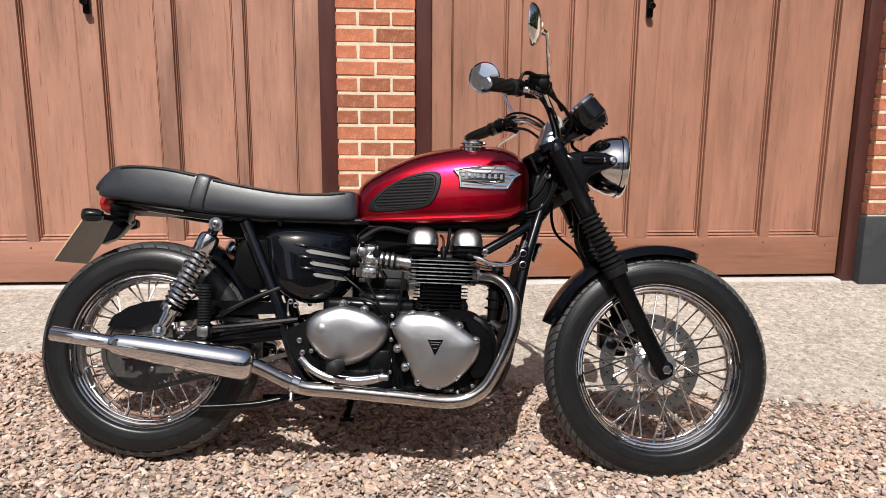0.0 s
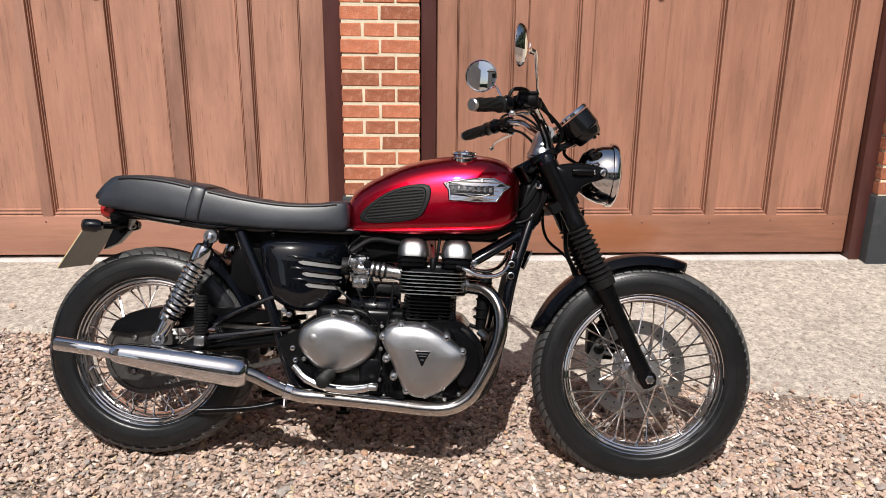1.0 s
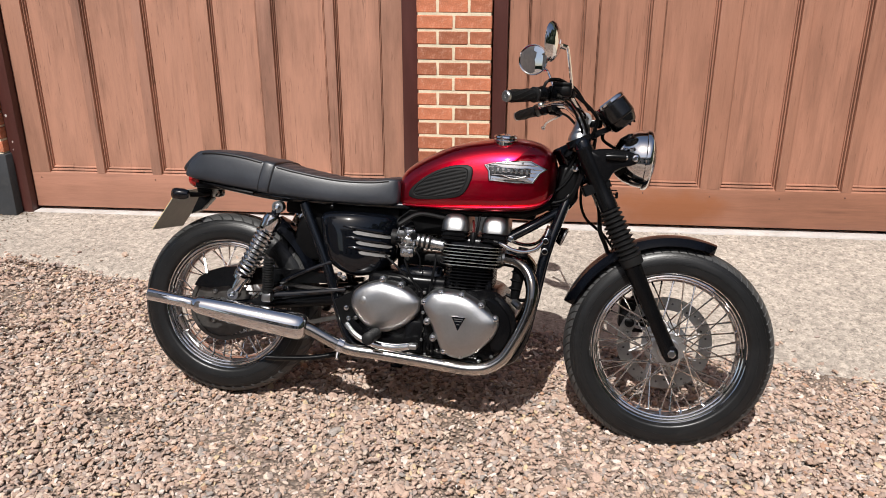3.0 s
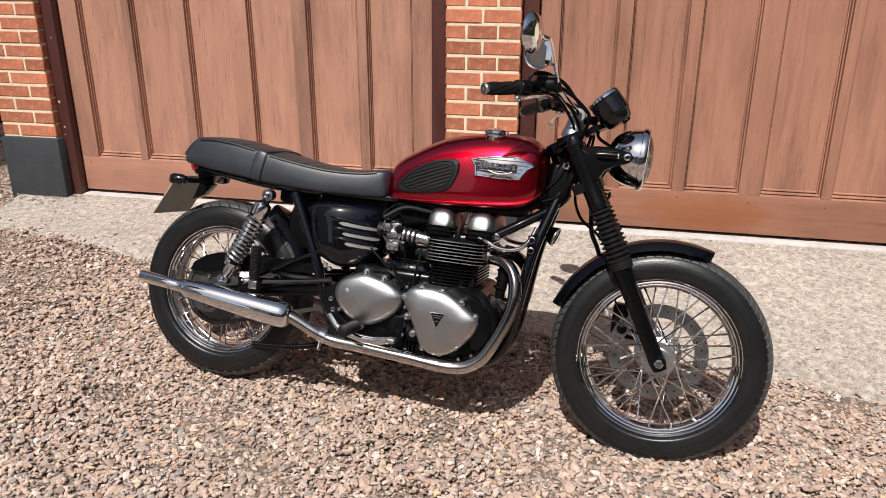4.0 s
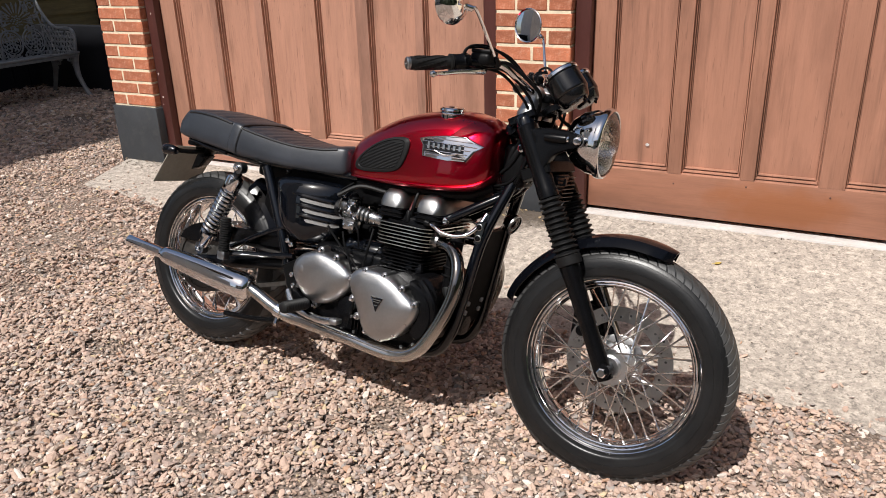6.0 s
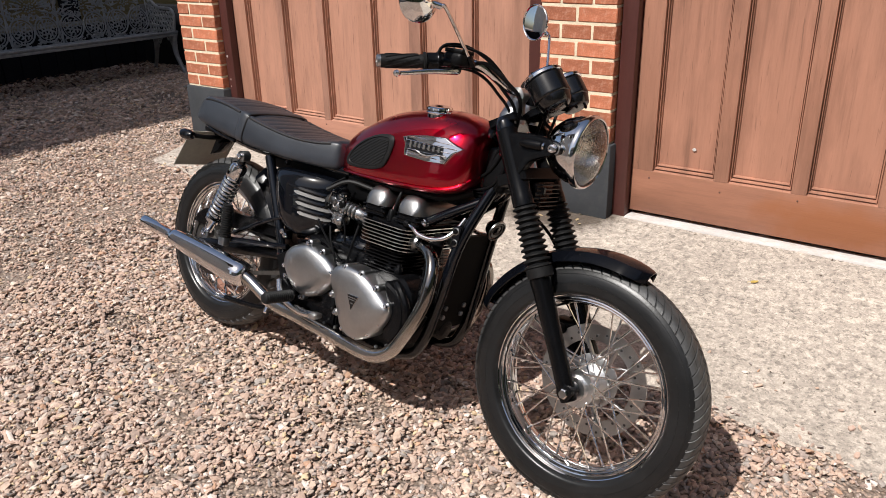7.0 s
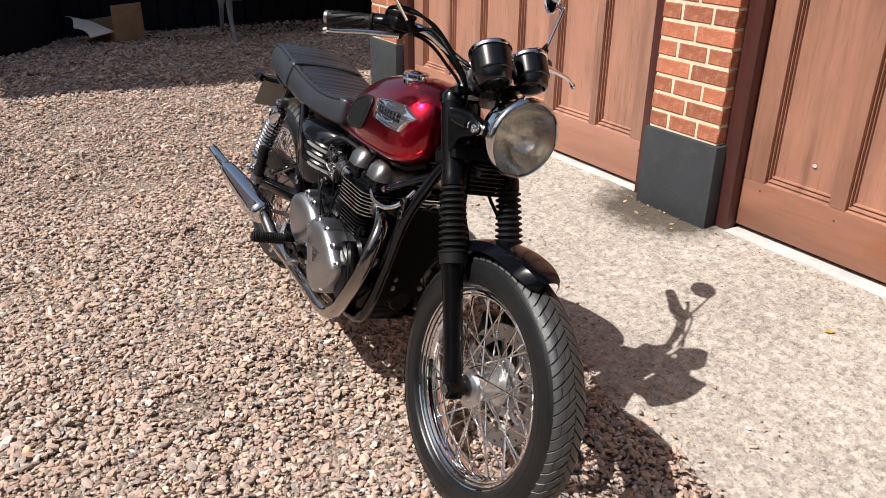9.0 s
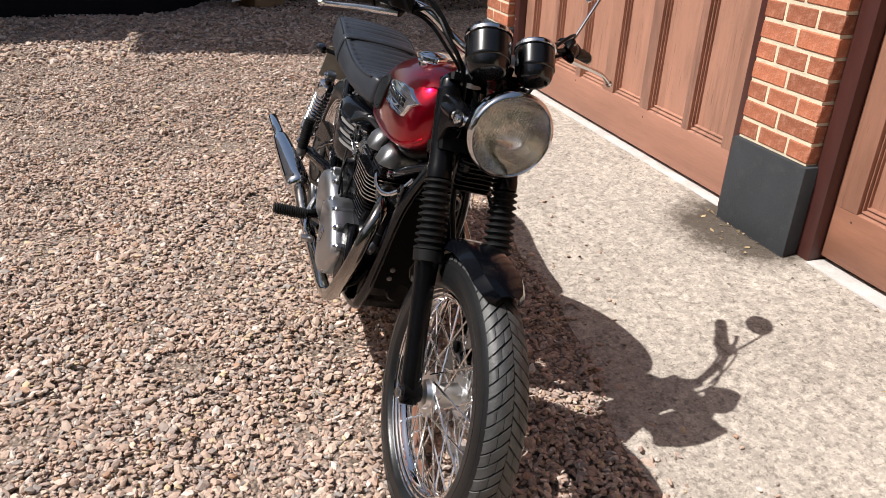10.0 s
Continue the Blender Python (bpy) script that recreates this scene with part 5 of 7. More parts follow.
PAD = [(0.617, 0.436), (0.636, 0.466), (0.690, 0.508), (0.752, 0.534), (0.806, 0.540), (0.822, 0.522), (0.812, 0.474), (0.782, 0.438), (0.697, 0.422), (0.633, 0.421)]
BADGE = [(0.855, 0.546), (0.879, 0.553), (0.942, 0.564), (1.004, 0.567), (1.033, 0.554), (1.058, 0.545), (1.036, 0.529), (1.015, 0.496), (0.958, 0.493), (0.874, 0.496), (0.870, 0.528)]
for s in (RIGHT, LEFT):
    pad = part("knee_pad", fitted(PAD, [(1.0, -0.004), (1.0, 0.004), (0.97, 0.0065), (0.86, 0.007), (0.83, 0.004), (0.5, 0.004), (0.2, 0.004), (0.03, 0.004)], s), M_RUBBER, tank, "ribbed black rubber knee pad")
    inner = smooth_closed([(0.725 + (a - 0.725) * 0.80, 0.478 + (b - 0.478) * 0.78) for a, b in PAD], 4)
    zz = min(p[1] for p in inner) + 0.003
    bm = bmesh.new()
    while zz < max(p[1] for p in inner) - 0.002:
        r = span(inner, zz)
        if r and r[1] - r[0] > 0.012:
            pts = [(r[0] + (r[1] - r[0]) * k / 8, 0, zz) for k in range(9)]
            add_tube(bm, [(x, s * (tank_y(x, z) + 0.0045), z) for x, _, z in pts], 0.0016, 6, smooth=False)
        zz += 0.0043
    part("ribs", bm, M_RUBBER, tank)
    badge = part("tank_badge", fitted(BADGE, [(1.0, -0.006), (1.0, 0.008), (0.97, 0.011), (0.93, 0.011), (0.91, 0.006), (0.5, 0.006), (0.05, 0.006)], s, False), M_CHROME, tank, "chrome tank badge with raised bars")
    for k in range(5):
        z = 0.505 + k * 0.0118
        r = span(BADGE, z)
        if r:
            a, b = r[0] + 0.012, r[1] - 0.014
            part("badge_ridge", tube([(a + (b - a) * j / 6, s * (tank_y(a + (b - a) * j / 6, z) + 0.008), z) for j in range(7)], 0.0012, 6, smooth=False), M_CHROME, tank)
    for j in range(7):
        x = 0.893 + j * 0.0166
        z = 0.531
        h = 0.0072 if j else 0.011
        y = s * (tank_y(x, z) + 0.0085)
        part("badge_bar", box((x - 0.0046, min(y, y + s * 0.003), z - h), (x + 0.0046, max(y, y + s * 0.003), z + h), 0.001, 1), M_LETTER, tank, "plain bright bar")
    bm = bmesh.new()
    sw = [(0.915 + 0.075 * k / 8, 0.518 - 0.009 * math.sin(math.pi * k / 8)) for k in range(9)]
    add_tube(bm, [(x, s * (tank_y(x, z) + 0.0105), z) for x, z in sw], 0.002, 6, smooth=False)
    part("badge_swash", bm, M_LETTER, tank)
    bm = fitted([(0.872, 0.547), (1.003, 0.543), (1.003, 0.515), (0.943, 0.508), (0.872, 0.513)], [(1.0, 0.004), (1.0, 0.0078), (0.5, 0.0078), (0.05, 0.0078)], s, False)
    part("badge_ground", bm, M_BADGE, tank)
# filler cap
cap = part("filler_cap", lathe([(-0.02, 0.034), (0.000, 0.034), (0.002, 0.038), (0.005, 0.039), (0.008, 0.036), (0.010, 0.036), (0.013, 0.0385), (0.018, 0.0375), (0.021, 0.033), (0.020, 0.024), (0.022, 0.018), (0.025, 0.010), (0.026, 0.0)], (0.914, -0.062, 0.624), (0.0, -0.12, 1), 32), M_CHROME, tank, "chrome filler cap")
# seam under the tank
pts = [(x, -w * 0.97, zb + (zt - zb) * 0.07) for x, zb, zt, w in TANK_ROWS[3:-6]]
part("tank_seam", tube(pts, 0.0035, 6, smooth=False), M_RED, tank)
part("tank_seam", tube([(x, -y, z) for x, y, z in pts], 0.0035, 6, smooth=False), M_RED, tank)

# seat
SEAT_HALF = [tuple(v[:2]) for v in spline([(a, b, 0) for a, b in [(0, 0), (0.75, 0), (0.94, 0.05), (1.0, 0.25), (0.99, 0.56), (0.955, 0.81), (0.905, 0.905), (0.74, 0.95), (0.42, 0.985), (0, 1.0)]], 3)]
SEAT = [(-0.152, 0.440, 0.452, 0.082), (-0.149, 0.434, 0.462, 0.100), (-0.134, 0.430, 0.482, 0.112), (-0.112, 0.426, 0.506, 0.119), (-0.094, 0.423, 0.521, 0.123), (-0.072, 0.421, 0.529, 0.127), (-0.02, 0.415, 0.532, 0.133), (0.054, 0.407, 0.527, 0.138), (0.13, 0.399, 0.513, 0.140),
        (0.174, 0.394, 0.503, 0.140), (0.24, 0.390, 0.490, 0.140), (0.342, 0.386, 0.475, 0.137), (0.42, 0.386, 0.470, 0.132), (0.50, 0.387, 0.474, 0.124), (0.555, 0.390, 0.483, 0.113), (0.578, 0.395, 0.480, 0.102), (0.586, 0.405, 0.462, 0.085)]
SEAT_ROWS = refine(SEAT, 22)
bm = bmesh.new()
rings = []
for x, zb, zt, w in SEAT_ROWS:
    ring = section_ring(x, zb, zt, w, SEAT_HALF)
    deep = 0.0
    if 0.19 < x < 0.54:
        deep = 0.0060 * (1 - abs(math.sin(math.pi * (x - 0.19) / 0.040)) ** 0.4)
    elif -0.07 < x < 0.12:
        deep = 0.0045 * (1 - abs(math.sin(math.pi * (x + 0.07) / 0.040)) ** 0.4)
    out = []
    for px, py, pz in ring:
        q = (pz - zb) / (zt - zb)
        lim = 1.0 if abs(py) < 0.82 * w else 0.0
        # pleats bow backwards towards the flanks
        out.append((px - 0.026 * (py / w) ** 2 * lim * (q > 0.9), py, pz - deep * lim * (q > 0.9)))
    rings.append(out)
add_rings(bm, rings)
seat = part("seat", bm, M_SEAT, bike, "black ribbed dual seat with piping", 1.3)
for s in (RIGHT, LEFT):
    for x0, x1 in ((-0.085, 0.132), (0.178, 0.552)):
        pts = [(x, s * w * 0.952, zb + (zt - zb) * 0.865) for x, zb, zt, w in SEAT_ROWS[::5] if x0 < x < x1]
        part("piping", tube(pts, 0.0034, 6, 2), M_PIPING, seat, "black piping")


def seat_at(x):
    rows = list(zip(*SEAT_ROWS))
    return [float(np.interp(x, rows[0], rows[k])) for k in (1, 2, 3)]


rings = []
for x0, lift in ((0.118, -0.001), (0.1185, 0.0035), (0.121, 0.0045), (0.149, 0.0045), (0.1515, 0.0035), (0.152, -0.001)):
    ring = []
    for sgn, half in ((-1, SEAT_HALF), (1, SEAT_HALF[::-1])):
        for p, q in half:
            if q < 0.03 or (sgn > 0 and p < 0.01):
                continue
            zb, zt, w = seat_at(x0 + 0.022 * q)
            ring.append((x0 + 0.022 * q, sgn * (w * p + lift * min(1, p * 2)), zb + (zt - zb) * q + lift * q ** 2))
    rings.append(ring)
bm = bmesh.new()
add_rings(bm, rings, False)
part("strap", bm, M_SEAT, seat, "black vinyl strap across the seat")
for x0 in (0.117, 0.153):
    ring = []
    for sgn, half in ((-1, SEAT_HALF), (1, SEAT_HALF[::-1])):
        for p, q in half:
            if q < 0.03 or (sgn > 0 and p < 0.01):
                continue
            zb, zt, w = seat_at(x0 + 0.022 * q)
            ring.append((x0 + 0.022 * q, sgn * (w * p + 0.001), zb + (zt - zb) * q + 0.001 * q))
    part("strap_seam", tube(ring, 0.0022, 6, smooth=False), M_PIPING, seat)
part("seat_base", box((-0.12, -0.09, 0.396), (0.56, 0.09, 0.415), 0.006), M_DULL, seat)
bolt(bike, (0.37, -0.112, 0.372), (0, -1, 0), 0.007, 0.012, M_BLACK)

# side covers
COVER = [(0.343, 0.352), (0.338, 0.300), (0.350, 0.240), (0.376, 0.186), (0.440, 0.153), (0.500, 0.155), (0.548, 0.180), (0.577, 0.222), (0.580, 0.290), (0.575, 0.352), (0.46, 0.362)]
COVER_LAYERS = [(0.96, 0.085), (0.99, 0.095), (1.0, 0.104), (0.993, 0.114), (0.97, 0.123), (0.925, 0.131), (0.85, 0.138), (0.74, 0.143), (0.58, 0.147), (0.38, 0.149), (0.18, 0.150), (0.04, 0.150)]
COVER_RING = smooth_closed(COVER)
COVER_MID = [sum(p[k] for p in COVER_RING) / len(COVER_RING) for k in (0, 1)]


def cover_turn(x):
    """How far the cover's front turns in towards the engine."""
    return 0.064 * max(0.0, (x - 0.42) / 0.16) ** 1.8


def cover_y(x, z):
    """Half width of the side cover at x and z."""
    dx, dz = x - COVER_MID[0], z - COVER_MID[1]
    far = 0.0
    for (a, b), (c, d) in zip(COVER_RING, COVER_RING[1:] + COVER_RING[:1]):
        a, b, c, d = a - COVER_MID[0], b - COVER_MID[1], c - COVER_MID[0], d - COVER_MID[1]
        det = dx * (d - b) - dz * (c - a)
        if abs(det) < 1e-12:
            continue
        k = (a * (d - b) - b * (c - a)) / det
        f = (a * dz - b * dx) / det
        if k > 0 and 0 <= f <= 1:
            far = max(far, 1 / k)
    ks = [v[0] for v in COVER_LAYERS[2:]][::-1]
    return float(np.interp(min(1.0, far), ks, [v[1] for v in COVER_LAYERS[2:]][::-1])) - cover_turn(x)


for s in (RIGHT, LEFT):
    bm = dome(COVER, [(k, y * s) for k, y in COVER_LAYERS])
    for v in bm.verts:
        v.co.y -= s * cover_turn(v.co.x)
    cov = part("side_cover", bm, M_GLOSS, bike, "gloss black louvred side cover", 1.2)
    for x0, x1, z0, z1 in ((0.452, 0.572, 0.301, 0.288), (0.464, 0.570, 0.268, 0.256), (0.474, 0.566, 0.236, 0.226)):
        # raised hood, its mouth edged below by a bright strip
        rings, strip = [], []
        for k in range(15):
            f = k / 14
            x = x0 - 0.034 + (x1 - x0 + 0.036) * f
            z = z0 + 0.009 + (z1 - z0) * (x - x0) / (x1 - x0)
            y = cover_y(x, z)
            h = 0.0095 * math.sin(min(1, f * 2.2) * math.pi / 2) * min(1.0, (1 - f) * 9 + 0.35)
            w = 0.35 + 0.65 * math.sin(min(1, f * 2.6) * math.pi / 2)
            rings.append([(x, (y - 0.004) * s, z + 0.010 * w), (x, (y + h * 0.55) * s, z + 0.0075 * w), (x, (y + h) * s, z + 0.002 * w), (x, (y + h * 0.95) * s, z - 0.0015 * w), (x, (y + h * 0.3) * s, z - 0.0045 * w), (x, (y - 0.004) * s, z - 0.0045 * w)])
        bm = bmesh.new()
        add_rings(bm, rings)
        part("louvre", bm, M_GLOSS, cov)
        for k in range(11):
            f = k / 10
            x, z = x0 + (x1 - x0) * f, z0 + (z1 - z0) * f - 0.003
            y = cover_y(x, z)
            w = 0.0058 * min(1.0, 0.35 + min(f, 1 - f) * 9)
            strip.append([(x, (y - 0.003) * s, z + w), (x, (y + 0.0025) * s, z + w), (x, (y + 0.0020) * s, z - w), (x, (y - 0.003) * s, z - w)])
        bm = bmesh.new()
        add_rings(bm, strip)
        part("strip", bm, M_STRIP, cov, "pale louvre strip")
part("battery_tray", box((0.19, -0.060, 0.335), (0.585, 0.060, 0.398), 0.012), M_DULL, bike)
part("ignition_coils", box((0.62, -0.055, 0.378), (1.03, 0.055, 0.41), 0.012), M_DULL, bike)
part("wiring_loom", tube([(0.62, -0.07, 0.378), (0.74, -0.085, 0.385), (0.88, -0.085, 0.392), (1.0, -0.075, 0.40), (1.07, -0.05, 0.43)], 0.013, 8), M_DULL, bike)
part("filter_housing", box((0.575, -0.050, 0.302), (0.755, 0.050, 0.402), 0.02, 3), M_DULL, bike)
part("air_box", box((0.36, -0.046, 0.19), (0.57, 0.046, 0.36), 0.02, 2), M_DULL, bike)

# engine
part("crankcase", dome([(0.455, 0.10), (0.50, 0.135), (0.60, 0.125), (0.72, 0.128), (0.90, 0.15), (0.965, 0.11), (0.985, 0.03), (0.95, -0.05), (0.90, -0.085), (0.72, -0.092), (0.52, -0.075), (0.45, 0.0)],
                       [(0.96, -0.135), (1.0, -0.125), (1.0, 0.125), (0.96, 0.135)]), M_BLACK, bike, "black crankcase")
CLUTCH = [(0.704, 0.108), (0.728, 0.134), (0.775, 0.141), (0.822, 0.137), (0.862, 0.122), (0.905, 0.094), (0.943, 0.064), (0.945, 0.036), (0.930, 0.004), (0.900, -0.030), (0.868, -0.056), (0.835, -0.069), (0.800, -0.067), (0.770, -0.046),
          (0.752, -0.010), (0.724, 0.046), (0.704, 0.084)]
clutch = part("clutch_cover", dome(CLUTCH, [(0.97, -0.12), (1.0, -0.128), (1.0, -0.176), (0.985, -0.186), (0.95, -0.194), (0.86, -0.200), (0.6, -0.205), (0.3, -0.207), (0.05, -0.2075)]), M_ALU, bike, "brushed alloy clutch cover")
for x, z in ((0.757, 0.133), (0.823, 0.131), (0.887, 0.105), (0.934, 0.067), (0.917, 0.009), (0.880, -0.034), (0.834, -0.059), (0.780, -0.050), (0.742, -0.012), (0.719, 0.038), (0.707, 0.100)):
    part("bolt_boss", lathe([(0, 0.0115), (0.052, 0.0115), (0.055, 0.009)], (x, -0.134, z), (0, -1, 0), 14), M_ALU, clutch)
    bolt(clutch, (x, -0.188, z), (0, -1, 0), 0.0075, 0.009)
emb = part("emblem", plate([(0.800, 0.068), (0.843, 0.068), (0.8215, 0.024)], -0.203, -0.2105, 0.002), M_GLOSS, clutch, "black triangular emblem")
for z, h in ((0.0610, 0.0145), (0.0545, 0.0110), (0.0440, 0.0045)):
    part("emblem_bar", box((0.8215 - h, -0.2116, z - 0.0010), (0.8215 + h, -0.2100, z + 0.0010)), M_ALU, clutch)
part("emblem_edge", tube([(0.800, -0.2095, 0.068), (0.843, -0.2095, 0.068), (0.8215, -0.2095, 0.024), (0.800, -0.2095, 0.068)], 0.0012, 6, smooth=False), M_CHROME, clutch)
GEAR = [(0.462, 0.086), (0.472, 0.110), (0.496, 0.130), (0.530, 0.144), (0.564, 0.150), (0.614, 0.141), (0.654, 0.126), (0.688, 0.100), (0.692, 0.074), (0.680, 0.046), (0.650, 0.014), (0.606, -0.010), (0.562, -0.018), (0.520, -0.006), (0.484, 0.028), (0.465, 0.058)]
gear = part("sprocket_cover", dome(GEAR, [(0.97, -0.11), (1.0, -0.118), (1.0, -0.146), (0.985, -0.157), (0.93, -0.167), (0.8, -0.174), (0.5, -0.179), (0.2, -0.180), (0.04, -0.180)]), M_ALU, bike, "brushed alloy sprocket cover")
for x, z in ((0.562, 0.154), (0.622, 0.140), (0.660, 0.106), (0.652, 0.042), (0.556, -0.024)):
    part("bolt_boss", lathe([(0, 0.012), (0.034, 0.012), (0.037, 0.009)], (x, -0.12, z), (0, -1, 0), 14), M_ALU, gear)
    bolt(gear, (x, -0.157, z), (0, -1, 0), 0.0078, 0.009)
part("gear_bulge", lathe([(0, 0.034), (0.02, 0.033), (0.034, 0.026), (0.04, 0.012), (0.041, 0.0)], (0.512, -0.138, 0.083), (-0.15, -1, 0), 28), M_ALU, gear)
# castings, mounts and fittings round the covers
for x, z, r, h in ((0.700, 0.060, 0.010, 0.020), (0.700, -0.030, 0.009, 0.018), (0.668, -0.078, 0.009, 0.022), (0.715, -0.075, 0.008, 0.020), (0.625, -0.070, 0.010, 0.016), (0.565, -0.065, 0.010, 0.020), (0.480, 0.020, 0.012, 0.018),
                   (0.700, 0.125, 0.009, 0.020), (0.955, -0.030, 0.010, 0.022), (0.930, -0.060, 0.009, 0.022), (0.890, -0.078, 0.009, 0.020)):
    part("case_boss", lathe([(0, r * 1.25), (h * 0.6, r * 1.1), (h, r * 0.8)], (x, -0.130, z), (0, -1, 0), 12), M_BLACK, bike)
    bolt(bike, (x, -0.130 - h, z), (0, -1, 0), r * 0.62, 0.006, M_STEEL)
for k in range(4):
    part("case_rib", box((0.700 + 0.012 * k, -0.152, -0.088), (0.704 + 0.012 * k, -0.128, -0.035 - 0.004 * k), 0.0015, 1), M_BLACK, bike)
for k in range(3):
    part("case_rib", box((0.945 + 0.014 * k, -0.160 + 0.006 * k, -0.02), (0.949 + 0.014 * k, -0.120, 0.085 - 0.012 * k), 0.0015, 1), M_BLACK, bike)
part("breather_pipe", tube([(0.93, -0.150, 0.128), (0.955, -0.158, 0.112), (0.982, -0.160, 0.075), (0.990, -0.155, 0.02)], 0.013, 10), M_BLACK, bike)
part("wire", tube([(0.69, -0.14, 0.12), (0.697, -0.15, 0.06), (0.700, -0.152, 0.0), (0.690, -0.15, -0.06)], 0.003, 6), M_DULL, bike)
part("wire", tube([(0.575, -0.125, 0.17), (0.62, -0.14, 0.168), (0.665, -0.145, 0.15), (0.70, -0.14, 0.115)], 0.004, 6), M_DULL, bike)
part("wire", tube([(0.96, -0.14, -0.04), (1.0, -0.12, 0.0), (1.02, -0.105, 0.05)], 0.005, 8), M_DULL, bike)
part("oil_filter", lathe([(0, 0.036), (0.05, 0.036), (0.058, 0.030), (0.06, 0.0)], (0.965, 0.0, 0.0), (1, 0, -0.1), 24), M_BLACK, bike)
mount = part("engine_mount_plate", dome([(1.078, 0.300), (1.060, 0.20), (1.045, 0.10), (1.020, 0.0), (1.002, 0.0), (1.028, 0.10), (1.045, 0.20), (1.060, 0.300)], [(1.0, -0.080), (1.0, 0.080)], False), M_SHADE_BLACK, bike, "black engine mounting plate")
for y in (-0.045, 0.045):
    for x, z in ((1.040, 0.075), (1.034, 0.045)):
        bolt(mount, (x, y, z), (1, 0, -0.2), 0.008, 0.006, M_STEEL)
part("gusset", plate([(1.055, 0.330), (1.085, 0.338), (1.078, 0.27), (1.056, 0.265)], -0.099, -0.090, 0.003), M_GLOSS, bike)
for z in (0.318, 0.285):
    bolt(bike, (1.068, -0.101, z), (0, -1, 0), 0.008, 0.006, M_BLACK)
    part("bolt_washer", lathe([(-0.001, 0.008), (0.0005, 0.0105), (0.002, 0.0105), (0.003, 0.008)], (1.068, -0.099, z), (0, -1, 0), 16), M_STEEL, bike)
# left covers
part("alternator_cover", dome(CLUTCH, [(0.97, 0.12), (1.0, 0.128), (1.0, 0.176), (0.95, 0.194), (0.6, 0.205), (0.05, 0.2075)]), M_ALU, bike)
part("left_case", dome(GEAR, [(0.97, 0.11), (1.0, 0.146), (0.93, 0.167), (0.5, 0.179), (0.04, 0.180)]), M_ALU, bike)
# bits below and before the covers
part("oil_plug", lathe([(0, 0.019), (0.010, 0.019), (0.012, 0.015), (0.012, 0.012), (0.008, 0.011)], (0.685, -0.135, 0.002), (0, -1, 0), 24), M_STEEL, bike)
part("oil_filler", lathe([(0, 0.014), (0.012, 0.014), (0.015, 0.01)], (0.665, -0.135, -0.045), (0, -1, 0), 20), M_BLACK, bike)
part("case_rib", box((0.64, -0.150, -0.085), (0.70, -0.13, 0.03), 0.008, 2), M_BLACK, bike)
part("breather", plate([(0.945, 0.11), (0.975, 0.08), (0.985, 0.0), (0.955, 0.0), (0.95, 0.06), (0.925, 0.10)], -0.165, -0.13, 0.006), M_BLACK, bike)
part("front_case", dome([(0.90, 0.13), (0.97, 0.09), (0.985, 0.02), (0.955, -0.04), (0.92, -0.02), (0.93, 0.06)], [(0.95, -0.12), (1, -0.13), (1, -0.165), (0.9, -0.172), (0.5, -0.174)]), M_BLACK, bike)
part("starter_motor", lathe([(0, 0.030), (0.01, 0.036), (0.13, 0.036), (0.14, 0.030), (0.145, 0.012)], (0.60, -0.055, 0.165), (1, 0, 0), 24), M_GLOSS, bike, "black starter motor behind the cylinders")
part("gearbox_top", box((0.50, -0.11, 0.10), (0.775, 0.11, 0.172), 0.02, 3), M_BLACK, bike)
part("inner_case", box((0.57, 0.02, 0.15), (0.74, 0.10, 0.235), 0.015, 2), M_DULL, bike)
part("sump", box((0.66, -0.10, -0.125), (0.92, 0.10, -0.07), 0.015, 2), M_BLACK, bike)


def fin(x0, x1, half, z, thick, round_r, name, parent, bright):
    """One cooling fin with rounded corners; machined edge where bright."""
    ring = []
    for cx, cy, a0 in ((x1 - round_r, half - round_r, 0), (x0 + round_r, half - round_r, 90), (x0 + round_r, -half + round_r, 180), (x1 - round_r, -half + round_r, 270)):
        for k in range(5):
            a = math.radians(a0 + 22.5 * k)
            ring.append((cx + round_r * math.cos(a), cy + round_r * math.sin(a)))
    bm = bmesh.new()
    add_rings(bm, [[(x, y, z - thick / 2) for x, y in ring], [(x, y, z + thick / 2) for x, y in ring]])
    if bright:
        for f in bm.faces:
            f.normal_update()
            if abs(f.normal.z) < 0.5:
                f.material_index = 1
    return part(name, bm, [M_BLACK, M_FIN], parent)


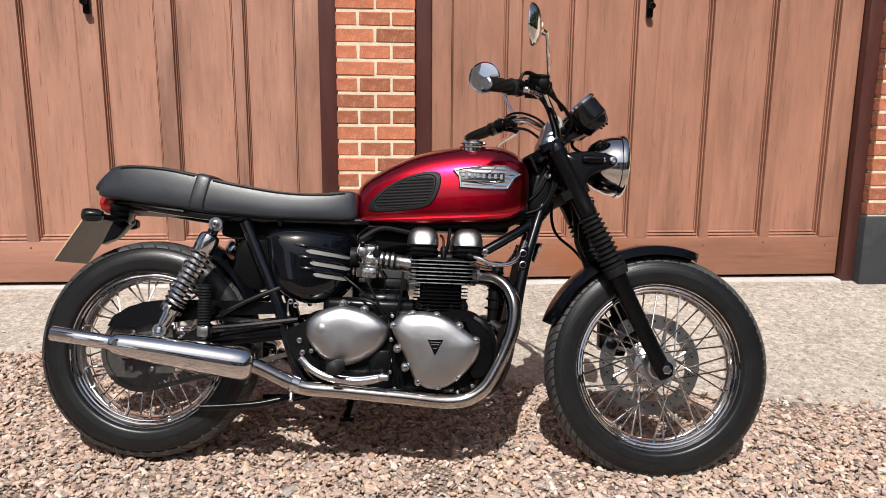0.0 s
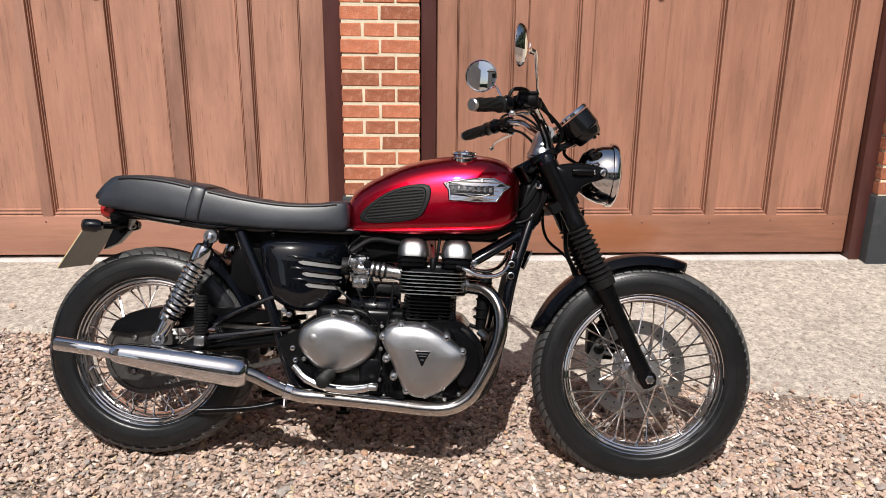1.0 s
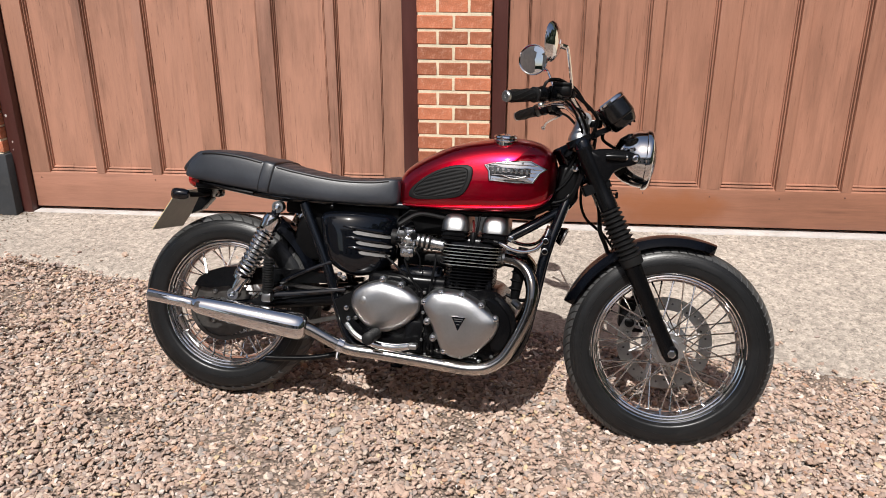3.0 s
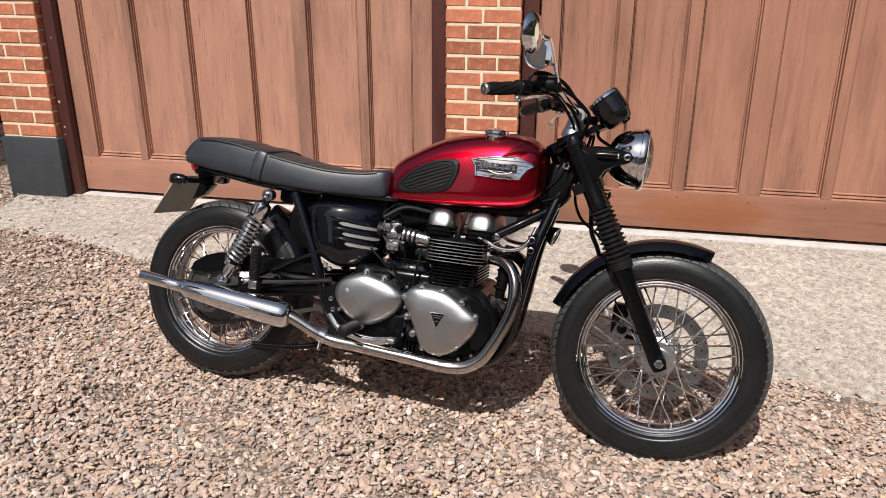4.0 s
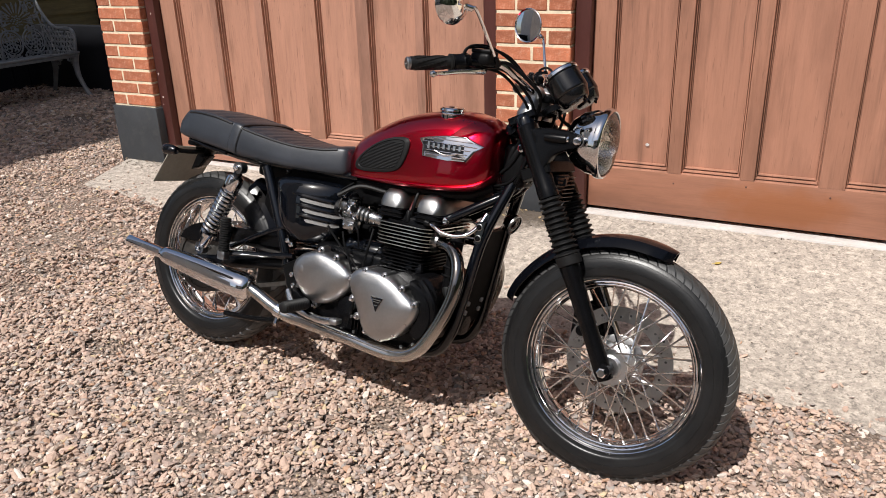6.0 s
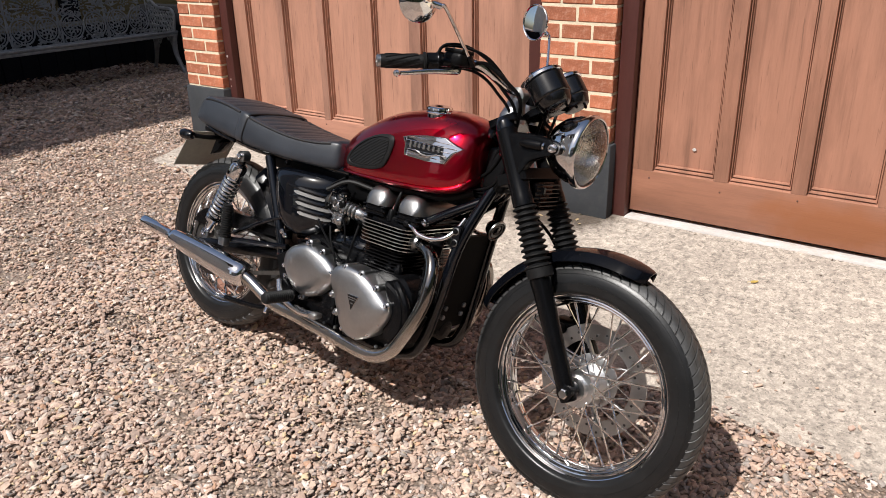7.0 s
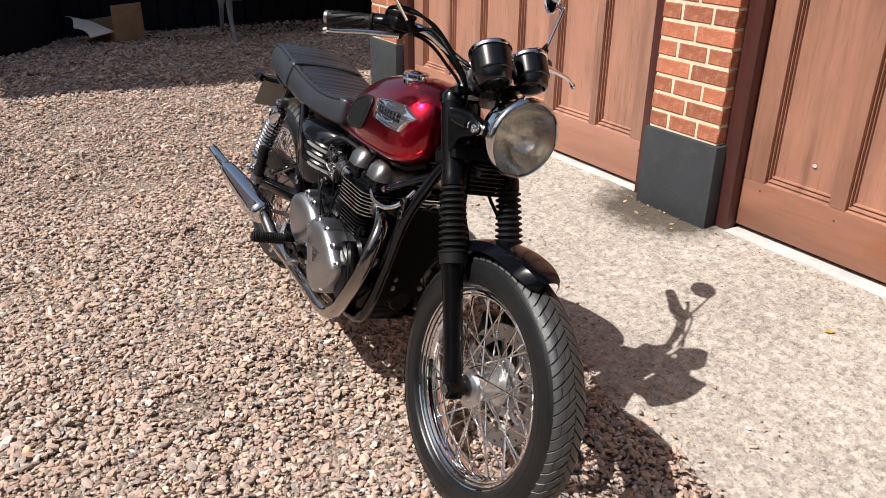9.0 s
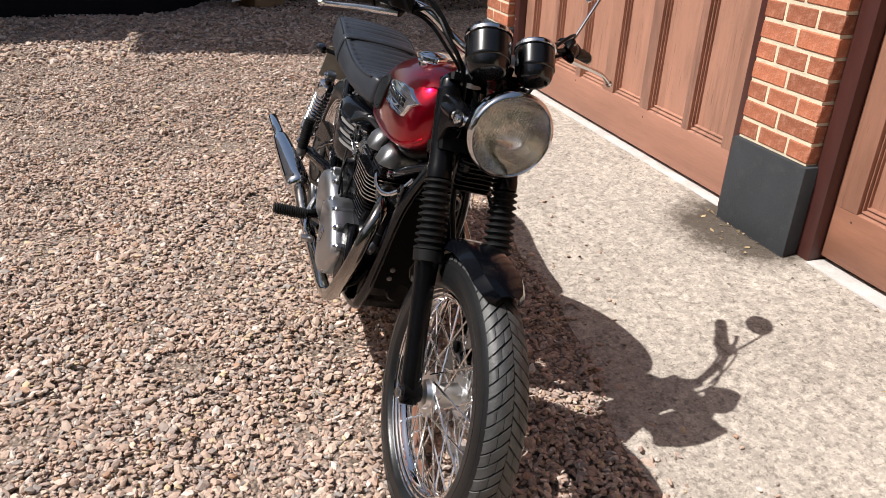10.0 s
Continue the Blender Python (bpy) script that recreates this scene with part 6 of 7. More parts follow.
barrel = part("cylinder_block", box((0.775, -0.105, 0.12), (0.895, 0.105, 0.30), 0.02, 3), M_BLACK, bike, "black finned twin cylinder block")
for k in range(7):
    fin(0.752 + 0.001 * k, 0.912, 0.132, 0.148 + k * 0.0102, 0.0035, 0.03, "fin", barrel, False)
cyl_head = part("cylinder_head", box((0.76, -0.118, 0.218), (0.915, 0.118, 0.315), 0.02, 3), M_BLACK, bike, "black cylinder head with bright fin edges")
for k in range(7):
    fin(0.738 + 0.002 * (k % 2), 0.936, 0.146, 0.222 + k * 0.0105, 0.0029, 0.040, "fin", cyl_head, True)
for x in (0.778, 0.906):
    cc = part("cam_box", box((x - 0.041, -0.124, 0.292), (x + 0.041, 0.124, 0.338), 0.012, 3), M_BLACK, bike)
    for k in range(3):
        part("cam_box_rib", box((x - 0.044, -0.128, 0.300 + k * 0.012), (x + 0.044, 0.128, 0.304 + k * 0.012), 0.0015, 1), M_BLACK, cc)
    bm = bmesh.new()
    rings = []
    for k in range(25):
        f = -1 + 2 * k / 24
        e = max(0.0, (abs(f) - 0.66) / 0.34)
        sc = math.sqrt(max(0.0, 1 - e * e))
        y = 0.132 * f
        ring = []
        for j in range(13):
            a = math.pi * j / 12
            c = math.cos(a)
            ring.append((x + 0.0455 * (0.5 + 0.5 * sc) * math.copysign(abs(c) ** 0.8, c), y, 0.330 + (0.055 * sc + 0.002) * math.sin(a) ** 0.7))
        rings.append(ring)
    add_rings(bm, rings)
    part("cam_cover", bm, M_CAM, cc, "brushed alloy cam cover")
bm = tube([(0.835, -0.105, 0.30), (0.837, -0.107, 0.325), (0.836, -0.09, 0.350), (0.83, -0.06, 0.362)], 0.0038, 8)
part("plug_lead", bm, M_HTLEAD, bike, "dark red spark plug lead")
part("plug_lead", tube([(0.845, -0.105, 0.30), (0.85, -0.112, 0.34), (0.855, -0.09, 0.39), (0.86, -0.02, 0.40)], 0.005, 8), M_DULL, bike)
part("plug_cap", lathe([(0, 0.010), (0.03, 0.010), (0.036, 0.006)], (0.838, -0.112, 0.292), (0, 0, 1), 12), M_DULL, bike)
for x in (0.775, 0.868, 0.80, 0.90):
    part("stud_nut", lathe([(0, 0.013), (0.012, 0.013), (0.02, 0.008), (0.03, 0.007)], (x, -0.116, 0.150), (0, 0, 1), 8), M_BLACK, bike)


# carburettors
def carburettor(s):
    """Cast body with slide cap, float bowl, linkage, screws and a clamped inlet stub."""
    y = 0.100 * s
    b = part("carburettor", lathe([(0, 0.021), (0.006, 0.024), (0.012, 0.020), (0.040, 0.020), (0.046, 0.024), (0.054, 0.022)], (0.600, y, 0.288), (1, 0, -0.1), 20), M_CARB, bike, "alloy carburettor with cables")
    part("slide_tower", box((0.612, y - 0.017, 0.292), (0.644, y + 0.017, 0.322), 0.006, 2), M_CARB, b)
    part("top_cap", lathe([(0, 0.019), (0.004, 0.021), (0.007, 0.019), (0.009, 0.020), (0.013, 0.019), (0.017, 0.013), (0.022, 0.011), (0.026, 0.006)], (0.628, y, 0.320), (0, 0, 1), 20), M_DULL, b)
    part("cap_ring", lathe([(0.0, 0.0195), (0.001, 0.022), (0.005, 0.022), (0.006, 0.0195)], (0.628, y, 0.321), (0, 0, 1), 20, False), M_CHROME, b)
    part("float_bowl", box((0.604, y - 0.021, 0.228), (0.650, y + 0.021, 0.262), 0.008, 2), M_CARB, b)
    part("bowl_flange", box((0.601, y - 0.024, 0.258), (0.653, y + 0.024, 0.266), 0.002, 1), M_CARB, b)
    part("drain_screw", lathe([(0, 0.009), (0.008, 0.009), (0.012, 0.006)], (0.626, y, 0.229), (0, 0, -1), 8), M_STEEL, b)
    part("side_cap", lathe([(0, 0.012), (0.008, 0.012), (0.011, 0.008)], (0.648, y + 0.020 * s, 0.300), (0, s, 0), 16), M_DULL, b)
    part("throttle_drum", lathe([(0, 0.012), (0.004, 0.013), (0.006, 0.010), (0.010, 0.013), (0.012, 0.006)], (0.606, y + 0.018 * s, 0.303), (0, s, 0), 18), M_STEEL, b)
    part("lever", plate([(0.598, 0.312), (0.612, 0.318), (0.622, 0.300), (0.614, 0.284), (0.604, 0.290)], 0.119 * s, 0.122 * s, 0.001), M_STEEL, b)
    part("choke_body", lathe([(0, 0.008), (0.016, 0.008), (0.018, 0.0055), (0.026, 0.005)], (0.600, y + 0.022 * s, 0.276), (-0.2, s * 0.6, 0.5), 12), M_DULL, b)
    part("intake", lathe([(0, 0.020), (0.010, 0.021), (0.046, 0.021), (0.050, 0.019), (0.095, 0.018)], (0.652, y, 0.285), (1, 0, -0.1), 24), M_RUBBER, b)
    for k in (0.004, 0.020, 0.036):
        part("clamp_band", lathe([(k, 0.021), (k + 0.001, 0.0245), (k + 0.008, 0.0245), (k + 0.009, 0.021)], (0.652, y, 0.285), (1, 0, -0.1), 24, False), M_CARB, b)
    part("inlet_stub", lathe([(0.050, 0.019), (0.052, 0.022), (0.070, 0.019), (0.095, 0.022)], (0.652, y, 0.285), (1, 0, -0.1), 24), M_CARB, b)
    part("rubber_sleeve", lathe([(0.0, 0.026), (0.022, 0.026), (0.028, 0.023)], (0.573, y, 0.29), (1, 0, 0), 20), M_RUBBER, b)
    for px, pz, r, ln in ((0.606, 0.330, 0.0045, 0.012), (0.650, 0.272, 0.004, 0.012), (0.608, 0.262, 0.0035, 0.010), (0.648, 0.316, 0.004, 0.014), (0.598, 0.290, 0.004, 0.010), (0.636, 0.244, 0.004, 0.010), (0.614, 0.244, 0.004, 0.008), (0.628, 0.302, 0.005, 0.008), (0.640, 0.284, 0.004, 0.012)):
        part("screw", lathe([(0, r), (ln, r), (ln + 0.002, r * 0.6)], (px, y + 0.018 * s, pz), (0.1, s, 0.15), 8), M_CHROME, b)
    part("linkage", tube([(0.600, y + 0.028 * s, 0.325), (0.594, y + 0.031 * s, 0.30), (0.602, y + 0.031 * s, 0.27), (0.63, y + 0.028 * s, 0.256)], 0.0022, 6), M_STEEL, b)
    part("spring", tube([(0.612 + 0.003 * math.cos(k * 1.6), y + 0.030 * s + 0.003 * math.sin(k * 1.6), 0.270 + 0.0012 * k) for k in range(30)], 0.0009, 5, smooth=False), M_STEEL, b)
    cable(b, [(0.602, y + 0.024 * s, 0.312), (0.592, y + 0.026 * s, 0.345), (0.62, y, 0.375)], 0.003)
    cable(b, [(0.655, y + 0.022 * s, 0.258), (0.672, y + 0.024 * s, 0.230), (0.676, y + 0.02 * s, 0.185)], 0.003)


carburettor(RIGHT)
carburettor(LEFT)
cable(bike, [(0.60, -0.15, 0.335), (0.66, -0.12, 0.372), (0.75, -0.09, 0.365), (0.80, -0.06, 0.385)], 0.007, M_RUBBER, "fuel_hose")
cable(bike, [(0.625, -0.14, 0.225), (0.645, -0.15, 0.185), (0.675, -0.15, 0.13), (0.68, -0.145, 0.10)], 0.0035, None, "drain_hose")
cable(bike, [(0.725, -0.12, 0.25), (0.722, -0.135, 0.19), (0.712, -0.14, 0.12)], 0.004, None, "breather_hose")
cable(bike, [(0.56, -0.13, 0.23), (0.60, -0.14, 0.20), (0.64, -0.14, 0.165)], 0.0035)
cable(bike, [(0.955, -0.06, 0.13), (1.0, -0.06, 0.115), (1.04, -0.04, 0.12)], 0.006)

# exhausts
HEADER = [(0.905, 0.085, 0.250), (0.945, 0.092, 0.247), (0.990, 0.108, 0.240), (1.024, 0.126, 0.211), (1.041, 0.146, 0.160), (1.034, 0.156, 0.090), (0.997, 0.165, -0.004), (0.952, 0.170, -0.072), (0.875, 0.172, -0.102), (0.719, 0.175, -0.093),
          (0.564, 0.178, -0.083), (0.473, 0.182, -0.077), (0.412, 0.190, -0.055), (0.350, 0.197, -0.026), (0.31, 0.202, -0.014)]
for s in (RIGHT, LEFT):
    pipe = part("exhaust_pipe", tube([(x, y * s, z) for x, y, z in HEADER], 0.0205, 18, 8), M_PIPE, bike, "heat-tinted chrome exhaust header")
    part("port_flange", lathe([(0, 0.030), (0.010, 0.031), (0.014, 0.026), (0.022, 0.024)], (0.922, 0.088 * s, 0.249), (1, 0, 0), 20), M_STEEL, pipe)
    part("clamp", lathe([(-0.012, 0.0225), (-0.010, 0.0245), (0.010, 0.0245), (0.012, 0.0225)], (0.445, 0.186 * s, -0.067), (-0.94, 0.1 * s, 0.32), 20), M_CHROME, pipe)
    part("clamp_bolt", lathe([(0, 0.007), (0.02, 0.007), (0.024, 0.004)], (0.437, 0.186 * s, -0.092), (0, 0.4 * s, -1), 10), M_CHROME, pipe)
    a, b, c = Vector((0.333, 0.199 * s, -0.020)), Vector((-0.033, 0.240 * s, 0.032)), Vector((-0.180, 0.262 * s, 0.052))
    d = c - a
    ln = d.length
    k = (b - a).length / ln
    muff = part("silencer", lathe([(0.0, 0.023), (0.002, 0.030), (0.006, 0.0355), (0.013, 0.040), (0.022, 0.0430), (0.035, 0.0445), (0.06, 0.0448), (0.16, 0.0418), (0.28, 0.0350), (0.345, 0.0300), (0.358, 0.0282), (0.366, 0.0245), (0.372, 0.0205), (0.376, 0.0195), (0.40, 0.0195), (ln - 0.002, 0.0195), (ln, 0.0185), (ln, 0.0165), (ln - 0.06, 0.016)], a, d, 36),
                M_CHROME, bike, "chrome megaphone silencer")
    part("silencer_bracket", plate([(0.16, 0.02), (0.20, 0.06), (0.215, 0.085), (0.195, 0.09), (0.13, 0.045)], 0.178 * s, 0.184 * s), M_BLACK, bike)
# chrome coolant pipe beside the head
for s in (RIGHT, LEFT):
    op = part("oil_pipe", tube([(0.915, 0.122 * s, 0.302), (0.94, 0.130 * s, 0.296), (0.965, 0.132 * s, 0.285), (1.005, 0.126 * s, 0.281), (1.040, 0.115 * s, 0.292), (1.062, 0.095 * s, 0.318), (1.075, 0.075 * s, 0.355)], 0.0068, 12), M_CHROME, bike, "bright steel oil pipe")
    part("union", lathe([(0, 0.013), (0.014, 0.013), (0.017, 0.009)], (0.905, 0.123 * s, 0.303), (1, 0, -0.2), 14), M_BLACK, op)
# rectifier before the bottom yoke
cool = part("rectifier", box((1.235, -0.047, 0.418), (1.262, 0.047, 0.500), 0.005), M_BLACK, bike, "black finned rectifier below the headlamp")
for k in range(7):
    part("cooling_fin", box((1.258, -0.049, 0.424 + k * 0.0115), (1.280, 0.049, 0.4275 + k * 0.0115), 0.001, 1), M_BLACK, cool)
part("emblem_boss", box((1.276, -0.045, 0.47), (1.284, -0.031, 0.49), 0.002, 1), M_BLACK, cool)
# horn
HORN, HORN_WAY = Vector((1.122, 0.016, 0.330)), Vector((0.92, -0.12, -0.35))
horn = part("horn", lathe([(-0.030, 0.010), (-0.020, 0.022), (0.0, 0.031), (0.006, 0.031), (0.008, 0.026), (0.003, 0.021), (0.006, 0.012), (0.007, 0.0)], HORN, HORN_WAY, 28), M_GLOSS, bike, "black horn with a chrome rim")
part("horn_rim", lathe([(0.003, 0.0300), (0.004, 0.0325), (0.008, 0.032), (0.009, 0.028)], HORN, HORN_WAY, 28, False, True), M_STEEL, horn)
part("horn_grille", lathe([(0.0025, 0.026), (0.0060, 0.024), (0.0065, 0.018), (0.0045, 0.014), (0.008, 0.010), (0.010, 0.0)], HORN, HORN_WAY, 16), M_GLOSS, horn)
part("crash_tube", tube([(1.0, -0.075, 0.29), (0.992, -0.085, 0.20), (0.985, -0.09, 0.12)], [0.016, 0.020, 0.014], 12), M_DULL, bike)
for k in range(5):
    part("spring_ring", lathe([(-0.004, 0.018), (0, 0.0225), (0.004, 0.018)], (0.996 - 0.003 * k, -0.080 - 0.002 * k, 0.26 - 0.026 * k), (0.1, 0, 1), 16, False), M_DULL, bike)
part("union_nut", lathe([(0, 0.012), (0.03, 0.012), (0.034, 0.008)], (0.985, -0.095, 0.115), (0.6, -0.6, -0.4), 8), M_STEEL, bike)

# chain guard and inner guard
cg = plate([(-0.10, 0.066), (-0.085, 0.095), (-0.045, 0.122), (0.0, 0.138), (0.06, 0.147), (0.28, 0.152), (0.40, 0.15), (0.40, 0.12), (0.20, 0.105), (0.10, 0.085), (0.02, 0.075), (-0.04, 0.062)], -0.112, -0.075, 0.006)
part("chain_guard", cg, M_BLACK, bike, "black chain guard")
part("inner_guard", dome([(0.235, 0.19), (0.225, 0.26), (0.255, 0.34), (0.33, 0.36), (0.34, 0.20)], [(0.80, -0.058), (0.95, -0.05), (1, -0.03), (1, 0.03), (0.95, 0.05)]), M_DULL, bike)


# foot controls
def peg(at, way, length, label):
    prof = [(0, 0.010), (0.0, 0.0165)]
    n = int(length / 0.008)
    for k in range(n):
        z = 0.004 + k * (length - 0.008) / n
        prof += [(z, 0.0155), (z + 0.002, 0.019), (z + 0.005, 0.019), (z + 0.007, 0.0155)]
    prof += [(length, 0.017), (length + 0.003, 0.012)]
    return part("footpeg", lathe(prof, at, way, 20), M_RUBBER, bike, label)


for s in (RIGHT, LEFT):
    p = peg((0.563, 0.205 * s, -0.012), (-0.05, s, 0.02), 0.105, "ribbed black rubber footpeg")
    part("peg_mount", tube([(0.515, 0.135 * s, -0.02), (0.53, 0.17 * s, -0.02), (0.560, 0.207 * s, -0.012)], [0.020, 0.017, 0.012], 12), M_BLACK, p)
    p2 = peg((0.194, 0.196 * s, 0.080), (-0.03, -0.05 * s, 1), 0.110, "folded ribbed black rubber pillion footpeg")
    part("peg_hinge", box((0.178, 0.196 * s - 0.014, 0.052), (0.210, 0.196 * s + 0.014, 0.082), 0.005), M_STEEL, p2)
ped = part("brake_pedal", tube([(0.455, -0.165, 0.0), (0.49, -0.185, -0.028), (0.54, -0.195, -0.046), (0.61, -0.20, -0.052), (0.655, -0.205, -0.046), (0.69, -0.21, -0.036)], [0.010, 0.010, 0.011, 0.012, 0.012, 0.010], 12), M_LEVER, bike, "polished alloy brake pedal")
part("pedal_pad", box((0.672, -0.232, -0.046), (0.700, -0.196, -0.030), 0.004), M_ALU, ped)
part("heel_plate", plate([(0.47, 0.02), (0.505, -0.01), (0.535, -0.015), (0.53, -0.045), (0.49, -0.04), (0.455, -0.01)], -0.150, -0.160, 0.003), M_BLACK, bike)
part("gear_lever", tube([(0.55, 0.17, 0.0), (0.62, 0.19, -0.02), (0.69, 0.20, -0.02), (0.70, 0.23, -0.02)], 0.008, 10), M_ALU, bike)
part("stand_tang", tube([(0.46, -0.13, -0.10), (0.35, -0.145, -0.128), (0.24, -0.152, -0.140), (0.185, -0.155, -0.143)], 0.0095, 12), M_BLACK, bike)
part("centre_stand", tube([(0.46, 0.12, -0.09), (0.44, 0.13, -0.14), (0.30, 0.14, -0.155)], 0.012, 12), M_BLACK, bike)
stand = part("side_stand", tube([(0.60, 0.115, -0.08), (0.575, 0.17, -0.14), (0.55, 0.255, -0.225)], 0.011, 12), M_BLACK, bike, "black side stand")
part("foot", box((0.53, 0.235, -0.236), (0.575, 0.285, -0.222), 0.004), M_BLACK, stand)

# tail
tail = part("tail_light", lathe([(0, 0.030), (0.012, 0.032), (0.030, 0.030), (0.042, 0.022), (0.046, 0.0)], (-0.135, 0, 0.425), (-1, 0, -0.1), 24), M_LENS_R, bike, "red tail lamp")
part("tail_bracket", plate([(-0.148, 0.40), (-0.11, 0.42), (-0.082, 0.412), (-0.092, 0.375), (-0.112, 0.352), (-0.136, 0.368)], -0.032, 0.032, 0.006), M_BLACK, bike)
part("tail_lamp_cap", box((-0.165, -0.035, 0.446), (-0.12, 0.035, 0.456), 0.004), M_DULL, tail)
pw = Vector((-0.085, 0, -0.140)).normalized()
pn = Vector((pw.z, 0, -pw.x))
o = Vector((-0.172, 0, 0.384))
pm = Matrix(((pw.x, 0, pn.x, o.x), (0, 1, 0, 0), (pw.z, 0, pn.z, o.z), (0, 0, 0, 1)))
bm = bmesh.new()
add_box(bm, (0.0, -0.110, -0.0012), (0.165, 0.110, 0.0012), 0, 1, pm)
plate_ob = part("number_plate", bm, M_PLATE_B, bike, "number plate with a grey back and yellow face")
bm = bmesh.new()
add_box(bm, (0.002, -0.108, 0.0014), (0.163, 0.108, 0.0030), 0.0005, 1, pm)
part("plate_face", bm, M_PLATE_Y, plate_ob, "yellow reflective face")
bm = bmesh.new()
for row, n in ((0.05, 4), (0.115, 3)):
    for k in range(n):
        add_box(bm, (row - 0.025, -0.08 + k * 0.045, 0.0032), (row + 0.025, -0.055 + k * 0.045, 0.0038), 0, 1, pm)
part("plate_bars", bm, M_DIAL, plate_ob)
part("plate_bracket", plate([(-0.135, 0.37), (-0.09, 0.36), (-0.125, 0.32), (-0.165, 0.30)], -0.022, 0.022, 0.004), M_BLACK, bike)
for s in (RIGHT, LEFT):
    ind = part("indicator", lathe([(-0.03, 0.004), (-0.026, 0.013), (-0.012, 0.0185), (0.012, 0.0195), (0.020, 0.0185)], (-0.145, 0.140 * s, 0.374), (-1, 0.1 * s, 0), 24), M_GLOSS, bike, "black bullet indicator")
    part("indicator_lens", lathe([(0.019, 0.0185), (0.026, 0.0165), (0.030, 0.008), (0.031, 0.0)], (-0.145, 0.140 * s, 0.374), (-1, 0.1 * s, 0), 24), M_LENS_D, ind)
    part("indicator_stalk", tube([(-0.10, 0.03 * s, 0.375), (-0.115, 0.08 * s, 0.372), (-0.142, 0.135 * s, 0.374)], 0.0085, 10), M_DULL, ind)
part("grab_rail", tube([(0.10, -0.122, 0.395), (0.0, -0.118, 0.405), (-0.10, -0.095, 0.42)], 0.006, 8), M_BLACK, bike)
# ==== BACKGROUND THINGS ====


# ---- bench and carton in the shade ----
def bench():
    """Cast-iron garden bench: pierced back with fans and medallions, slatted seat, pierced scrolled ends."""
    root = tagged(new("garden_bench"), "ornate grey cast-iron garden bench on the shaded gravel", "bench")
    root.matrix_world = pose(-5.25, 4.473, 0.117, 0, 0, 87)
    half, deep = 0.975, 0.40
    for k in range(5):
        y = 0.02 + k * 0.076
        z = 0.404 - 0.05 * (k / 4) ** 0.8
        part("seat_slat", box((-half + 0.03, y, z - 0.014), (half - 0.03, y + 0.058, z), 0.005), M_IRON, root)
    part("seat_rail", box((-half, -0.012, 0.398), (half, 0.016, 0.418), 0.006), M_IRON, root)
    part("seat_rail", box((-half + 0.01, -0.004, 0.366), (half - 0.01, 0.014, 0.396), 0.006), M_IRON, root)

    def back(u, z):
        return Vector((u, deep + 0.16 * (z - 0.42), z))

    wide = 1.86
    part("back_rail", tube([back(-wide / 2, 0.372), back(wide / 2, 0.372)], 0.014, 8, smooth=False), M_IRON, root)
    top = [back(-wide / 2 + wide * k / 32, 0.88 + 0.055 * abs(math.sin(math.pi * k / 8))) for k in range(33)]
    part("back_rail", tube(top, 0.016, 10, 2), M_IRON, root)
    for panel in range(4):
        w = wide / 4
        cu = -wide / 2 + w * (panel + 0.5)
        bm = bmesh.new()
        # two leaf medallions
        for sx in (-1, 1):
            mu, mz, r = cu + sx * 0.113, 0.520, 0.108
            add_tube(bm, [back(mu + r * math.cos(math.tau * k / 24), mz + 1.06 * r * math.sin(math.tau * k / 24)) for k in range(25)], 0.0075, 6, smooth=False)
            add_tube(bm, [back(mu + 0.8 * r * math.cos(math.tau * k / 20), mz + 0.84 * r * math.sin(math.tau * k / 20)) for k in range(21)], 0.005, 5, smooth=False)
            for k in range(20):
                a = k * 2.4 + panel + sx
                q = r * 0.74 * math.sqrt((k + 0.5) / 20)
                c0, c1 = mu + q * math.cos(a), mz + q * math.sin(a)
                add_tube(bm, [back(c0 + 0.017 * math.cos(a + j * 0.9), c1 + 0.017 * math.sin(a + j * 0.9)) for j in range(6)], [0.005, 0.010, 0.006, 0.009, 0.004], 5, smooth=False)
        # flower boss with a fan of rays
        fz = 0.715
        for k in range(19):
            a, q = k * 2.4, 0.056 * math.sqrt((k + 0.5) / 19)
            add_lathe(bm, [(-0.006, 0.006), (0.006, 0.0085), (0.009, 0.003)], back(cu + q * math.cos(a), fz + q * math.sin(a)), (0, -1, 0.1), 6)
        for k in range(13):
            a = math.pi * (-0.08 + 1.16 * k / 12)
            r0, r1 = 0.068, min(0.168, 0.215 / max(0.05, abs(math.cos(a))))
            add_tube(bm, [back(cu + r0 * math.cos(a), fz + r0 * math.sin(a)), back(cu + 0.6 * (r0 + r1) * math.cos(a), fz + 0.6 * (r0 + r1) * math.sin(a)), back(cu + r1 * math.cos(a), fz + r1 * math.sin(a))], [0.004, 0.0105, 0.005], 6, 4)
        # leaf sprays between the fans and along the foot
        for sx in (-1, 1):
            for k in range(44):
                du, dz = random.uniform(0.10, w / 2), random.uniform(0.65, 0.90)
                if k > 22:
                    du, dz = random.uniform(0.0, w / 2), random.choice((0.395, 0.405, 0.42, 0.63, 0.645))
                p = back(cu + sx * du, dz)
                a = random.uniform(0, 6.28)
                add_tube(bm, [p + Vector((0.021 * math.cos(a + j * 0.9), 0, 0.021 * math.sin(a + j * 0.9))) for j in range(5)], [0.004, 0.010, 0.005, 0.009, 0.003], 5, smooth=False)
            u = cu + sx * w / 2
            add_tube(bm, [back(u, 0.375), back(u - sx * 0.012, 0.52), back(u, 0.66), back(u - sx * 0.01, 0.78), back(u, 0.88)], 0.008, 6, 3)
        part("scroll_panel", bm, M_IRON, root, "pierced casting of fans, medallions and leaves")
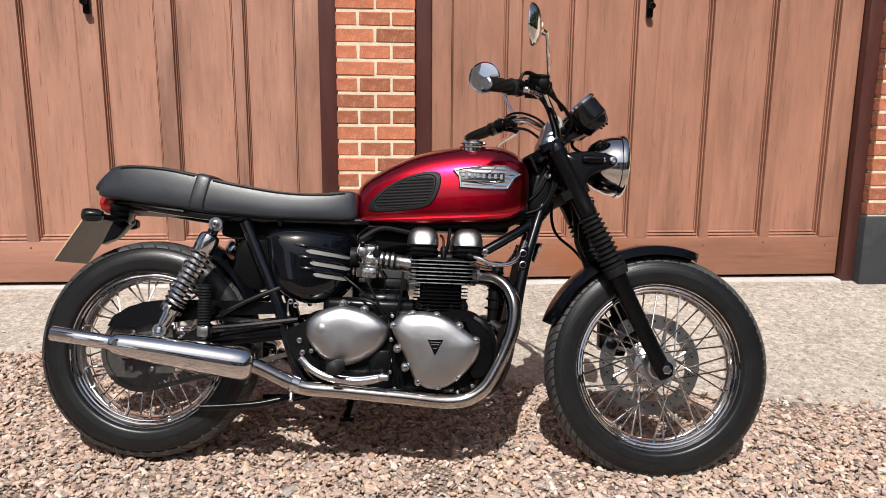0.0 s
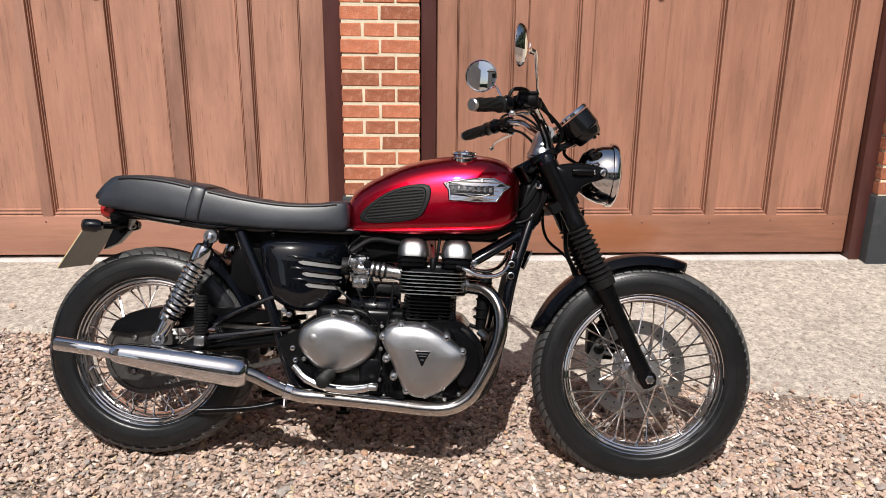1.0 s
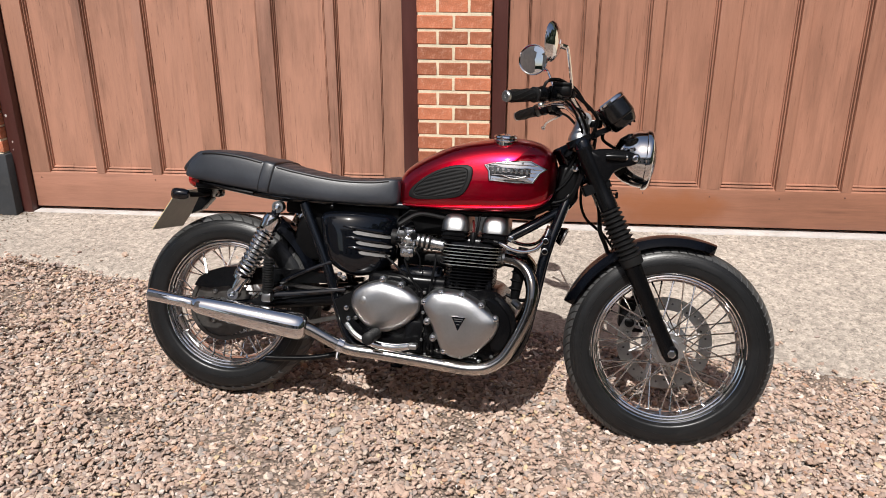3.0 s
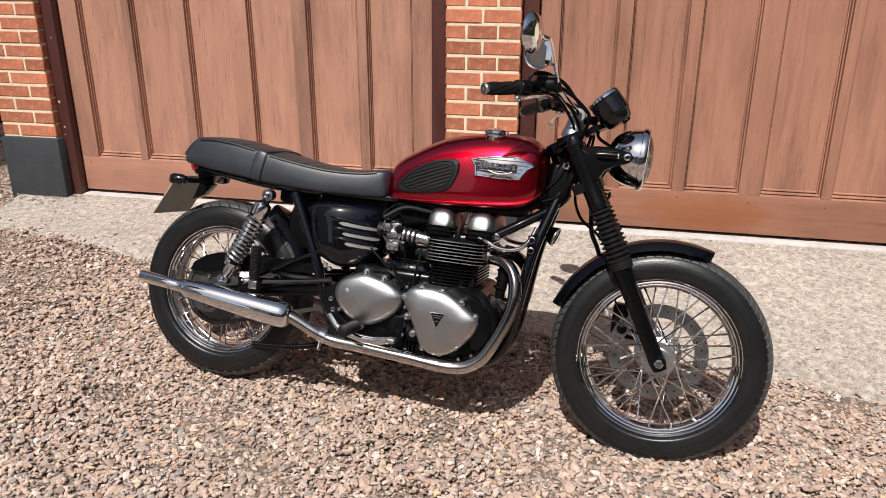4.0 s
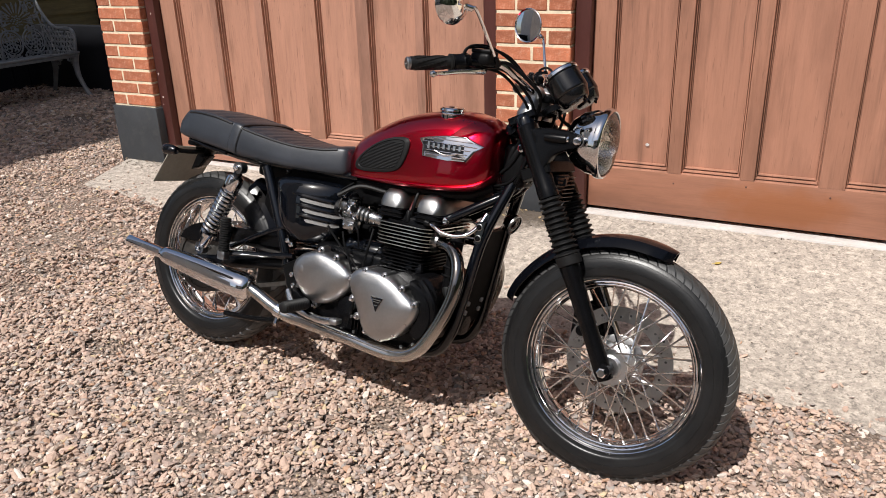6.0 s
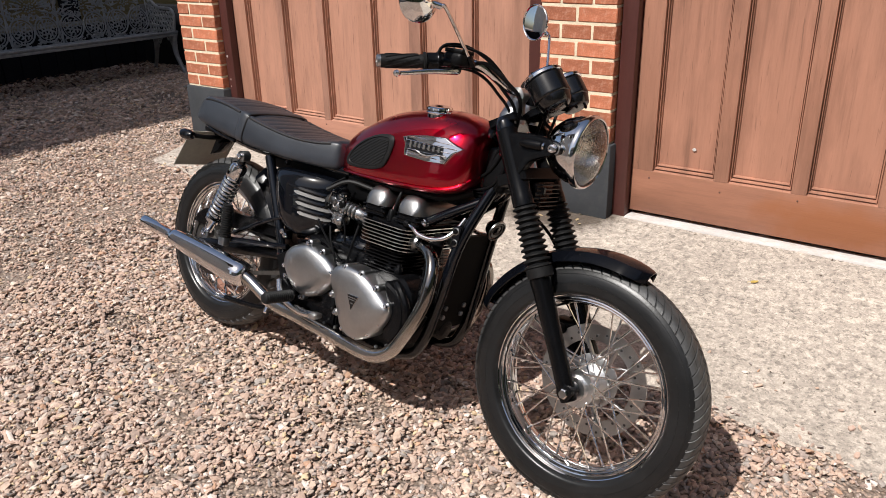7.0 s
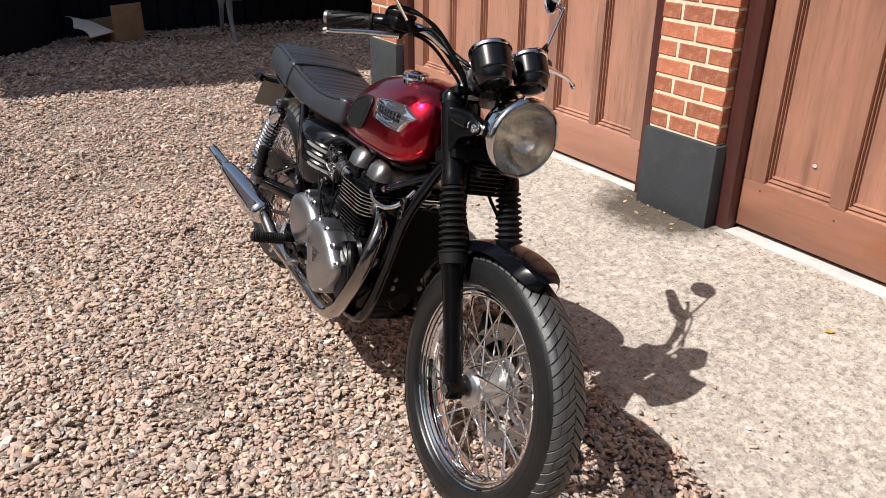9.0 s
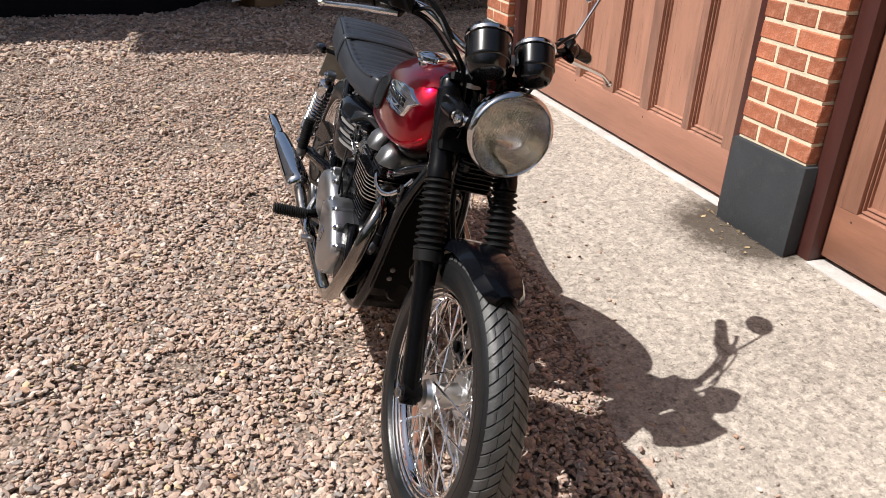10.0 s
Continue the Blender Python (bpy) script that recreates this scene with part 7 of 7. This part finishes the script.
    for s in (-1, 1):
        u = s * (half - 0.03)
        rim = [(u, deep + 0.075, 0.88), (u, deep + 0.02, 0.78), (u, deep - 0.06, 0.685), (u, 0.24, 0.635), (u, 0.12, 0.632), (u, 0.03, 0.625), (u, -0.012, 0.585), (u, -0.012, 0.52), (u, 0.01, 0.42)]
        part("armrest", tube(rim, 0.015, 8, 5), M_IRON, root)
        bm = bmesh.new()
        for row in range(7):
            for col in range(9):
                y, z = 0.025 + col * 0.047 + 0.02 * (row % 2), 0.435 + row * 0.047
                limit = float(np.interp(y, (0.0, 0.12, 0.24, 0.34, 0.42, 0.48), (0.60, 0.61, 0.615, 0.665, 0.76, 0.86)))
                if z > limit or y > deep + 0.03:
                    continue
                a = random.uniform(0, 6.28)
                add_tube(bm, [(u, y + 0.023 * math.cos(a + j * 0.9), z + 0.023 * math.sin(a + j * 0.9)) for j in range(7)], [0.005, 0.012, 0.008, 0.012, 0.005], 5, smooth=False)
        part("end_panel", bm, M_IRON, root, "pierced leaf casting under the armrest")
        # apron and legs of one casting, the front leg curving forwards
        part("leg", tube([(u, 0.02, 0.40), (u, 0.045, 0.31), (u, 0.035, 0.19), (u, -0.02, 0.09), (u, -0.085, 0.0)], [0.034, 0.030, 0.024, 0.020, 0.022], 10), M_IRON, root)
        part("leg", tube([(u, deep, 0.40), (u, deep - 0.03, 0.29), (u, deep, 0.16), (u, deep + 0.04, 0.06), (u, deep + 0.07, 0.0)], [0.034, 0.028, 0.022, 0.018, 0.020], 10), M_IRON, root)
        bm = bmesh.new()
        for row in range(4):
            for col in range(9):
                y, z = 0.05 + col * 0.042, 0.385 - row * 0.042
                if z < 0.38 - 0.20 * abs(y - deep / 2) / (deep / 2):
                    continue
                a = random.uniform(0, 6.28)
                add_tube(bm, [(u, y + 0.022 * math.cos(a + j * 0.9), z + 0.022 * math.sin(a + j * 0.9)) for j in range(7)], [0.005, 0.011, 0.008, 0.011, 0.005], 5, smooth=False)
        part("leg_web", bm, M_IRON, root)
    return root


bench()


def carton():
    """Torn open cardboard box."""
    root = tagged(new("cardboard_box"), "torn open brown cardboard box on the gravel", "box")
    root.matrix_world = pose(-5.82, 2.62, 0.117, 0, 0, 28)
    part("panel", box((0.10, -0.17, 0.0), (0.106, 0.17, 0.34), 0.001, 1), M_CARD, root)
    part("panel", box((-0.25, 0.165, 0.0), (0.10, 0.171, 0.14), 0.001, 1), M_CARD, root)
    part("base", box((-0.25, -0.17, 0.0), (0.10, 0.165, 0.006), 0.001, 1), M_CARD, root)
    part("panel", box((-0.25, -0.176, 0.0), (0.10, -0.170, 0.115), 0.001, 1), M_CARD, root)
    part("panel", box((-0.256, -0.17, 0.0), (-0.25, 0.165, 0.19), 0.001, 1), M_CARD, root)
    bm = bmesh.new()
    rim = []
    for k in range(15):
        f = k / 14
        rim.append((-0.30 + 0.38 * f, -0.37 - 0.06 * f + 0.03 * math.sin(9 * f), 0.235 - 0.15 * f + 0.012 * math.sin(11 * f) + 0.012 * random.random()))
    base = [(-0.25 + 0.35 * k / 14, -0.165, 0.185 - 0.075 * k / 14) for k in range(15)]
    add_rings(bm, [rim, base, [(x, y, z - 0.004) for x, y, z in base], [(x, y, z - 0.004) for x, y, z in rim]], False, False, True)
    part("torn_flap", bm, M_CARD_IN, root, "pale torn flap")
    return root


carton()
bm = box((-0.11, -0.05, 0), (0.11, 0.05, 0.065), 0.006, 2)
loose = thing("loose_brick", bm, M_OLDBRICK, "loose pale brick lying on the shaded gravel", "brick")
loose.matrix_world = pose(-5.45, 3.24, 0.117, 0, 0, 70)

# ledge, window and boards of the dark building
bm = box((-6.65, -1.49, 0.851), (-5.33, 1.43, 0.90), 0.006)
structure("trim", bm, M_KERB, "pale weathered ledge of the low dark wall")
bm = bmesh.new()
for k in range(38):
    y = 2.15 + k * 0.18
    add_box(bm, (-6.20, y + 0.004, 0.05), (-6.182, y + 0.172, 0.588), 0.003, 1)
structure("trim", bm, M_DARKWOOD, "black vertical boards")

# door furniture
for x, z in ((1.372, 1.49), (-1.296, 1.47)):
    latch = thing("door_handle", box((x - 0.016, 3.846, z - 0.03), (x + 0.016, 3.873, z + 0.10), 0.008, 3), M_BLACK, "black iron garage door handle", "handle", "garage door handles")
    part("knob", lathe([(0, 0.010), (0.02, 0.010), (0.026, 0.017), (0.036, 0.015), (0.04, 0.0)], (x, 3.850, z + 0.03), (0, -1, -0.25), 20), M_BLACK, latch)
bm = bmesh.new()
for x in (-2.34, -1.66, -0.95, -0.28, 0.39, 0.715, 1.035, 1.38, 1.735, 2.06, 2.40):
    add_lathe(bm, [(0, 0.0045), (0.002, 0.004), (0.003, 0.0)], (x, DOOR_Y, 0.325 + 0.01 * math.sin(x * 7)), (0, -1, 0), 8)
structure("trim", bm, M_GROOVE, "row of screw heads along the bottom rails")

M_LEAF = principled("dry_tan_leaf", (0.34, 0.25, 0.14), 0.9, vary=0.3, scale=30, island=0.45)


# leaves and soil at the foot of the middle pier
def litter(name, n, x0, x1, y0, y1, size, label, material):
    bm = bmesh.new()
    for _ in range(n):
        x = x0 + (x1 - x0) * random.betavariate(2, 2)
        y = y1 - (y1 - y0) * random.random() ** 2.6
        r = size * random.uniform(0.4, 1.2)
        a = random.uniform(0, 6.28)
        m = Matrix.Translation((x, y, slab_z(x, y) + 0.004)) @ Euler((random.uniform(-0.5, 0.5), random.uniform(-0.5, 0.5), a)).to_matrix().to_4x4()
        pts = [(-r, 0, 0), (-0.3 * r, 0.4 * r, 0.1 * r), (0.7 * r, 0.3 * r, 0), (r, 0, 0.15 * r), (0.3 * r, -0.45 * r, 0), (-0.5 * r, -0.3 * r, 0.1 * r)]
        bm.faces.new([bm.verts.new(m @ Vector(p)) for p in pts])
    return thing(name, bm, material, label, "litter", kind="stuff")


litter("leaf_litter", 900, -0.34, 0.30, 3.56, 3.765, 0.0036, "soil crumbs at the foot of the pier", M_LITTER)
litter("dead_leaves", 26, -0.22, 0.20, 3.66, 3.77, 0.012, "tan dead leaves at the foot of the pier", M_LEAF)
litter("leaf_litter", 160, -2.9, -2.3, 3.62, 3.80, 0.010, "dead leaves at the foot of the pier", M_LITTER)
litter("leaf_litter", 120, -2.5, 2.6, 2.8, 3.8, 0.007, "scattered leaf scraps on the concrete", M_LITTER)


def fallen_leaf(x, y, turn, size):
    """A curled leaf with a midrib and a stalk."""
    z = slab_z(x, y)
    m = pose(x, y, z + 0.004, 8, -6, turn)
    half = [(-1.0, 0.0), (-0.72, 0.26), (-0.3, 0.46), (0.15, 0.44), (0.35, 0.30), (0.55, 0.30), (0.8, 0.14), (1.0, 0.0)]
    rings = []
    for lift in (0.0, 0.0008):
        ring = [(a, b) for a, b in half] + [(a, -b) for a, b in half[-2:0:-1]]
        rings.append([m @ Vector((size * a, size * b, lift + size * (0.35 * b * b + 0.12 * a * a))) for a, b in ring])
    bm = bmesh.new()
    add_rings(bm, rings)
    leaf = thing("fallen_leaf", bm, M_YELLOW, "yellowed leaf lying on the concrete apron", "leaf")
    part("stalk", tube([m @ Vector((-size, 0, 0.002)), m @ Vector((-size * 1.3, 0.1 * size, 0.004)), m @ Vector((-size * 1.6, 0.1 * size, 0.002))], 0.0009, 5), M_YELLOW, leaf)
    return leaf


M_YELLOW = principled("yellowed_leaf", (0.42, 0.30, 0.07), 0.7, vary=0.3, scale=60, second=(0.25, 0.14, 0.05), mix=0.5)
fallen_leaf(0.990, 3.515, 40, 0.018)


def drifted_leaves(n, x0, x1, y0, y1, size):
    """Brown leaves drifted on the gravel below the bench."""
    bm = bmesh.new()
    for _ in range(n):
        x, y = x0 + (x1 - x0) * random.random() ** 1.5, random.uniform(y0, y1)
        r = size * random.uniform(0.5, 1.2)
        m = pose(x, y, ground_z(x, y) + random.uniform(0.012, 0.03), random.uniform(-35, 35), random.uniform(-35, 35), random.uniform(0, 360))
        pts = [(-r, 0, 0), (-0.3 * r, 0.45 * r, 0.15 * r), (0.6 * r, 0.35 * r, 0.1 * r), (r, 0, 0.2 * r), (0.3 * r, -0.45 * r, 0.1 * r), (-0.5 * r, -0.3 * r, 0.15 * r)]
        bm.faces.new([bm.verts.new(m @ Vector(q)) for q in pts])
    return thing("dead_leaves", bm, M_DRIFT, "dark red-brown dead leaves drifted on shaded gravel", "litter", kind="stuff")


M_DRIFT = principled("dark_dead_leaves", (0.085, 0.042, 0.026), 0.85, vary=0.3, scale=30, island=0.5)
drifted_leaves(900, -6.15, -5.35, 2.5, 6.2, 0.022)


# ---- gravel ----
def gravel():
    """Loose pebbles over the bed, thick near the walk and thinner far off."""
    rng = np.random.default_rng(4)
    # upper shell of a twelve-cornered stone; the underside lies in the bed
    base = [(0, 0, 1)] + [(0.894 * math.cos(math.tau * k / 5), 0.894 * math.sin(math.tau * k / 5), 0.447) for k in range(5)] + [(0.894 * math.cos(math.tau * (k + 0.5) / 5), 0.894 * math.sin(math.tau * (k + 0.5) / 5), -0.447) for k in range(5)]
    base = np.array(base)
    tri = [(0, 1 + k, 1 + (k + 1) % 5) for k in range(5)] + [(1 + k, 6 + k, 1 + (k + 1) % 5) for k in range(5)] + [(6 + k, 6 + (k + 1) % 5, 1 + (k + 1) % 5) for k in range(5)]
    tri = np.array(tri)
    nv = len(base)
    spots = []
    for x0, x1, y0, y1, density in ((-1.6, 2.3, 0.75, 3.0, 10600), (-3.5, 3.2, -0.6, 0.75, 900), (2.4, 3.2, 0.75, 3.0, 1200), (-3.5, -1.7, 0.5, 3.9, 4600), (-6.2, -3.5, -0.5, 5.7, 2000), (-1.7, 0.2, 2.9, 3.5, 4200), (-3.5, -2.6, 3.3, 5.7, 2200)):
        n = int((x1 - x0) * (y1 - y0) * density)
        spots.append(np.stack([rng.uniform(x0, x1, n), rng.uniform(y0, y1, n)], 1))
    p = np.concatenate(spots)
    p = p + rng.normal(0, 0.10, p.shape) * (1 + 2.5 * (p[:, 1:] < 0.9))
    edge = np.array([slab_edge(x) for x in p[:, 0]])
    on_slab = (p[:, 1] > edge + rng.exponential(0.035, len(p)) - 0.01) & (p[:, 0] > -2.72)
    stray = on_slab & (p[:, 1] < edge + 0.35) & (rng.random(len(p)) < 0.012)
    wall_hit = (p[:, 0] > -2.87) & (p[:, 1] > 3.74) | (p[:, 1] > 5.66)
    # worn places where the fine bed shows
    worn = np.array([noise.noise((q[0] * 2.3, q[1] * 2.3, 4.0)) for q in p])
    bare = (worn > 0.52) & (rng.random(len(p)) < 0.6)
    keep = (~on_slab | stray) & ~wall_hit & ~bare
    p, on_slab, worn = p[keep], on_slab[keep], worn[keep]
    n = len(p)
    far = (p[:, 0] < -3.5) | (p[:, 1] > 4.6)
    size = np.exp(rng.normal(math.log(0.0066), 0.32, n))
    size = np.clip(size, 0.0038, 0.015) * np.where(far, 1.6, 1.0) * np.where(worn > 0.52, 0.75, 1.0)
    shape = rng.uniform(0.65, 1.35, (n, 3)) * np.array([1.32, 0.88, 0.62])
    v = base[None] * (1 + rng.uniform(-0.27, 0.27, (n, nv, 1)))
    v = v * shape[:, None, :] * size[:, None, None]
    a = rng.uniform(0, math.tau, n)
    tilt = np.clip(rng.normal(0, 0.42, (n, 2)), -0.9, 0.9)
    ca, sa = np.cos(a)[:, None], np.sin(a)[:, None]
    x, y, z = v[..., 0], v[..., 1], v[..., 2]
    z = z + x * np.tan(tilt[:, :1] * 0.8) * 0.7 + y * np.tan(tilt[:, 1:] * 0.8) * 0.7
    wx, wy = x * ca - y * sa, x * sa + y * ca
    gz = np.array([slab_z(q[0], q[1]) + 0.002 if s else ground_z(q[0], q[1]) for q, s in zip(p, on_slab)])
    bumps = 0.008 * np.sin(p[:, 0] * 5.1 + 1.3 * np.sin(p[:, 1] * 3.7)) * np.sin(p[:, 1] * 4.3) + 0.006 * np.sin(p[:, 0] * 17 + 2 * np.sin(p[:, 1] * 11)) * np.sin(p[:, 1] * 14)
    lift = np.where(on_slab, size * 0.4, rng.uniform(-0.003, 0.015, n) + bumps)
    verts = np.stack([wx + p[:, :1], wy + p[:, 1:], z + (gz + lift)[:, None]], -1).reshape(-1, 3)
    faces = (tri[None] + (np.arange(n) * nv)[:, None, None]).reshape(-1, 3)
    me = bpy.data.meshes.new("gravel")
    me.vertices.add(len(verts))
    me.vertices.foreach_set("co", verts.astype(np.float32).ravel())
    me.loops.add(len(faces) * 3)
    me.loops.foreach_set("vertex_index", faces.astype(np.int32).ravel())
    me.polygons.add(len(faces))
    me.polygons.foreach_set("loop_start", np.arange(0, len(faces) * 3, 3, dtype=np.int32))
    me.polygons.foreach_set("use_smooth", np.zeros(len(faces), dtype=bool))
    me.update(calc_edges=True)
    me.materials.append(M_STONE)
    return tagged(new("gravel", me), "loose tan, pink and grey pebbles of the drive", "gravel", kind="stuff")


gravel()
